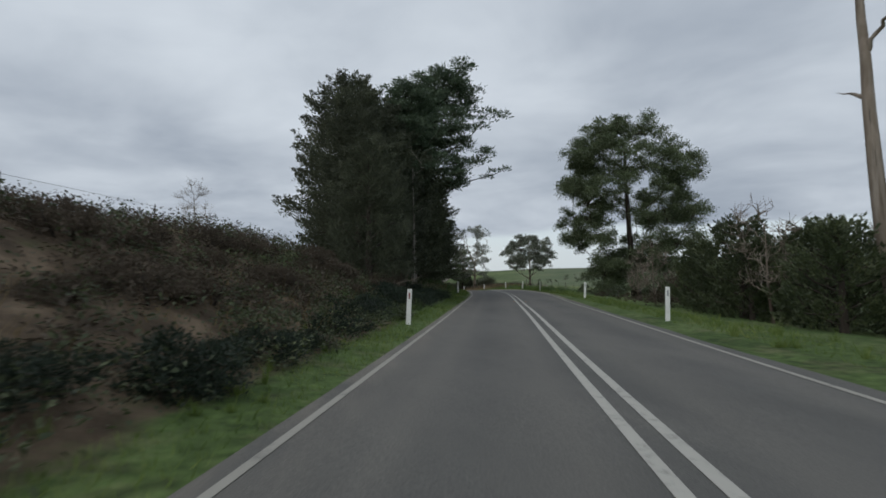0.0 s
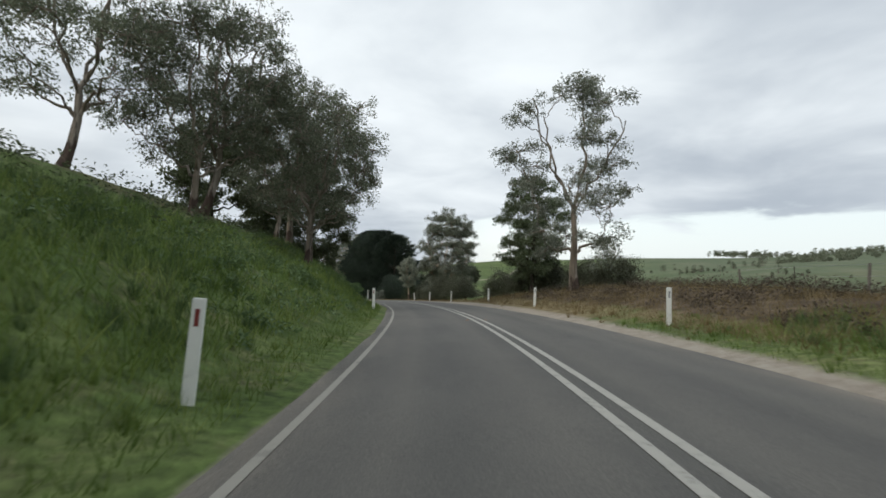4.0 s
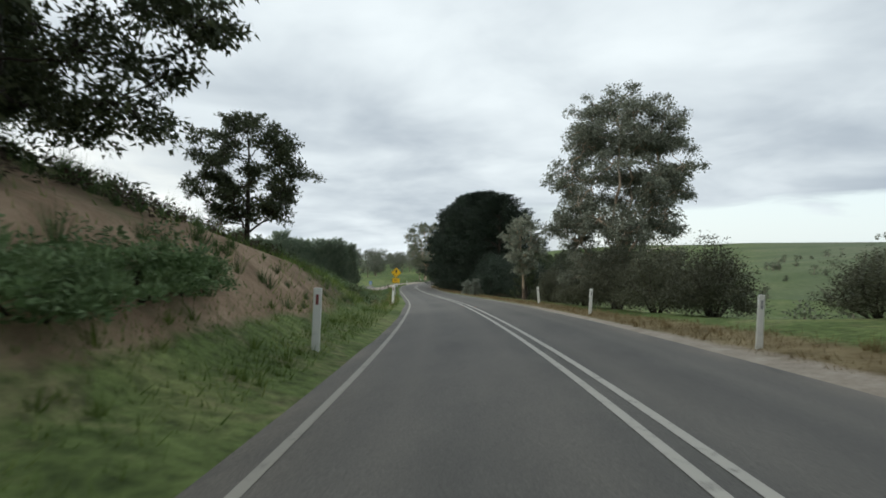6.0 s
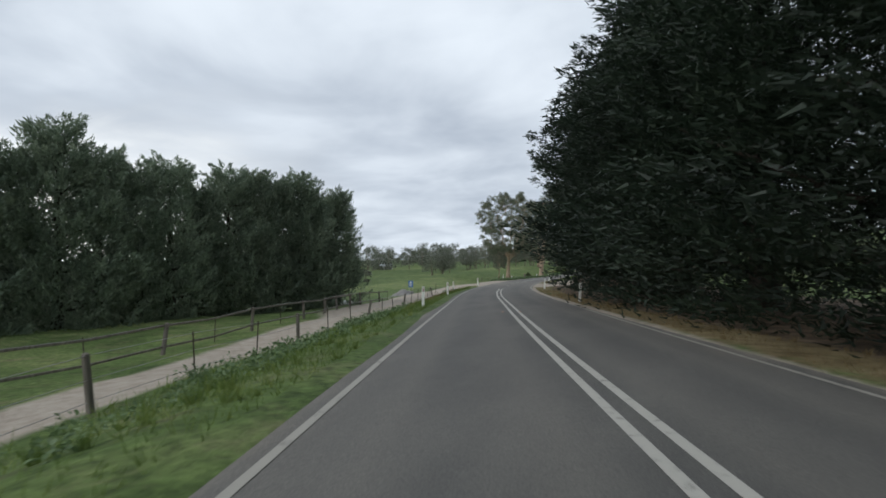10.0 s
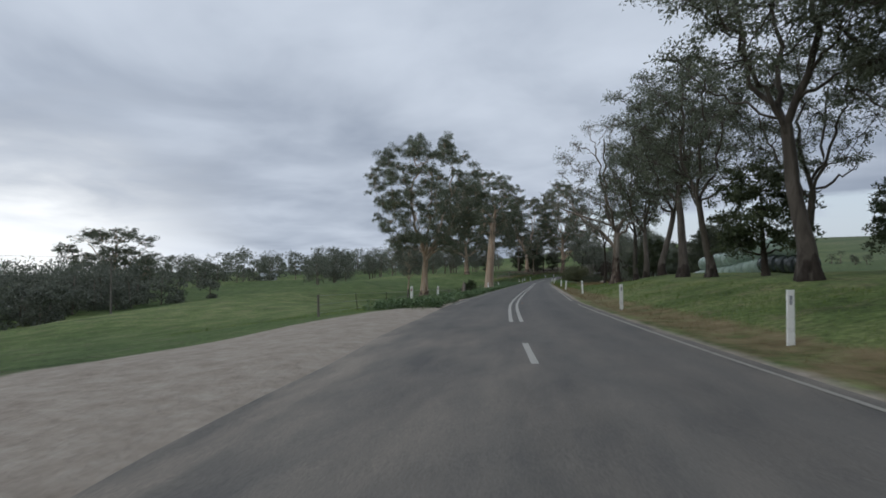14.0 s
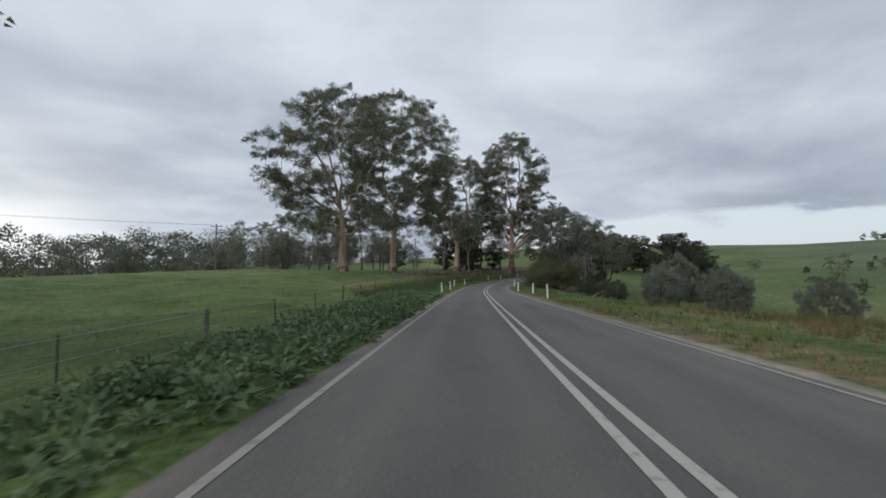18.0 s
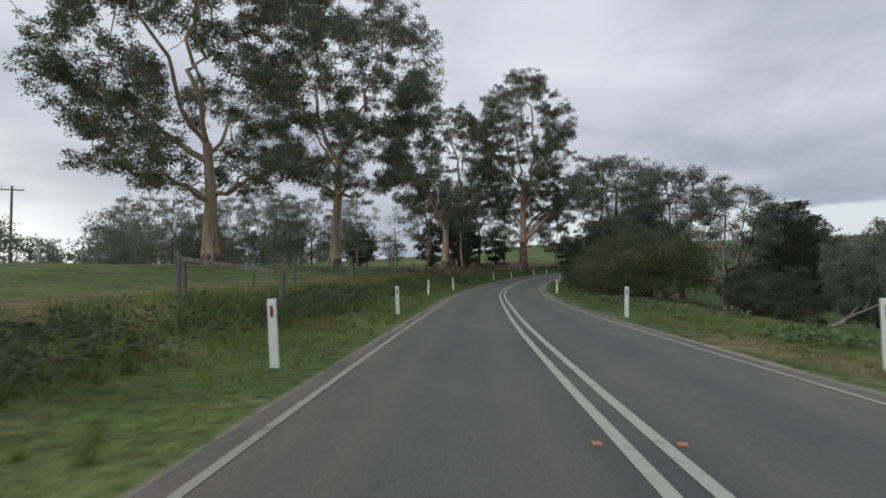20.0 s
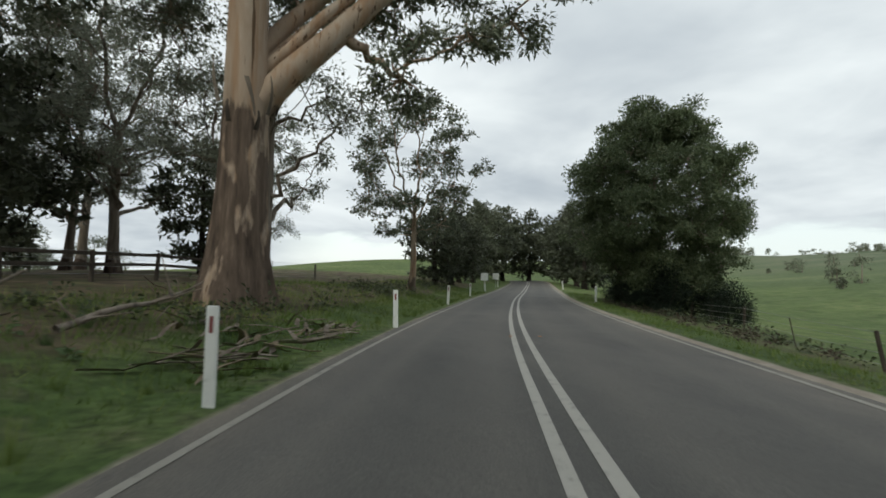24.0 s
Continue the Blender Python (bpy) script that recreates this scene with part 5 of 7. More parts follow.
plant(gum_tree, 46, 505, -23.5, 33, "many-limbed old gum with a flared pale base", turn=130)
plant(gum_tree, 53, 506.8, -8.0, 39, "massive gum by the road with a long limb over it", turn=heading(507), H=39, R=10, r0=0.76, fork=0.42, base=0.34, clear=0.3, lobes=110, lobe=1.8, flare=1.5, wob=0.02, shell=0.4, cover=0.85, size=(0.24, 0.055), stock=5.6, arms=((5.5, 0.0, 0.98, 18, 0.45), (6.6, 0.25, 0.85, 15, 0.2), (6.9, 0.7, 0.75, 12, 0.14), (7.2, 0.6, 1.05, 20, 0.3), (9, 2.8, 0.7, 13, 0.28), (12, -0.5, 0.8, 16, 0.26)), bark=BARK_GUM)
plant(gum_tree, 56, 482, -11.0, 15, "slim pale gum standing at the fence", H=15, R=4.5, r0=0.2, base=0.4, clear=0.35, lobes=16, lobe=1.1, cover=0.9, size=(0.24, 0.06))
# the stand's pale leaf colour includes the haze of its distance
STAND = dict(H=22, R=7.0, r0=0.36, fork=0.4, base=0.2, clear=0.14, lobes=34, lobe=1.8, cover=0.42, size=(0.22, 0.06), bark=BARK_TAN, leaf=LEAF_PALE)
for s, lat, h, key, tw in ((481, -65, 15, 58, 15), (485, -57, 15, 57, 75), (488.5, -54, 17, 58, 140), (491, -50, 16, 57, 210), (495, -48, 15, 58, 250), (498, -44, 13, 57, 300), (478, -71, 16, 57, 30), (487, -66, 18, 58, 95), (474, -60, 14, 57, 170), (500, -58, 16, 58, 330), (493, -36, 15, 57, 10), (512, -31, 23, 58, 60), (519, -22, 20, 57, 130), (528, -33, 22, 58, 200), (486, -48, 14, 57, 20), (514, -10.8, 18, 58, 80), (522, -28, 18, 58, 160), (534, -22, 16, 57, 20)):
    plant(gum_tree, key, s, lat, h, "gum in the roadside stand of trees", turn=tw, **STAND)
for s, lat, h in ((508, -20, 9), (515, -25, 12), (524, -20, 9), (517, -33, 11), (500, -40, 9)):
    plant(round_tree, 38, s, lat, h, "dark understorey tree among gums", turn=s * 31, H=8, R=3.0, base=0.05, lobes=22, lobe=1.1, leaf=LEAF_DARK, size=(0.30, 0.10))
plant(gum_tree, 59, 528.5, -7.4, 14, "slender gum beside the road", turn=20, H=14, R=5.4, r0=0.24, base=0.25, clear=0.22, lobes=30, lobe=1.3, cover=0.75, size=(0.24, 0.07))
plant(round_tree, 30, 530.5, 9.5, 14.2, "dense round dark tree with slanting pale stems", turn=70, H=13.4, R=5.9, r0=0.3, base=0.06, clear=0.05, lobes=60, lobe=1.7, belly=0.5, leaf=LEAF_MID, bark=BARK_TAN, cover=1.35, size=(0.17, 0.055))
for s, lat, h, w in ((527.5, 9.0, 3.2, 1.0), (530, 11.5, 3.6, 1.1), (533.5, 8.2, 3.6, 1.1), (536, 9.6, 3.8, 1.1), (529, 8.0, 2.6, 0.9), (526, 12.2, 2.6, 1.0)):
    plant(shrub, 72, s, lat, h, "dark bushy undergrowth below a round tree", "shrub", turn=s * 70, wide=w)
for s, lat, h in ((541, -8, 8), (547, -7.5, 8.5), (556, -8, 9), (565, -7.5, 9), (572, 8, 10), (580, -7, 10), (586, 8, 11), (596, 6.5, 11), (604, -5, 12), (610, 1, 12), (612, 9, 12), (606, 14, 12), (600, -9, 12), (592, -8, 11)):
    plant(round_tree, 38, s, lat, h * (1.3 if s > 570 else 1.0), "dark tree where the road bends away", turn=s * 50, wide=1.1)
for s, lat, h, tw in ((467, 10.4, 15, 0), (473.5, 10.8, 16, 110), (458.5, 14.5, 12.5, 200), (462.5, 17, 13.5, 290), (454, 19, 11, 40)):
    plant(gum_tree, 66, s, lat, h, "dark-limbed forked tree over the roadside thicket", turn=heading(s) + tw, H=15, R=6.4, r0=0.30, fork=0.22, base=0.38, clear=0.2, lobes=40, lobe=1.2, bark=BARK_DARK, leaf=LEAF_GREY, cover=0.44, size=(0.16, 0.045), lean=(-1.2, 0), wob=0.16, belly=0.6)
for s, lat, h, w in ((444.5, 10.8, 5.2, 1.15), (451, 9.6, 4.4, 1.1)):
    plant(shrub, 63, s, lat, h, "big olive-green bush beside the road", "shrub", turn=s, leaf=LEAF_OLIVE, H=5, R=4.2, lobes=170, count=230, size=(0.11, 0.036), wide=w, name="olive_bush")
for s, lat, h in ((456, 8.8, 4), (460, 7.8, 4.4), (464, 7.6, 5), (468, 7.8, 5.4), (472, 8.0, 5.0), (476, 8.0, 4.4), (480, 8.4, 3.2), (485, 9.0, 2.4), (436, 14, 3), (430, 13, 3), (424, 15, 3), (441, 16, 4), (416, 13, 2.5)):
    plant(round_tree, 29, s, lat, h * 0.86, "dark tangled roadside thicket", "shrub", turn=s * 40, H=5, R=3.0, base=-0.1, clear=0.03, lobes=30, lobe=0.95, r0=0.12, leaf=LEAF_DARK, subs=10, cover=0.9, size=(0.13, 0.042), name="thicket")
plant(bare_tree, 84, 441, 14.5, 6.5, "leafless grey tree beside the bushes", turn=20, H=6.5, r0=0.13, R=2.6, bark=BARK_DEAD)
for s, lat, h, tw in ((486, 9.6, 9.5, 0), (490.5, 11.0, 9, 80), (495, 12.5, 9, 200), (488, 14, 10, 140), (501, 14, 8, 300)):
    plant(round_tree, 33, s, lat, h, "dark leafy roadside tree with several bare stems", turn=tw, H=9.5, R=3.9, r0=0.2, base=0.30, clear=0.1, lobes=36, lobe=1.05, belly=0.55, leaf=LEAF_DARK, cover=1.0, size=(0.15, 0.045))
for s, lat, h in ((454, 30, 8.5), (446, 27, 6.5), (436, 24, 5.5), (424, 20, 4.5), (416, 24, 5), (500, 36, 9), (495, 42, 8), (430, 30, 6), (410, 30, 5)):
    plant(round_tree, 35, s, lat, h, "scrubby grey-green tree below the road", turn=s * 23, wide=0.75)
for s, lat, h, w in ((335.5, -6.0, 1.6, 1.0), (337, -6.6, 1.4, 1.0)):
    plant(cypress_tree, 132, s, lat, h, "spiky dark upright bush by the fence", "shrub", wide=w, turn=s * 3, H=2, R=1.1, spire=0.5, leaf=LEAF_SHRUB, lobes=60, count=40, low=0.0, size=(0.3, 0.02), name="spiky_bush", point=2.0)


# ---- woods in the distance ----
def far_woods(name, spots, label, leaf, seed, count=70, size=1.3, low=0.25):
    """Joined crowns of trees too far off to tell apart."""
    rng = np.random.default_rng(seed)
    V, trunks = [], []
    for s, lat, h in spots:
        x, y, z = spot(s, lat)
        n = 16
        u = rng.uniform(0, 1, n)
        w = h * 0.40 * np.sqrt(np.clip(1 - ((u - 0.45) / 0.62) ** 2, 0.05, 1)) * rng.uniform(0.3, 1, n)
        a = rng.uniform(0, 6.28, n)
        c = np.column_stack([x + w * np.cos(a), y + w * np.sin(a), z + h * (low + (0.9 - low) * u)])
        V.append(clumps(rng, c, h * 0.19, count, size, size * 0.32, 0.0, 0.8))
        trunks.append(np.array([[x, y, z - 0.5, 0.3], [x + rng.normal() * 0.5, y, z + h * 0.75, 0.12]]))
    ob = tagged(new(name), label, "woods", kind="stuff")
    attach("crowns", mesh_np("crowns", *join(V), leaf), ob)
    attach("stems", mesh_np("stems", *tubes(trunks, 4), BARK_TAN), ob)


_r = np.random.default_rng(77)
# LEAF_GREY on the belt, woodland and paddock gums paints distance haze into them
belt = [(s + _r.uniform(-4, 4), -_r.uniform(92, 150) - 0.1 * max(0, s - 340), _r.uniform(6, 12.5)) for s in np.arange(238, 430, 1.2)]
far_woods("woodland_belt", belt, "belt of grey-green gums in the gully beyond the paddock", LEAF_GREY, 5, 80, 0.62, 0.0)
belt = [(s + _r.uniform(-9, 9), -_r.uniform(150, 330), _r.uniform(10, 19)) for s in np.arange(210, 800, 2.6)]
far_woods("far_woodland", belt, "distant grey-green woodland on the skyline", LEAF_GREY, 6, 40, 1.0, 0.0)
belt = [(s + _r.uniform(-5, 5), -_r.uniform(60, 110), _r.uniform(9, 17)) for s in np.arange(455, 560, 4.0)]
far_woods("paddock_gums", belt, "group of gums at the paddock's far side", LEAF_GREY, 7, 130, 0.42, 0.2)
hills = []
while len(hills) < 760:
    s, lat = _r.uniform(-300, 1500), _r.uniform(330, 1000)
    if math.sin(s / 61 + math.sin(lat / 47)) + math.sin(lat / 53 + 1.7 * math.sin(s / 83)) + _r.normal() * 0.35 > 0.75:
        hills.append((s, lat, _r.uniform(6, 13)))
far_woods("hill_trees", hills, "scattered dark trees over distant green hills", LEAF_GUM, 8, 10, 1.7, 0.0)
low = []
while len(low) < 260:
    s, lat = _r.uniform(30, 760), _r.uniform(48, 300)
    if math.sin(s / 23 + math.sin(lat / 17)) + math.sin(lat / 19 + 1.7 * math.sin(s / 31)) + _r.normal() * 0.4 > 0.6:
        low.append((s, lat, _r.uniform(2.5, 8)))
far_woods("valley_trees", low, "scattered bushes and trees in the valley paddocks", LEAF_GUM, 9, 24, 0.5, 0.0)


def pond(s, lat, a, b):
    x, y, z = spot(s, lat)
    n = 28
    rng = np.random.default_rng(2)
    ring = [(x + a * math.cos(2 * math.pi * i / n) * rng.uniform(0.9, 1.1), y + b * math.sin(2 * math.pi * i / n) * rng.uniform(0.9, 1.1), z + 0.25) for i in range(n)]
    F = [[i, (i + 1) % n, n] for i in range(n)]

    def build(nt, bs, N, L):
        bs.inputs["Base Color"].default_value = (0.05, 0.055, 0.05, 1)
        bs.inputs["Roughness"].default_value = 0.06
        c, f = noise_ramp(N, L, 1.5, ((0, (0, 0, 0)), (1, (1, 1, 1))))
        bump(N, L, bs, f, 0.06, 0.05)
    me = mesh_np("pond", np.array(ring + [(x, y, z + 0.25)]), F, material("dam_water", build))
    tagged(new("water", me), "small farm dam reflecting the bright sky", "water", kind="structure")


pond(256.6, -17.6, 2.2, 3.0)


# ---- fences ----
def fence(name, label, pts, spacing, post_h=1.15, wires=4, thick=0.07, timber=None, every=1, lean=4.0, seed=1, rails=0, rail_size=(0.05, 0.12), group="", rail_gap=0.34):
    """A fence along points of (s, lat): posts, then wires or rails, each a part. every: each so many posts is stout timber, the rest thin steel."""
    rng = np.random.default_rng(seed)
    root = new(name)
    line = []
    for (a, b), (c, d) in zip(pts, pts[1:]):
        n = max(1, round(math.hypot(c - a, d - b) / spacing))
        line += [(a + (c - a) * k / n, b + (d - b) * k / n) for k in range(n)]
    line.append(pts[-1])
    bm = bmesh.new()
    box_bm(bm, (thick, thick, post_h + 0.3), (0, 0, (post_h - 0.3) / 2), bevel=thick * 0.2, top=(0.92, 0.95))
    stout = bpy.data.meshes.new("post")
    bm.to_mesh(stout), bm.free()
    stout.materials.append(timber or WOOD_GREY)
    bm = bmesh.new()
    box_bm(bm, (0.035, 0.03, post_h + 0.2), (0, 0, (post_h - 0.2) / 2), bevel=0.008)
    thin = bpy.data.meshes.new("steel_post")
    bm.to_mesh(thin), bm.free()
    thin.materials.append(WOOD_DARK)
    feet = []
    for i, (s, lat) in enumerate(line):
        p = Vector(spot(s, lat))
        feet.append(p)
        big = i % every == 0
        ob = attach("post" if big else "steel_post", stout if big else thin, root)
        ob.matrix_basis = pose(*p, rng.normal() * lean, rng.normal() * lean, heading(s) + rng.uniform(-15, 15))
    for k in range(wires):
        h = post_h * (0.94 - 0.78 * k / max(wires - 1, 1))
        v, f = tubes([np.array([[*(p + Vector((0, 0, h + 0.01 * rng.normal()))), 0.006] for p in feet])], 4)
        attach("wire", mesh_np("wire", v, f, WIRE), root)
    for k in range(rails):
        h = post_h * (0.9 - rail_gap * k)
        for p, q in zip(feet, feet[1:]):
            bm = bmesh.new()
            d = q - p
            box_bm(bm, (rail_size[0], d.length + 0.06, rail_size[1]), bevel=0.01)
            ob = part("rail", bm, timber or WOOD_GREY, root)
            ob.matrix_basis = Matrix.Translation((p + q) / 2 + Vector((0, 0, h))) @ d.to_track_quat("Y", "Z").to_matrix().to_4x4()
    return tagged(root, label, "fence", group)


fence("farm_fence", "weathered timber post and wire farm fence", [(166, -19), (184.5, -16.9), (195, -15.8), (212, -14.4), (222, -13.1), (240, -12.4), (262, -13)], 3.6, 1.2, 1, 0.15, every=2, seed=2, rails=2, rail_size=(0.05, 0.08), rail_gap=0.66)
fence("roadside_fence", "leaning mixed timber and steel post wire fence", [(192, -8.6), (215, -8.0), (240, -6.6), (248, -6.2), (256, -6.7), (262, -7.2)], 3.2, 1.05, 3, 0.12, every=3, lean=5, seed=3)
fence("paddock_fence", "low wire fence with thin posts along a paddock", [(300, -8.4), (330, -7.4), (350, -7.6), (398, -8)], 5.0, 0.95, 3, 0.10, every=3, seed=4)
fence("paddock_fence", "timber post and wire fence on the paddock bank", [(421, -10.4), (437, -11), (464, -14.5), (500, -17), (530, -15)], 5.5, 1.15, 4, 0.13, every=2, seed=5)
fence("crest_fence", "thin wire fence along the bank's crest", [(0, -15.5), (20, -15), (45, -15)], 6.0, 1.0, 2, 0.05, every=1, seed=6, timber=WOOD_DARK)
fence("valley_fence", "post and wire fence below the road", [(58, 12.5), (80, 13), (110, 15)], 4.0, 1.1, 3, 0.10, every=2, seed=7)
fence("boundary_fence", "dark post and wire fence beside the hill paddock", [(508, 9.5), (523, 10.2), (545, 11.5), (575, 12)], 4.5, 1.1, 4, 0.10, every=2, seed=8, timber=WOOD_DARK)
fence("yard_rail", "dark timber post and rail fence at the yard", [(276.5, 13.9), (267.5, 13.0), (258, 12.4), (248, 14.5)], 5.0, 1.15, 0, 0.17, timber=WOOD_DARK, rails=1, rail_size=(0.09, 0.10), lean=1.5, seed=9)
fence("cattle_yard", "grey timber cattle yard with stacked rails", [(283, 16), (287, 18.6), (292, 21), (290, 26)], 2.6, 1.9, 0, 0.15, rails=3, rail_size=(0.05, 0.16), lean=1.0, seed=10)
fence("strainer_rail", "weathered timber strainer rail at the paddock corner", [(420, -6.9), (420.6, -10.4)], 3.6, 1.35, 0, 0.17, rails=1, rail_size=(0.08, 0.12), lean=1.0, seed=11)
fence("gate_rail", "grey timber rail between stout posts by the hedge", [(241, -12.6), (245.5, -12.0)], 4.6, 1.2, 0, 0.16, rails=1, rail_size=(0.07, 0.1), lean=2.0, seed=12)
fence("hill_fence", "far timber rail at the foot of trees", [(500, -13.5), (506, -14.5), (515, -14)], 3.0, 1.1, 0, 0.14, rails=2, rail_size=(0.06, 0.12), timber=WOOD_DARK, seed=13)


# ---- signs ----
def plate_bm(points, thick):
    bm = bmesh.new()
    f = bm.faces.new([bm.verts.new((x, 0, z)) for x, z in points])
    r = bmesh.ops.extrude_face_region(bm, geom=[f])
    bmesh.ops.translate(bm, verts=[v for v in r["geom"] if isinstance(v, bmesh.types.BMVert)], vec=(0, thick, 0))
    bmesh.ops.recalc_face_normals(bm, faces=bm.faces)
    return bm


def rounded(pts, r, n=4):
    out = []
    k = len(pts)
    for i in range(k):
        a, b, c = (Vector(pts[(i + j) % k]) for j in (-1, 0, 1))
        u, v = (a - b).normalized(), (c - b).normalized()
        d = r / math.tan(u.angle(v) / 2)
        p, q = b + u * d, b + v * d
        out += [tuple((p * (1 - t) + q * t) * 0.5 + ((p.lerp(b, t)).lerp(b.lerp(q, t), t)) * 0.5) for t in np.linspace(0, 1, n + 1)]
    return out


def ring_bm(outer, inner, y):
    bm = bmesh.new()
    a = [bm.verts.new((x, y, z)) for x, z in outer]
    b = [bm.verts.new((x, y, z)) for x, z in inner]
    n = len(a)
    for i in range(n):
        bm.faces.new((a[i], a[(i + 1) % n], b[(i + 1) % n], b[i]))
    return bm


def ribbon_bm(pts, w, y):
    bm = bmesh.new()
    rows = []
    for i, p in enumerate(pts):
        a, b = Vector(pts[max(i - 1, 0)]), Vector(pts[min(i + 1, len(pts) - 1)])
        d = (b - a).normalized()
        n = Vector((-d.y, d.x)) * w / 2
        rows.append((bm.verts.new((p[0] + n.x, y, p[1] + n.y)), bm.verts.new((p[0] - n.x, y, p[1] - n.y))))
    for (a, b), (c, d) in zip(rows, rows[1:]):
        bm.faces.new((a, b, d, c))
    return bm


def text_mesh(body, size, mat, parent, at, name):
    cu = bpy.data.curves.new(name, "FONT")
    cu.body, cu.size, cu.align_x, cu.align_y, cu.extrude = body, size, "CENTER", "CENTER", 0.001
    cu.space_character = 1.15
    tmp = bpy.data.objects.new(name, cu)
    scene.collection.objects.link(tmp)
    me = bpy.data.meshes.new_from_object(tmp.evaluated_get(bpy.context.evaluated_depsgraph_get()))
    bpy.data.objects.remove(tmp)
    me.materials.clear()
    me.materials.append(mat)
    ob = attach(name, me, parent)
    ob.matrix_basis = Matrix.Translation(at) @ pose(0, 0, 0, 90, 0, 0)
    return ob


def warning_sign(s, lat):
    root = new("warning_sign")
    v, f = tubes([np.array([[0, 0.04, -1.4, 0.034], [0, 0.04, 2.2, 0.034]])], 10)
    attach("pole", mesh_np("pole", v, f, STEEL, True), root)
    dia = lambda r, c=1.83: [(0, c - r), (r, c), (0, c + r), (-r, c)]  # noqa: E731
    part("diamond_plate", plate_bm(rounded(dia(0.56), 0.05), 0.006), SIGN_YELLOW, root, "yellow diamond plate")
    part("diamond_border", ring_bm(rounded(dia(0.535), 0.045), rounded(dia(0.512), 0.04), -0.003), SIGN_BLACK, root, "black border line")
    box = lambda w, h, c: [(-w, c - h), (w, c - h), (w, c + h), (-w, c + h)]  # noqa: E731
    part("lower_plate", plate_bm(rounded(box(0.385, 0.275, 0.985), 0.05), 0.006), SIGN_YELLOW, root, "yellow lower plate")
    part("lower_border", ring_bm(rounded(box(0.365, 0.255, 0.985), 0.045), rounded(box(0.352, 0.242, 0.985), 0.04), -0.003), SIGN_BLACK, root, "black border line")
    bm = plate_bm([(-0.05, 1.93), (0.05, 1.93), (0.11, 2.0), (0.10, 2.06), (0.02, 2.09), (-0.02, 2.09), (-0.10, 2.06), (-0.11, 2.0)], 0.001)
    bmesh.ops.translate(bm, verts=bm.verts, vec=(0, -0.004, 0))
    part("symbol_body", bm, SIGN_BLACK, root, "black symbol")
    bm = plate_bm([(-0.025, 1.70), (0.025, 1.70), (0.05, 1.86), (0.07, 1.95), (-0.07, 1.95), (-0.05, 1.86)], 0.001)
    bmesh.ops.translate(bm, verts=bm.verts, vec=(0, -0.004, 0))
    part("symbol_wheel", bm, SIGN_BLACK, root, "black symbol")
    bm = plate_bm(rounded([(-0.03, 2.11), (0.03, 2.11), (0.03, 2.18), (-0.03, 2.18)], 0.02), 0.001)
    bmesh.ops.translate(bm, verts=bm.verts, vec=(0, -0.004, 0))
    part("symbol_top", bm, SIGN_BLACK, root, "black symbol")
    part("winding_line", ribbon_bm([(-0.12, 1.70), (-0.2, 1.69), (-0.27, 1.66), (-0.26, 1.62), (-0.18, 1.58), (-0.13, 1.55), (-0.14, 1.50), (-0.19, 1.47)], 0.016, -0.004), SIGN_BLACK, root, "black winding line")
    part("winding_line", ribbon_bm([(-0.10, 1.60), (0.02, 1.57), (0.12, 1.53), (0.15, 1.50), (0.13, 1.47)], 0.016, -0.004), SIGN_BLACK, root, "black winding line")
    for k, word in enumerate(("HIGH", "RISK", "AREA")):
        text_mesh(word, 0.14, SIGN_BLACK, root, (0, -0.004, 1.125 - 0.145 * k), "lettering")
    x, y, z = spot(s, lat)
    root.matrix_basis = pose(x, y, z + 0.60, 0, 1.5, heading(s) + 4) @ Matrix.Scale(0.84, 4)
    tagged(root, "yellow diamond curve warning sign on a steel pole", "road sign")


warning_sign(172.3, -3.87)


def blue_sign(s, lat):
    root = new("information_sign")
    for dx in (-0.3, 0.3):
        v, f = tubes([np.array([[dx, 0.03, -0.3, 0.025], [dx, 0.03, 1.9, 0.025]])], 8)
        attach("leg", mesh_np("leg", v, f, STEEL, True), root)
    bm = bmesh.new()
    box_bm(bm, (0.8, 0.02, 1.05), (0, 0, 1.4), bevel=0.006)
    part("panel", bm, SIGN_BLUE, root, "blue panel")
    for w, h, z in ((0.34, 0.26, 1.66), (0.5, 0.07, 1.36), (0.42, 0.07, 1.22), (0.48, 0.07, 1.08)):
        bm = bmesh.new()
        box_bm(bm, (w, 0.006, h), (0, -0.014, z))
        part("white_bar", bm, POST_WHITE, root, "white bar")
    x, y, z = spot(s, lat)
    root.matrix_basis = pose(x, y, z, 0, -2, heading(s) - 6)
    tagged(root, "blue roadside information sign with white marks", "road sign")


blue_sign(286, -17.2)


def square_sign(s, lat, turn):
    root = new("square_sign")
    v, f = tubes([np.array([[0, 0.03, -0.4, 0.03], [0, 0.03, 1.9, 0.03]])], 8)
    attach("pole", mesh_np("pole", v, f, STEEL, True), root)
    part("plate", plate_bm(rounded([(-0.42, 1.05), (0.42, 1.05), (0.42, 1.9), (-0.42, 1.9)], 0.05), 0.006), POST_WHITE, root, "pale square plate")
    x, y, z = spot(s, lat)
    root.matrix_basis = pose(x, y, z, 0, 2, heading(s) + turn)
    tagged(root, "pale square sign on a steel pole at the bend", "road sign", "signs at the bend")


square_sign(553, -4.7, 8)
square_sign(566, -4.4, -6)


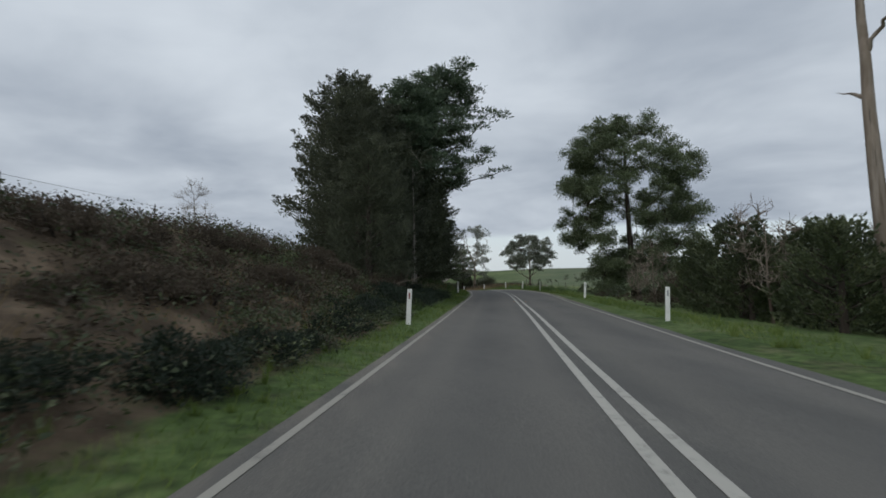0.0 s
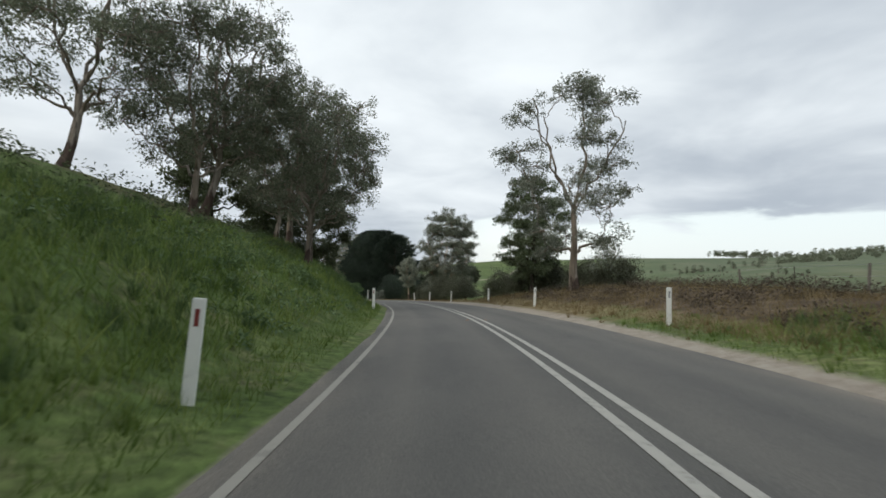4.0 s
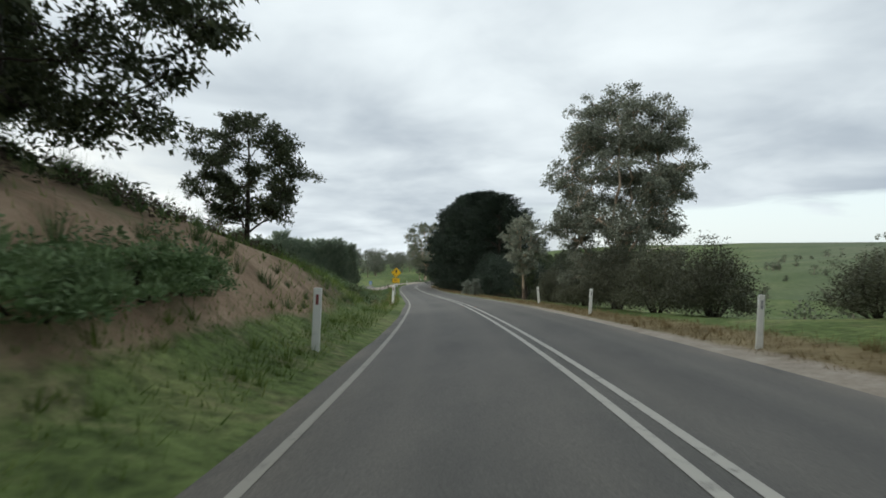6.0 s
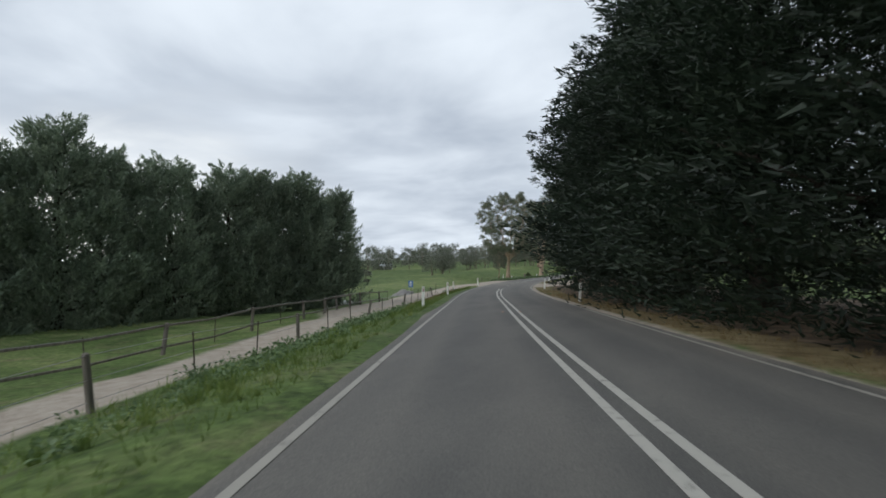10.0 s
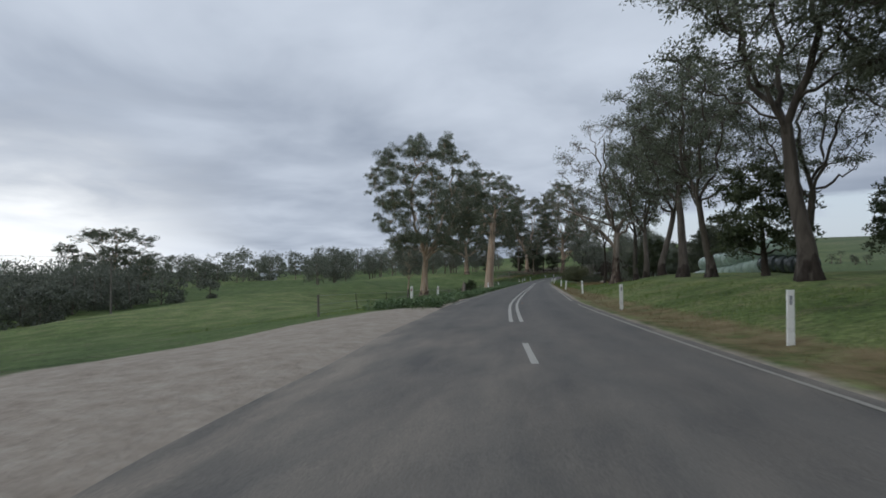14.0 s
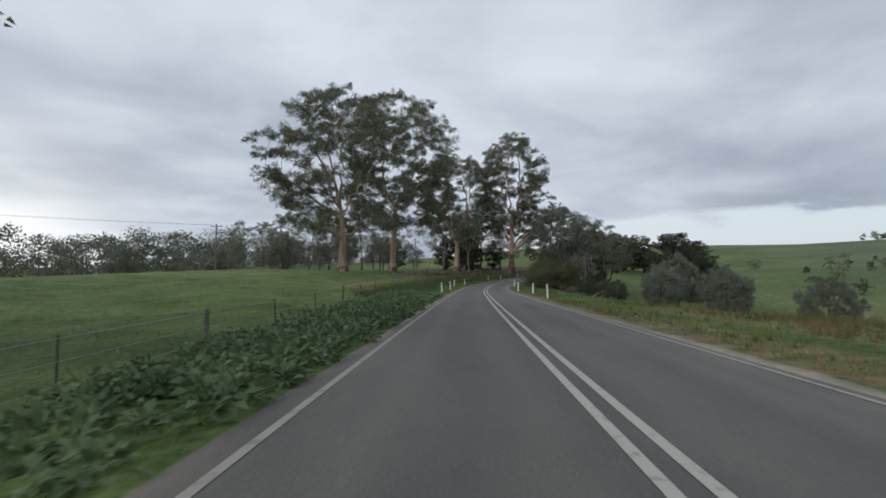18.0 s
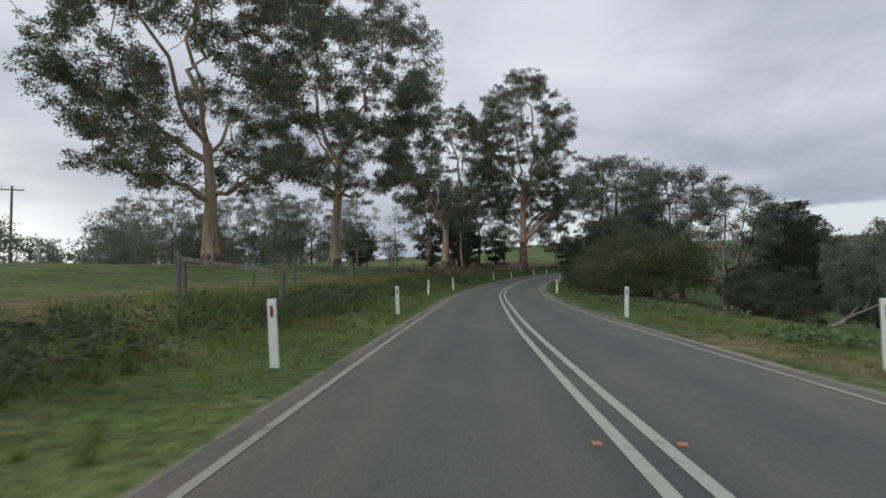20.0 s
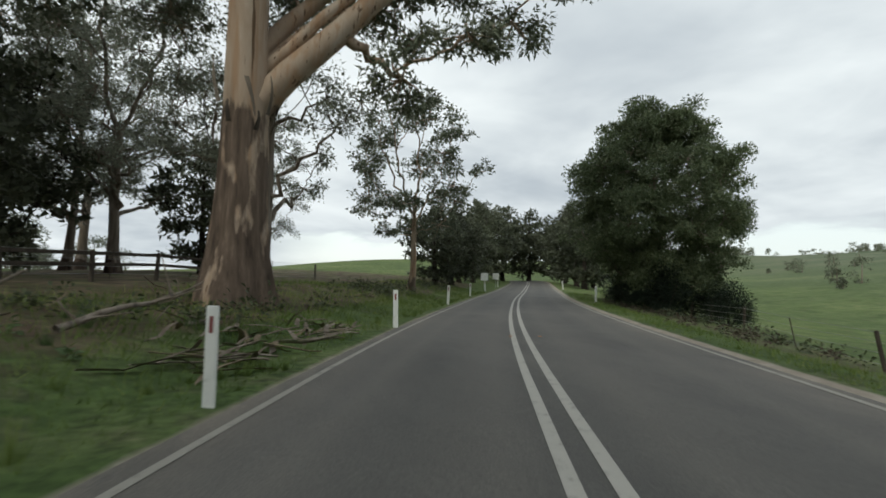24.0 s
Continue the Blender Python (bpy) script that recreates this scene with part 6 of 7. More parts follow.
# ---- road studs ----
def road_stud(s, lat):
    root = new("road_stud")
    bm = bmesh.new()
    box_bm(bm, (0.085, 0.08, 0.016), (0, 0, 0.008), bevel=0.004, top=(0.8, 0.6))
    part("body", bm, AMBER, root)
    x, y, z = (float(v) for v in (centre(s)[0] + np.array([centre(s)[1][1], -centre(s)[1][0], 0]) * lat))
    root.matrix_basis = pose(x, y, z + 0.006, 0, 0, heading(s))
    tagged(root, "small amber reflective stud on the asphalt", "road stud", "road studs")


for s in (31, 55, 79, 103, 127, 151.5, 175.5, 199.5, 223.5, 247.5, 306, 330, 354, 378, 409, 433.3, 457, 481, 505):
    for lat in (-0.33, 0.33):
        road_stud(s, lat)


# ---- silage bales ----
def bale(dark=False):
    """A round bale wrapped in film, lying on its side, with sagging, wrinkled ends."""
    root = new("silage_bale")
    rng = np.random.default_rng(3 + dark)
    n, m = 20, 7
    R, Ln = 0.68, 1.3
    V = []
    for j in range(m):
        u = j / (m - 1)
        x = (u - 0.5) * Ln
        r = R * (1 - 0.16 * abs(2 * u - 1) ** 5)
        for i in range(n):
            a = 2 * math.pi * i / n
            k = r * (1 + 0.015 * rng.normal())
            V.append((x, k * math.cos(a), max(R + k * math.sin(a), 0.05)))
    F = [[j * n + i, j * n + (i + 1) % n, (j + 1) * n + (i + 1) % n, (j + 1) * n + i] for j in range(m - 1) for i in range(n)]
    mat = WRAP_DARK if dark else WRAP_GREEN
    attach("film", mesh_np("film", np.array(V), np.array(F), mat, True), root)
    for x, s in ((-Ln / 2, -1), (Ln / 2, 1)):
        ring = [(x, R * 0.84 * math.cos(2 * math.pi * i / n), R + R * 0.84 * math.sin(2 * math.pi * i / n)) for i in range(n)]
        mid = [(x + 0.05 * s, R * 0.4 * math.cos(2 * math.pi * i / n), R + R * 0.4 * math.sin(2 * math.pi * i / n)) for i in range(n)]
        P = np.array(ring + mid + [(x + 0.02 * s, 0, R)])
        Q = [[i, (i + 1) % n, n + (i + 1) % n] for i in range(n)] + [[i, n + (i + 1) % n, n + i] for i in range(n)] + [[n + i, n + (i + 1) % n, 2 * n] for i in range(n)]
        attach("end_cap", mesh_np("end_cap", P, np.array(Q), mat, True), root)
    return root


green, dark = bale(), bale(True)
_first = {}


def put_bale(proto, s, lat, up, turn, label):
    x, y, z = spot(s, lat)
    m = pose(x, y, z - 0.04 + up, 0, 0, turn)
    if proto not in _first:
        _first[proto] = True
        proto.matrix_basis = m
        ob = proto
    else:
        ob = copy_thing(proto, m)
    tagged(ob, label, "silage bale", "stack of silage bales")


for k in range(18):
    s = 315.6 + k * 1.42
    near = s < 322
    put_bale(dark if near else green, s, 18.3 - (s - 315) * 0.01, 0, heading(s) + 84, "dark film-wrapped round silage bale in a stack" if near else "pale green film-wrapped round silage bale in a stack")
    if s < 336:
        put_bale(green, s + 0.6, 18.3 - (s - 315) * 0.01, 1.24, heading(s) + 84, "pale green film-wrapped round silage bale on a stack")
white = bale(False)
for c in white.children:
    c.data.materials.clear()
    c.data.materials.append(WRAP_WHITE)
for s, lat, p, what in ((289.6, 15.6, white, "white"), (290.6, 16.4, white, "white"), (291.4, 14.6, dark, "dark")):
    put_bale(p, s, lat, 0, 30 + s * 9, what + " film-wrapped bale lying beside the cattle yard")


# ---- logs, rocks, fallen wood ----
def log_thing(seed, length, r):
    root = new("cut_log")
    rng = np.random.default_rng(seed)
    pts = np.array([[length * (k / 6 - 0.5), 0.05 * rng.normal(), r * 0.9 + 0.03 * rng.normal(), r * (1 - 0.05 * k / 6 + 0.04 * rng.normal())] for k in range(7)])
    v, f = tubes([pts], 11)
    attach("bark", mesh_np("bark", v, f, LOGWOOD, True), root)
    for e in (0, 6):
        c = v[e * 11:(e + 1) * 11]
        attach("sawn_end", mesh_np("sawn_end", np.vstack([c, c.mean(0)]), [[i, (i + 1) % 11, 11] for i in range(11)], LOGWOOD), root, "sawn pale end")
    return root


for k, (s, lat, ln, r, tw, up) in enumerate(((208.6, -18.9, 4.2, 0.42, 68, 0), (212.0, -17.8, 1.5, 0.40, 70, 0), (205.4, -18.9, 1.2, 0.42, 20, 0), (204.2, -19.6, 1.6, 0.30, 80, 0), (203.0, -20.2, 0.9, 0.34, 40, 0))):
    ob = log_thing(k, ln, r)
    x, y, z = spot(s, lat)
    ob.matrix_basis = pose(x, y, z + up - 0.05, 0, 2, heading(s) + tw)
    tagged(ob, "thick pale cut log lying in the paddock", "log", "pile of logs")


def rock(seed, size):
    root = new("rock")
    rng = np.random.default_rng(seed)
    bm = bmesh.new()
    bmesh.ops.create_icosphere(bm, subdivisions=2, radius=1)
    ax = rng.normal(size=(7, 3))
    ax /= np.linalg.norm(ax, axis=1)[:, None]
    cut = rng.uniform(0.55, 0.9, 7)
    for v in bm.verts:
        p = np.array(v.co)
        for a, c in zip(ax, cut):
            d = p @ a
            if d > c:
                p = p - a * (d - c) * 0.9
        p = p * (1 + 0.04 * rng.normal()) * np.array(size)
        v.co = Vector(p)
    part("stone", bm, ROCK, root)
    return root


for k, (s, lat, a, b, h) in enumerate(((379, 19.5, 1.3, 0.9, 0.7), (381, 20.4, 1.6, 1.0, 0.8), (383.5, 21, 1.2, 1.0, 0.7), (377, 18.5, 0.9, 0.7, 0.5), (386, 21.6, 1.3, 0.8, 0.7), (375, 16.8, 0.8, 0.6, 0.5), (357, 10.2, 0.8, 0.5, 0.35), (359.5, 10.8, 0.6, 0.5, 0.35), (372.5, 15.6, 0.7, 0.6, 0.4), (388.5, 22.5, 1.0, 0.8, 0.6))):
    ob = rock(40 + k, (a * 0.75, b * 0.7, h * 0.95))
    x, y, z = spot(s, lat)
    ob.matrix_basis = pose(x, y, z + h * 0.35, 0, 0, k * 50)
    tagged(ob, "weathered tan field rock in rough grass", "rock", "rocks beyond the verge")


def heap(name, s, lat, length, wide, high, turn, mat, label, category, seed):
    """Long uneven mound of loose earth or gravel, its skirt sunk into the ground."""
    rng = np.random.default_rng(seed)
    n, m = 44, 16
    u, v = np.meshgrid(np.linspace(-1, 1, n), np.linspace(-1, 1, m), indexing="ij")
    x, y = u * length / 2, v * wide / 2 * (1 + 0.22 * np.sin(u * 5 + seed))
    z = high * np.clip(1 - np.abs(u) ** 2.6, 0, 1) * np.clip(1 - np.abs(v) ** 1.7, 0, 1)
    z = z * (0.78 + 0.3 * np.sin(u * 9 + 1.7 * v + seed) * np.cos(v * 4 - seed)) + rng.normal(size=z.shape) * 0.035 * np.clip(z / high + 0.2, 0, 1)
    gx, gy, gz = spot(s, lat)
    a = math.radians(heading(s) + turn)
    base = spot(np.full(x.shape, s) + x * math.cos(math.radians(turn)), np.full(x.shape, lat) - x * math.sin(math.radians(turn)))
    V = np.stack([x, y, z + np.clip(base[..., 2] - gz, -0.6, 0.6) - 0.06], -1).reshape(-1, 3)
    i, j = np.meshgrid(np.arange(n - 1), np.arange(m - 1), indexing="ij")
    q = i * m + j
    ob = new(name, mesh_np(name, V, np.stack([q, q + m, q + m + 1, q + 1], -1).reshape(-1, 4), mat, True))
    ob.matrix_basis = Matrix.Translation((gx, gy, gz)) @ Matrix.Rotation(a + math.pi / 2, 4, "Z")
    tagged(ob, label, category)


def loose(name, stops):
    def build(nt, b, N, L):
        c, f = noise_ramp(N, L, 2.4, stops, detail=12, rough=0.75)
        L(c, b.inputs["Base Color"])
        b.inputs["Roughness"].default_value = 0.95
        bump(N, L, b, f, 0.9, 0.08)
    return material(name, build)


RED_EARTH = loose("red_brown_earth", ((0.3, (0.07, 0.045, 0.032)), (0.5, (0.15, 0.10, 0.072)), (0.7, (0.28, 0.205, 0.155))))
GREY_STONE = loose("grey_road_gravel", ((0.3, (0.10, 0.095, 0.09)), (0.5, (0.19, 0.18, 0.17)), (0.7, (0.30, 0.285, 0.27))))
heap("earth_bank", 279.5, 11.0, 13.0, 3.2, 0.62, -12, RED_EARTH, "low scraped bank of red-brown earth at the yard's edge", "earth bank", 3)
heap("earth_bank", 270.5, 13.6, 9.0, 2.4, 0.5, -30, RED_EARTH, "low scraped bank of red-brown earth at the yard's edge", "earth bank", 5)
heap("gravel_heap", 275.0, -14.6, 8.0, 3.2, 0.85, 10, GREY_STONE, "long low heap of grey road gravel beside the track", "gravel heap", 7)


def fallen_branch(seed, s, lat, length, mat, label):
    root = new("fallen_branch")
    rng = np.random.default_rng(seed)
    a = bough(rng, (0, 0, 0.08), (1, 0.1, 0.06), length, 0.05 + length * 0.008, 0.015, n=7, lift=0.0, wob=0.16)
    v, f = tubes([a], 6)
    attach("limb", mesh_np("limb", v, f, mat, True), root)
    for j in range(5):
        q = a[int(rng.integers(1, 7))]
        t = bough(rng, q[:3], rng.normal(size=3) * np.array([1, 1, 0.4]) + np.array([0, 0, 0.35]), length * rng.uniform(0.2, 0.4), 0.025, 0.008, n=4, lift=0.0, wob=0.2)
        v, f = tubes([t], 5)
        attach("twig", mesh_np("twig", v, f, mat, True), root)
    x, y, z = spot(s, lat)
    root.matrix_basis = pose(x, y, z, 0, 0, rng.uniform(0, 360))
    tagged(root, label, "fallen branch")


for k, (s, lat, ln) in enumerate(((496.5, -6.6, 2.2), (500, -7.2, 2.6), (503, -6.4, 1.8), (493, -7.4, 2.0), (505, -8.2, 3.0), (24.5, -6.6, 1.6), (29, -6.4, 1.8), (37, -6.2, 1.8), (516, -6.4, 1.8), (490.5, 7.2, 2.0), (498, 7.6, 2.4))):
    fallen_branch(60 + k, s, lat, ln, BARK_TAN, "dry fallen gum branch in roadside litter")
for k, (s, lat, ln) in enumerate(((427, 12.5, 3.2), (429, 13.5, 2.6))):
    fallen_branch(80 + k, s, lat, ln, BARK_DEAD, "bleached white fallen branch in scrub")


# ---- a tree stump, a farmhouse, power poles ----
def stump(s, lat):
    root = new("tree_stump")
    v, f = tubes([np.array([[0, 0, -0.2, 0.3], [0, 0, 0.15, 0.24], [0.03, 0, 0.9, 0.2], [0.05, 0.02, 1.35, 0.15]])], 10)
    attach("trunk", mesh_np("trunk", v, f, BARK_TAN, True), root)
    v, f = tubes([np.array([[0.05, 0.02, 1.3, 0.12], [0.0, 0.05, 1.6, 0.03]])], 7)
    attach("splinter", mesh_np("splinter", v, f, BARK_TAN, True), root)
    x, y, z = spot(s, lat)
    root.matrix_basis = pose(x, y, z)
    tagged(root, "broken grey tree stump by the paddock fence", "tree stump")


stump(332.5, -6.3)


def strainer_post(s, lat, h):
    root = new("strainer_post")
    bm = bmesh.new()
    box_bm(bm, (0.24, 0.22, h + 0.4), (0, 0, (h - 0.4) / 2), bevel=0.05, top=(0.85, 0.9))
    part("post", bm, WOOD_GREY, root)
    x, y, z = spot(s, lat)
    root.matrix_basis = pose(x, y, z, 3, -2, heading(s) + 20)
    tagged(root, "stout weathered grey strainer post in the bank fence", "fence post")


strainer_post(437, -9.2, 1.7)
strainer_post(461, -13.4, 1.5)
HOUSE_WALL = paint("house_wall", (0.62, 0.62, 0.60), (0.5, 0.5, 0.48), 0.7, 1.0)
HOUSE_ROOF = paint("house_roof", (0.40, 0.42, 0.44), (0.3, 0.31, 0.33), 0.5, 1.0)
WINDOW_DARK = paint("window_glass", (0.04, 0.05, 0.06), (0.03, 0.03, 0.04), 0.15)


def farmhouse(x, y, z, w, d, h, turn):
    root = new("farmhouse")
    bm = bmesh.new()
    box_bm(bm, (w, d, h), (0, 0, h / 2))
    part("wall", bm, HOUSE_WALL, root)
    bm = bmesh.new()
    e = 0.5
    a = [bm.verts.new(p) for p in ((-w / 2 - e, -d / 2 - e, h), (w / 2 + e, -d / 2 - e, h), (w / 2 + e, d / 2 + e, h), (-w / 2 - e, d / 2 + e, h), (-w / 2, 0, h + 1.8), (w / 2, 0, h + 1.8))]
    for f in ((0, 1, 5, 4), (2, 3, 4, 5), (1, 2, 5), (3, 0, 4), (3, 2, 1, 0)):
        bm.faces.new([a[i] for i in f])
    part("roof", bm, HOUSE_ROOF, root)
    for k in range(3):
        bm = bmesh.new()
        box_bm(bm, (1.5, 0.1, 1.3), (-w / 3 + k * w / 3, -d / 2 - 0.04, 1.6), bevel=0.02)
        part("window", bm, WINDOW_DARK, root)
    root.matrix_basis = pose(x, y, z, 0, 0, turn)
    tagged(root, "small pale farmhouse with a grey roof among trees", "house")


for s, lat, w in ((560, -205, 9), (410, -150, 6)):
    x, y, z = spot(s, lat)
    farmhouse(x, y, z - 0.2, w, 6, 2.8, 20)


def power_pole(s, lat, turn):
    root = new("power_pole")
    v, f = tubes([np.array([[0, 0, -0.5, 0.16], [0, 0, 9.5, 0.11]])], 8)
    attach("pole", mesh_np("pole", v, f, WOOD_GREY, True), root)
    bm = bmesh.new()
    box_bm(bm, (2.2, 0.1, 0.12), (0, 0.1, 9.1), bevel=0.01)
    part("crossarm", bm, WOOD_GREY, root)
    for dx in (-0.95, 0.95):
        v, f = tubes([np.array([[dx, 0.1, 9.15, 0.04], [dx, 0.1, 9.3, 0.05], [dx, 0.1, 9.36, 0.02]])], 8)
        attach("insulator", mesh_np("insulator", v, f, POST_WHITE, True), root)
    p = spot(s, lat)
    root.matrix_basis = pose(*p, 0, 0, turn)
    tagged(root, "grey timber power pole with a crossarm", "power pole", "power poles")
    return Vector(p)


a, b, c = power_pole(452, -52, 20), power_pole(352, -66, 10), power_pole(250, -88, 10)
for side in (-0.95, 0.95):
    root = new("power_line")
    pts = []
    for p, q in ((a, b), (b, c)):
        for k in range(13):
            u = k / 12
            m = p.lerp(q, u)
            pts.append([m.x + side, m.y, m.z + 9.34 - 3.0 * u * (1 - u), 0.012])
    v, f = tubes([np.array(pts)], 4)
    attach("wire", mesh_np("wire", v, f, WIRE), root)
    tagged(root, "thin sagging power line between timber poles", "power line")


# ---- shed bark under the massive gum ----
def bark_strip(seed, length):
    """A curled, tapering strip of fallen bark."""
    rng = np.random.default_rng(seed)
    n = 7
    u = np.linspace(0, 1, n)
    bend = rng.normal() * 0.25
    w = 0.045 * np.sin(np.pi * (0.15 + 0.8 * u)) + 0.01
    mid = np.column_stack([length * (u - 0.5), bend * (u - 0.5) ** 2 * length, 0.03 + 0.10 * rng.uniform() * np.abs(np.sin(u * 4 + seed))])
    V = np.concatenate([mid + np.column_stack([0 * u, w, 0.02 + 0 * u]), mid, mid + np.column_stack([0 * u, -w, 0.02 + 0 * u])])
    F = [[k * n + i, k * n + i + 1, (k + 1) * n + i + 1, (k + 1) * n + i] for k in range(2) for i in range(n - 1)]
    root = new("bark_strip")
    attach("strip", mesh_np("strip", V, np.array(F), BARK_TAN if seed % 3 else LOGWOOD, True), root)
    return root


_strips = [bark_strip(k, 0.5 + 0.22 * k) for k in range(6)]
_r = np.random.default_rng(61)
for k in range(90):
    near = k < 60
    s, lat = (_r.uniform(499, 506), -4.2 - abs(_r.normal()) * 0.8 - 0.1 * k / 60) if near else (_r.uniform(480, 530), _r.uniform(-13, -4.6))
    x, y, z = spot(s, lat)
    m = pose(x, y, z + _r.uniform(0, 0.06), _r.normal() * 10, _r.normal() * 14, _r.uniform(0, 360))
    if k < 6:
        ob = _strips[k]
        ob.matrix_basis = m
    else:
        ob = copy_thing(_strips[k % 6], m)
    tagged(ob, "dry curled strip of shed bark on the verge", "bark", "fallen bark strips")


def hanging_bark():
    """Ragged strips of loose bark round the collar of the massive gum."""
    rng = np.random.default_rng(9)
    x0, y0, z0 = spot(506.8, -8.0)
    for k in range(16):
        a = k * 0.41 + rng.normal() * 0.1
        r = 0.84 + 0.05 * rng.uniform()
        n = 6
        u = np.linspace(0, 1, n)
        ln = rng.uniform(0.5, 1.5)
        out = r + 0.12 * u + 0.10 * np.sin(u * 3)
        tw = a + 0.10 * u * rng.normal()
        up = z0 + rng.uniform(5.0, 6.4) + (u - 0.4) * ln * (1 if k % 3 else -1)
        w = (0.07 * (1 - 0.8 * u) + 0.01)
        V = np.concatenate([np.column_stack([x0 + out * np.cos(tw + q * w), y0 + out * np.sin(tw + q * w), up]) for q in (-1, 1)])
        F = [[i, i + 1, n + i + 1, n + i] for i in range(n - 1)]
        root = new("loose_bark")
        attach("strip", mesh_np("strip", V, np.array(F), WOOD_DARK if k % 2 else BARK_TAN, True), root)
        tagged(root, "ragged loose bark strip hanging on a gum trunk", "bark", "loose bark on the massive gum")


hanging_bark()


# ---- grass, weeds and scrub ----
def blades(name, label, mat, zones, seed, along=(0, 0, 1.0), spread=0.45):
    """Grass blades over zones of (s from, s to, lat from, lat to, number per square metre, height, half width)."""
    rng = np.random.default_rng(seed)
    sets = []
    for a, b, l0, l1, per, h, w in zones:
        n = int((b - a) * abs(l1 - l0) * per)
        s, lat = rng.uniform(a, b, n), rng.uniform(l0, l1, n)
        p = spot(s, lat)
        keep = wave(p[:, 0], p[:, 1], 1.3, 4.0) + rng.uniform(-0.9, 0.9, n) > -0.6
        p = p[keep]
        n = len(p)
        hh = h * rng.uniform(0.5, 1.3, n) * (1 + 0.35 * wave(p[:, 0], p[:, 1], 2.1, 8.0))
        d = np.array(along) + rng.normal(size=(n, 3)) * spread * np.array([1, 1, 0.2])
        p[:, 2] -= 0.03
        sets.append(leaves(rng, p, d, hh, np.full(n, w), 0.35))
    ob = tagged(new(name), label, "grass", kind="stuff")
    attach("blades", mesh_np("blades", *join(sets), mat), ob)


def weeds(name, label, mat, zones, seed, category="weeds"):
    """Leafy clumps over zones of (s from, s to, lat from, lat to, clumps per square metre, height, leaf length, leaves)."""
    rng = np.random.default_rng(seed)
    sets = []
    for a, b, l0, l1, per, h, size, count in zones:
        n = int((b - a) * abs(l1 - l0) * per)
        s, lat = rng.uniform(a, b, n), rng.uniform(l0, l1, n)
        p = spot(s, lat)
        keep = wave(p[:, 0], p[:, 1], 2.3, 1.0) + rng.uniform(-0.8, 0.8, n) > -0.2
        p = p[keep]
        hh = h * rng.uniform(0.45, 1.25, len(p)) * (1 + 0.4 * wave(p[:, 0], p[:, 1], 4.0, 6.0))
        p[:, 2] += hh * 0.4
        d = rng.normal(size=(len(p) * count, 3))
        d /= np.linalg.norm(d, axis=1)[:, None]
        k = rng.uniform(0, 1, len(d)) ** 0.5
        R = np.repeat(hh, count) * k
        at = np.repeat(p, count, 0) + d * R[:, None] * np.array([0.75, 0.75, 0.5])
        sets.append(broad_leaves(rng, at, d * np.array([1, 1, 0.45]) + np.array([0, 0, 0.18]) + rng.normal(size=d.shape) * 0.3, np.full(len(at), size * 1.15), np.full(len(at), size * 0.30)))
    ob = tagged(new(name), label, category, kind="stuff")
    attach("leaves", mesh_np("leaves", *join(sets), mat), ob)


blades("verge_grass", "short green grass along the road's edge", BLADES, (
    (-20, 40, -4.3, -3.4, 165, 0.15, 0.009), (40, 185, -5.4, -3.65, 165, 0.16, 0.009), (185, 272, -5.0, -3.65, 154, 0.15, 0.009), (300, 545, -4.6, -3.7, 121, 0.15, 0.009),
    (400, 545, -6.2, -4.5, 99, 0.22, 0.009), (5, 100, 3.8, 5.6, 121, 0.18, 0.009), (285, 345, 5.2, 9.0, 99, 0.13, 0.009), (345, 545, 3.9, 6.0, 99, 0.17, 0.009)), 31)
blades("bank_grass", "longer green grass on the banks", BLADES, (
    (80, 127.5, -10, -4.8, 120, 0.36, 0.014), (127.5, 142, -10, -4.8, 15, 0.26, 0.011), (142, 150, -10, -5.0, 88, 0.30, 0.011), (150, 200, -12, -5.0, 48, 0.32, 0.011), (200, 238, -8, -4.8, 62, 0.26, 0.01), (238, 262, -6.4, -4.7, 14, 0.22, 0.01), (60, 96, 4.6, 10, 62, 0.30, 0.011),
    (400, 470, -11, -5.5, 66, 0.34, 0.011), (470, 545, -11, -5.5, 57, 0.28, 0.011), (300, 400, -16, -6.5, 26, 0.13, 0.011), (360, 425, 5.5, 11, 48, 0.22, 0.01)), 32)
blades("dry_grass", "straw-coloured dry grass beside the road", BLADES_DRY, (
    (92, 132, 4.4, 12, 99, 0.28, 0.009), (132, 200, 3.8, 5.6, 132, 0.16, 0.008), (198, 250, 3.7, 5.2, 121, 0.13, 0.008), (250, 264, 3.7, 6.0, 110, 0.10, 0.008), (286, 345, 3.9, 5.4, 99, 0.12, 0.008), (345, 420, 3.8, 5.2, 77, 0.15, 0.008),
    (340, 385, 7.5, 13, 57, 0.36, 0.009), (405, 470, -10, -6.0, 20, 0.40, 0.009), (20, 80, -6.5, -5.0, 31, 0.35, 0.009), (-15, 32, -8, -5.0, 22, 0.4, 0.009), (230, 240, -7.5, -5.0, 35, 0.22, 0.008), (240, 266, -6.6, -4.5, 100, 0.20, 0.008)), 33)
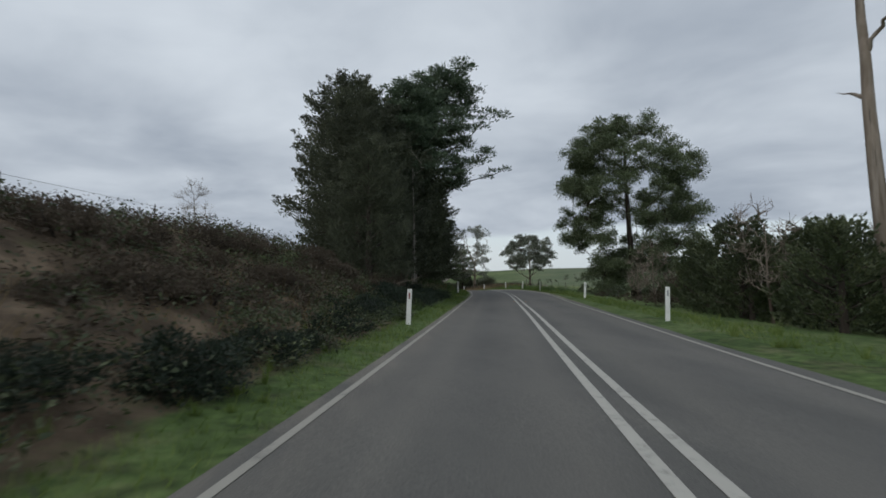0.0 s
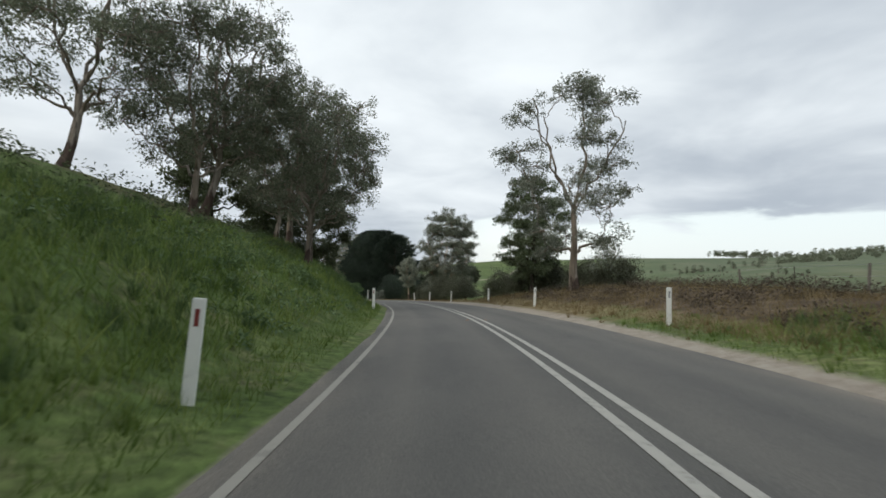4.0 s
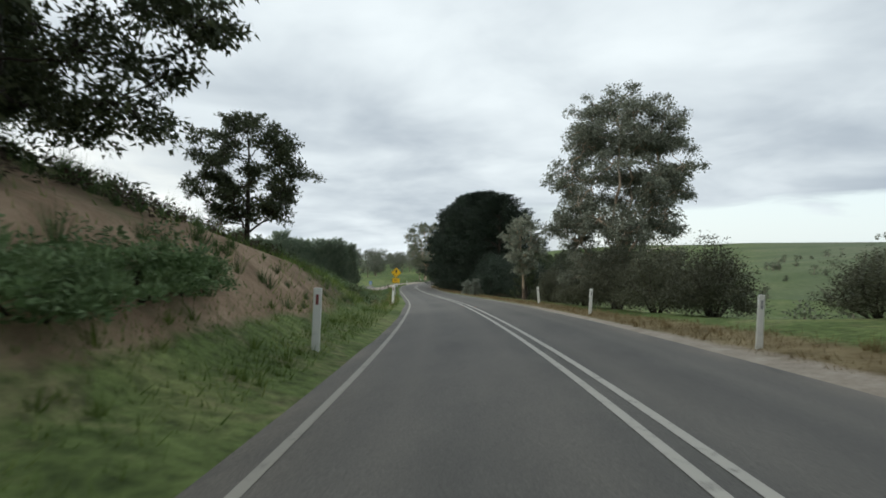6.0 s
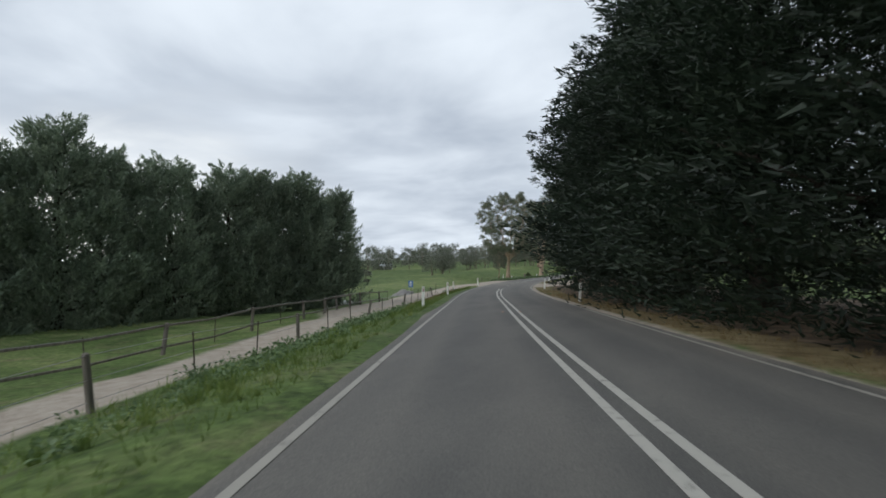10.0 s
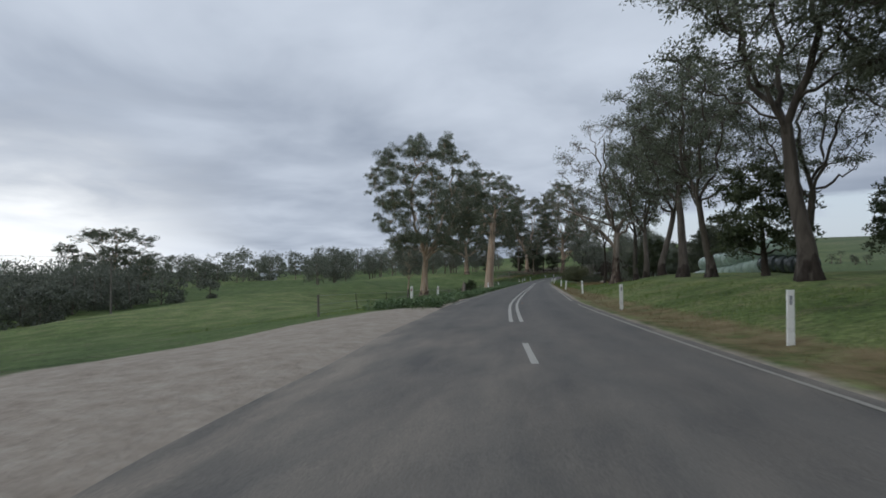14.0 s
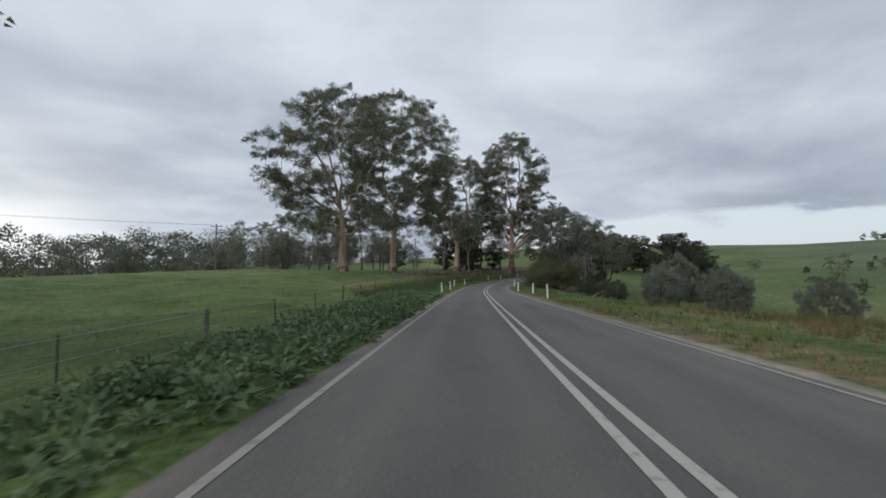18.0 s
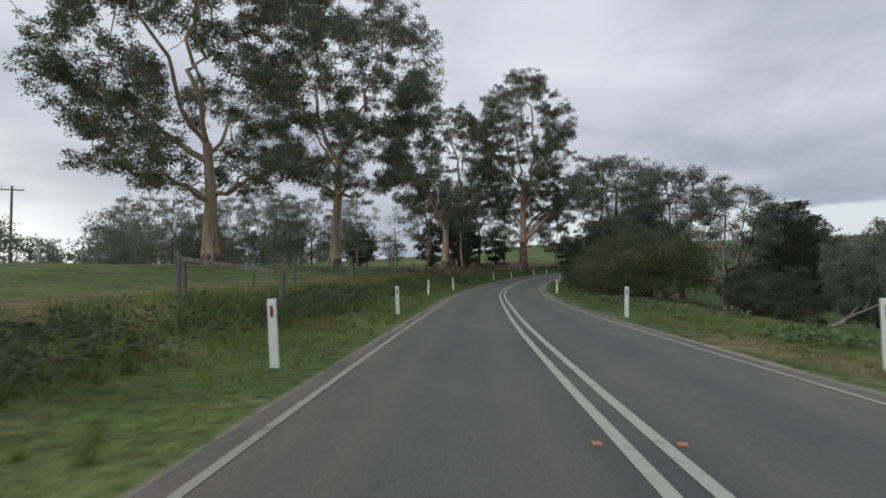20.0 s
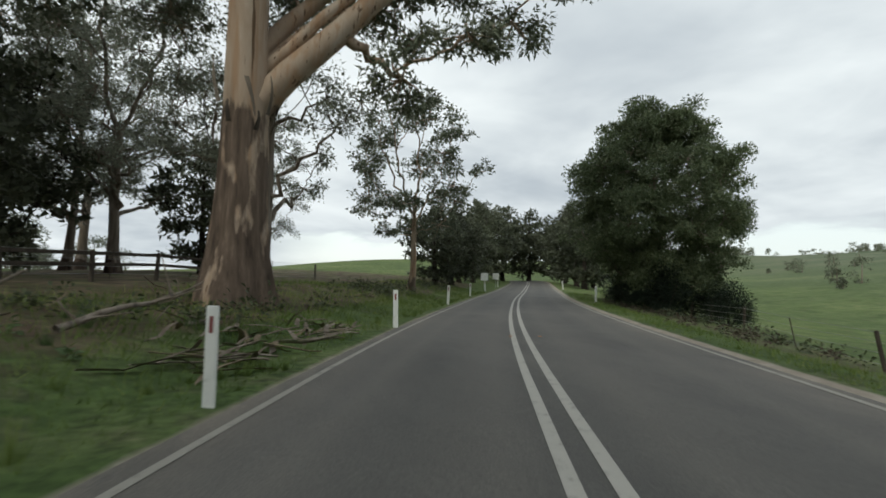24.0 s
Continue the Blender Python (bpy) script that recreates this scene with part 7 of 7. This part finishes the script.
weeds("leafy_weeds", "dark green broad-leaved weeds along the verge", LEAF_WEED, (
    (302, 402, -7.0, -3.55, 11.0, 0.44, 0.15, 34), (148, 192, -12, -4.7, 5.0, 0.40, 0.085, 36), (92, 126, -9.5, -4.5, 2.8, 0.34, 0.10, 30), (126, 133.2, -6.3, -5.2, 13.0, 0.34, 0.085, 34), (196, 240, -7.6, -5.0, 4.5, 0.34, 0.10, 26),
    (425, 500, -9, -5.2, 2.2, 0.34, 0.11, 28), (405, 440, 5.2, 9, 1.1, 0.34, 0.15, 26), (60, 92, 5.0, 10, 1.2, 0.38, 0.13, 24), (252, 262, -5.6, -4.6, 1.2, 0.3, 0.12, 24), (360, 400, 6.5, 11, 0.5, 0.3, 0.13, 22)), 34)
weeds("dark_scrub", "dark rank undergrowth on the bank", LEAF_SHRUB, (
    (395, 448, -8.6, -5.8, 3.6, 0.5, 0.11, 34), (495, 545, -9.5, -6.0, 1.0, 0.6, 0.14, 30), (85, 130, -14, -8.5, 0.7, 0.7, 0.14, 30), (128, 150, -11, -6.5, 0.5, 0.5, 0.13, 28), (22, 80, -8.0, -5.8, 0.8, 0.6, 0.13, 26), (480, 530, 6, 10, 0.9, 0.5, 0.13, 26), (-15, 18, -8.6, -4.2, 10.0, 0.5, 0.075, 34), (18, 38, -8.6, -4.5, 6.0, 0.55, 0.085, 32), (-15, 34, -16, -8.0, 1.6, 0.75, 0.11, 30), (456, 486, 5.4, 7.5, 2.0, 0.4, 0.11, 28), (124, 146, -12.5, -8.6, 1.6, 0.42, 0.10, 28), (125, 140, -8.8, -6.8, 0.9, 0.36, 0.09, 28), (148, 190, -11.5, -4.8, 2.0, 0.42, 0.10, 26)), 35)
weeds("brown_bracken", "brown dying bracken and scrub over the bank", SCRUB, (
    (-15, 16, -17, -5.6, 8.0, 0.60, 0.085, 38), (16, 34, -17, -6.0, 3.4, 0.60, 0.10, 34), (28, 44, 6.0, 14, 0.8, 0.7, 0.16, 30), (93, 131, 5.6, 14, 3.4, 0.48, 0.085, 30), (155, 200, 5.8, 9, 0.6, 0.4, 0.12, 24), (455, 500, -15, -9, 0.7, 0.5, 0.14, 24), (500, 545, 5.5, 9, 0.8, 0.4, 0.12, 24), (148, 188, -12, -5.2, 1.0, 0.40, 0.09, 26), (125, 146, -11, -6.6, 2.2, 0.34, 0.085, 28)), 36, "bracken")


def tussocks(name, label, mat, zones, seed):
    """Arching tufts of long grass over zones of (s from, s to, lat from, lat to, tufts per square metre, height, half width, blades)."""
    rng = np.random.default_rng(seed)
    sets = []
    for a, b, l0, l1, per, h, w, count in zones:
        n = int((b - a) * abs(l1 - l0) * per)
        s, lat = rng.uniform(a, b, n), rng.uniform(l0, l1, n)
        p = spot(s, lat)
        keep = wave(p[:, 0], p[:, 1], 1.9, 3.0) + rng.uniform(-0.7, 0.7, n) > -0.15
        p = p[keep]
        hh = h * rng.uniform(0.45, 1.3, len(p)) * (1 + 0.4 * wave(p[:, 0], p[:, 1], 3.1, 7.0))
        az = rng.uniform(0, 6.283, len(p) * count)
        k = rng.uniform(0.05, 1, len(az))
        R = np.repeat(hh, count)
        out = np.column_stack([np.cos(az), np.sin(az), 0 * az])
        at = np.repeat(p, count, 0) + out * (0.22 * R * k)[:, None]
        at[:, 2] -= 0.03
        sets.append(leaves(rng, at, out * (0.75 * k)[:, None] + np.array([0, 0, 1.0]), R * (1.05 - 0.35 * k), np.full(len(at), w), 0.3))
    ob = tagged(new(name), label, "grass", kind="stuff")
    attach("blades", mesh_np("blades", *join(sets), mat), ob)


tussocks("rank_tussocks", "dark rank tussock grass on the roadside bank", BLADES_RANK, (
    (395, 472, -9.0, -5.4, 3.2, 0.55, 0.007, 51), (80, 126, -11, -5.0, 3.4, 0.46, 0.007, 44), (124, 146, -11, -5.0, 2.6, 0.40, 0.007, 44), (146, 200, -11, -5.2, 1.2, 0.42, 0.007, 40),
    (472, 505, -9.5, -5.0, 1.2, 0.40, 0.007, 40), (14, 80, -8.0, -4.4, 2.6, 0.42, 0.007, 40), (60, 96, 4.8, 11, 1.2, 0.45, 0.007, 40), (425, 490, 4.2, 6.6, 1.4, 0.28, 0.007, 37)), 37)
tussocks("green_tussocks", "bright green grass tufts along the road's edge", BLADES, (
    (-15, 185, -5.2, -3.7, 2.2, 0.24, 0.007, 37), (185, 238, -5.6, -3.7, 2.0, 0.24, 0.007, 37), (238, 262, -4.9, -3.6, 2.6, 0.22, 0.007, 37), (405, 545, -5.6, -3.6, 2.2, 0.24, 0.007, 37), (5, 100, 3.7, 5.6, 1.8, 0.24, 0.007, 37),
    (340, 425, 4.2, 7.5, 1.2, 0.22, 0.007, 34), (490, 545, 3.8, 6.0, 1.2, 0.22, 0.007, 34), (300, 345, 5.2, 9.0, 0.8, 0.16, 0.007, 30)), 38)
tussocks("straw_tussocks", "straw-coloured dead grass tufts on the verge", BLADES_DRY, (
    (395, 470, -6.2, -4.6, 0.8, 0.38, 0.007, 34), (148, 194, -8.5, -3.7, 1.3, 0.34, 0.007, 34), (95, 250, 3.7, 5.4, 1.3, 0.24, 0.007, 34), (350, 400, 6.5, 13, 0.7, 0.42, 0.007, 37), (436, 475, -12, -8, 1.2, 0.45, 0.007, 37)), 39)
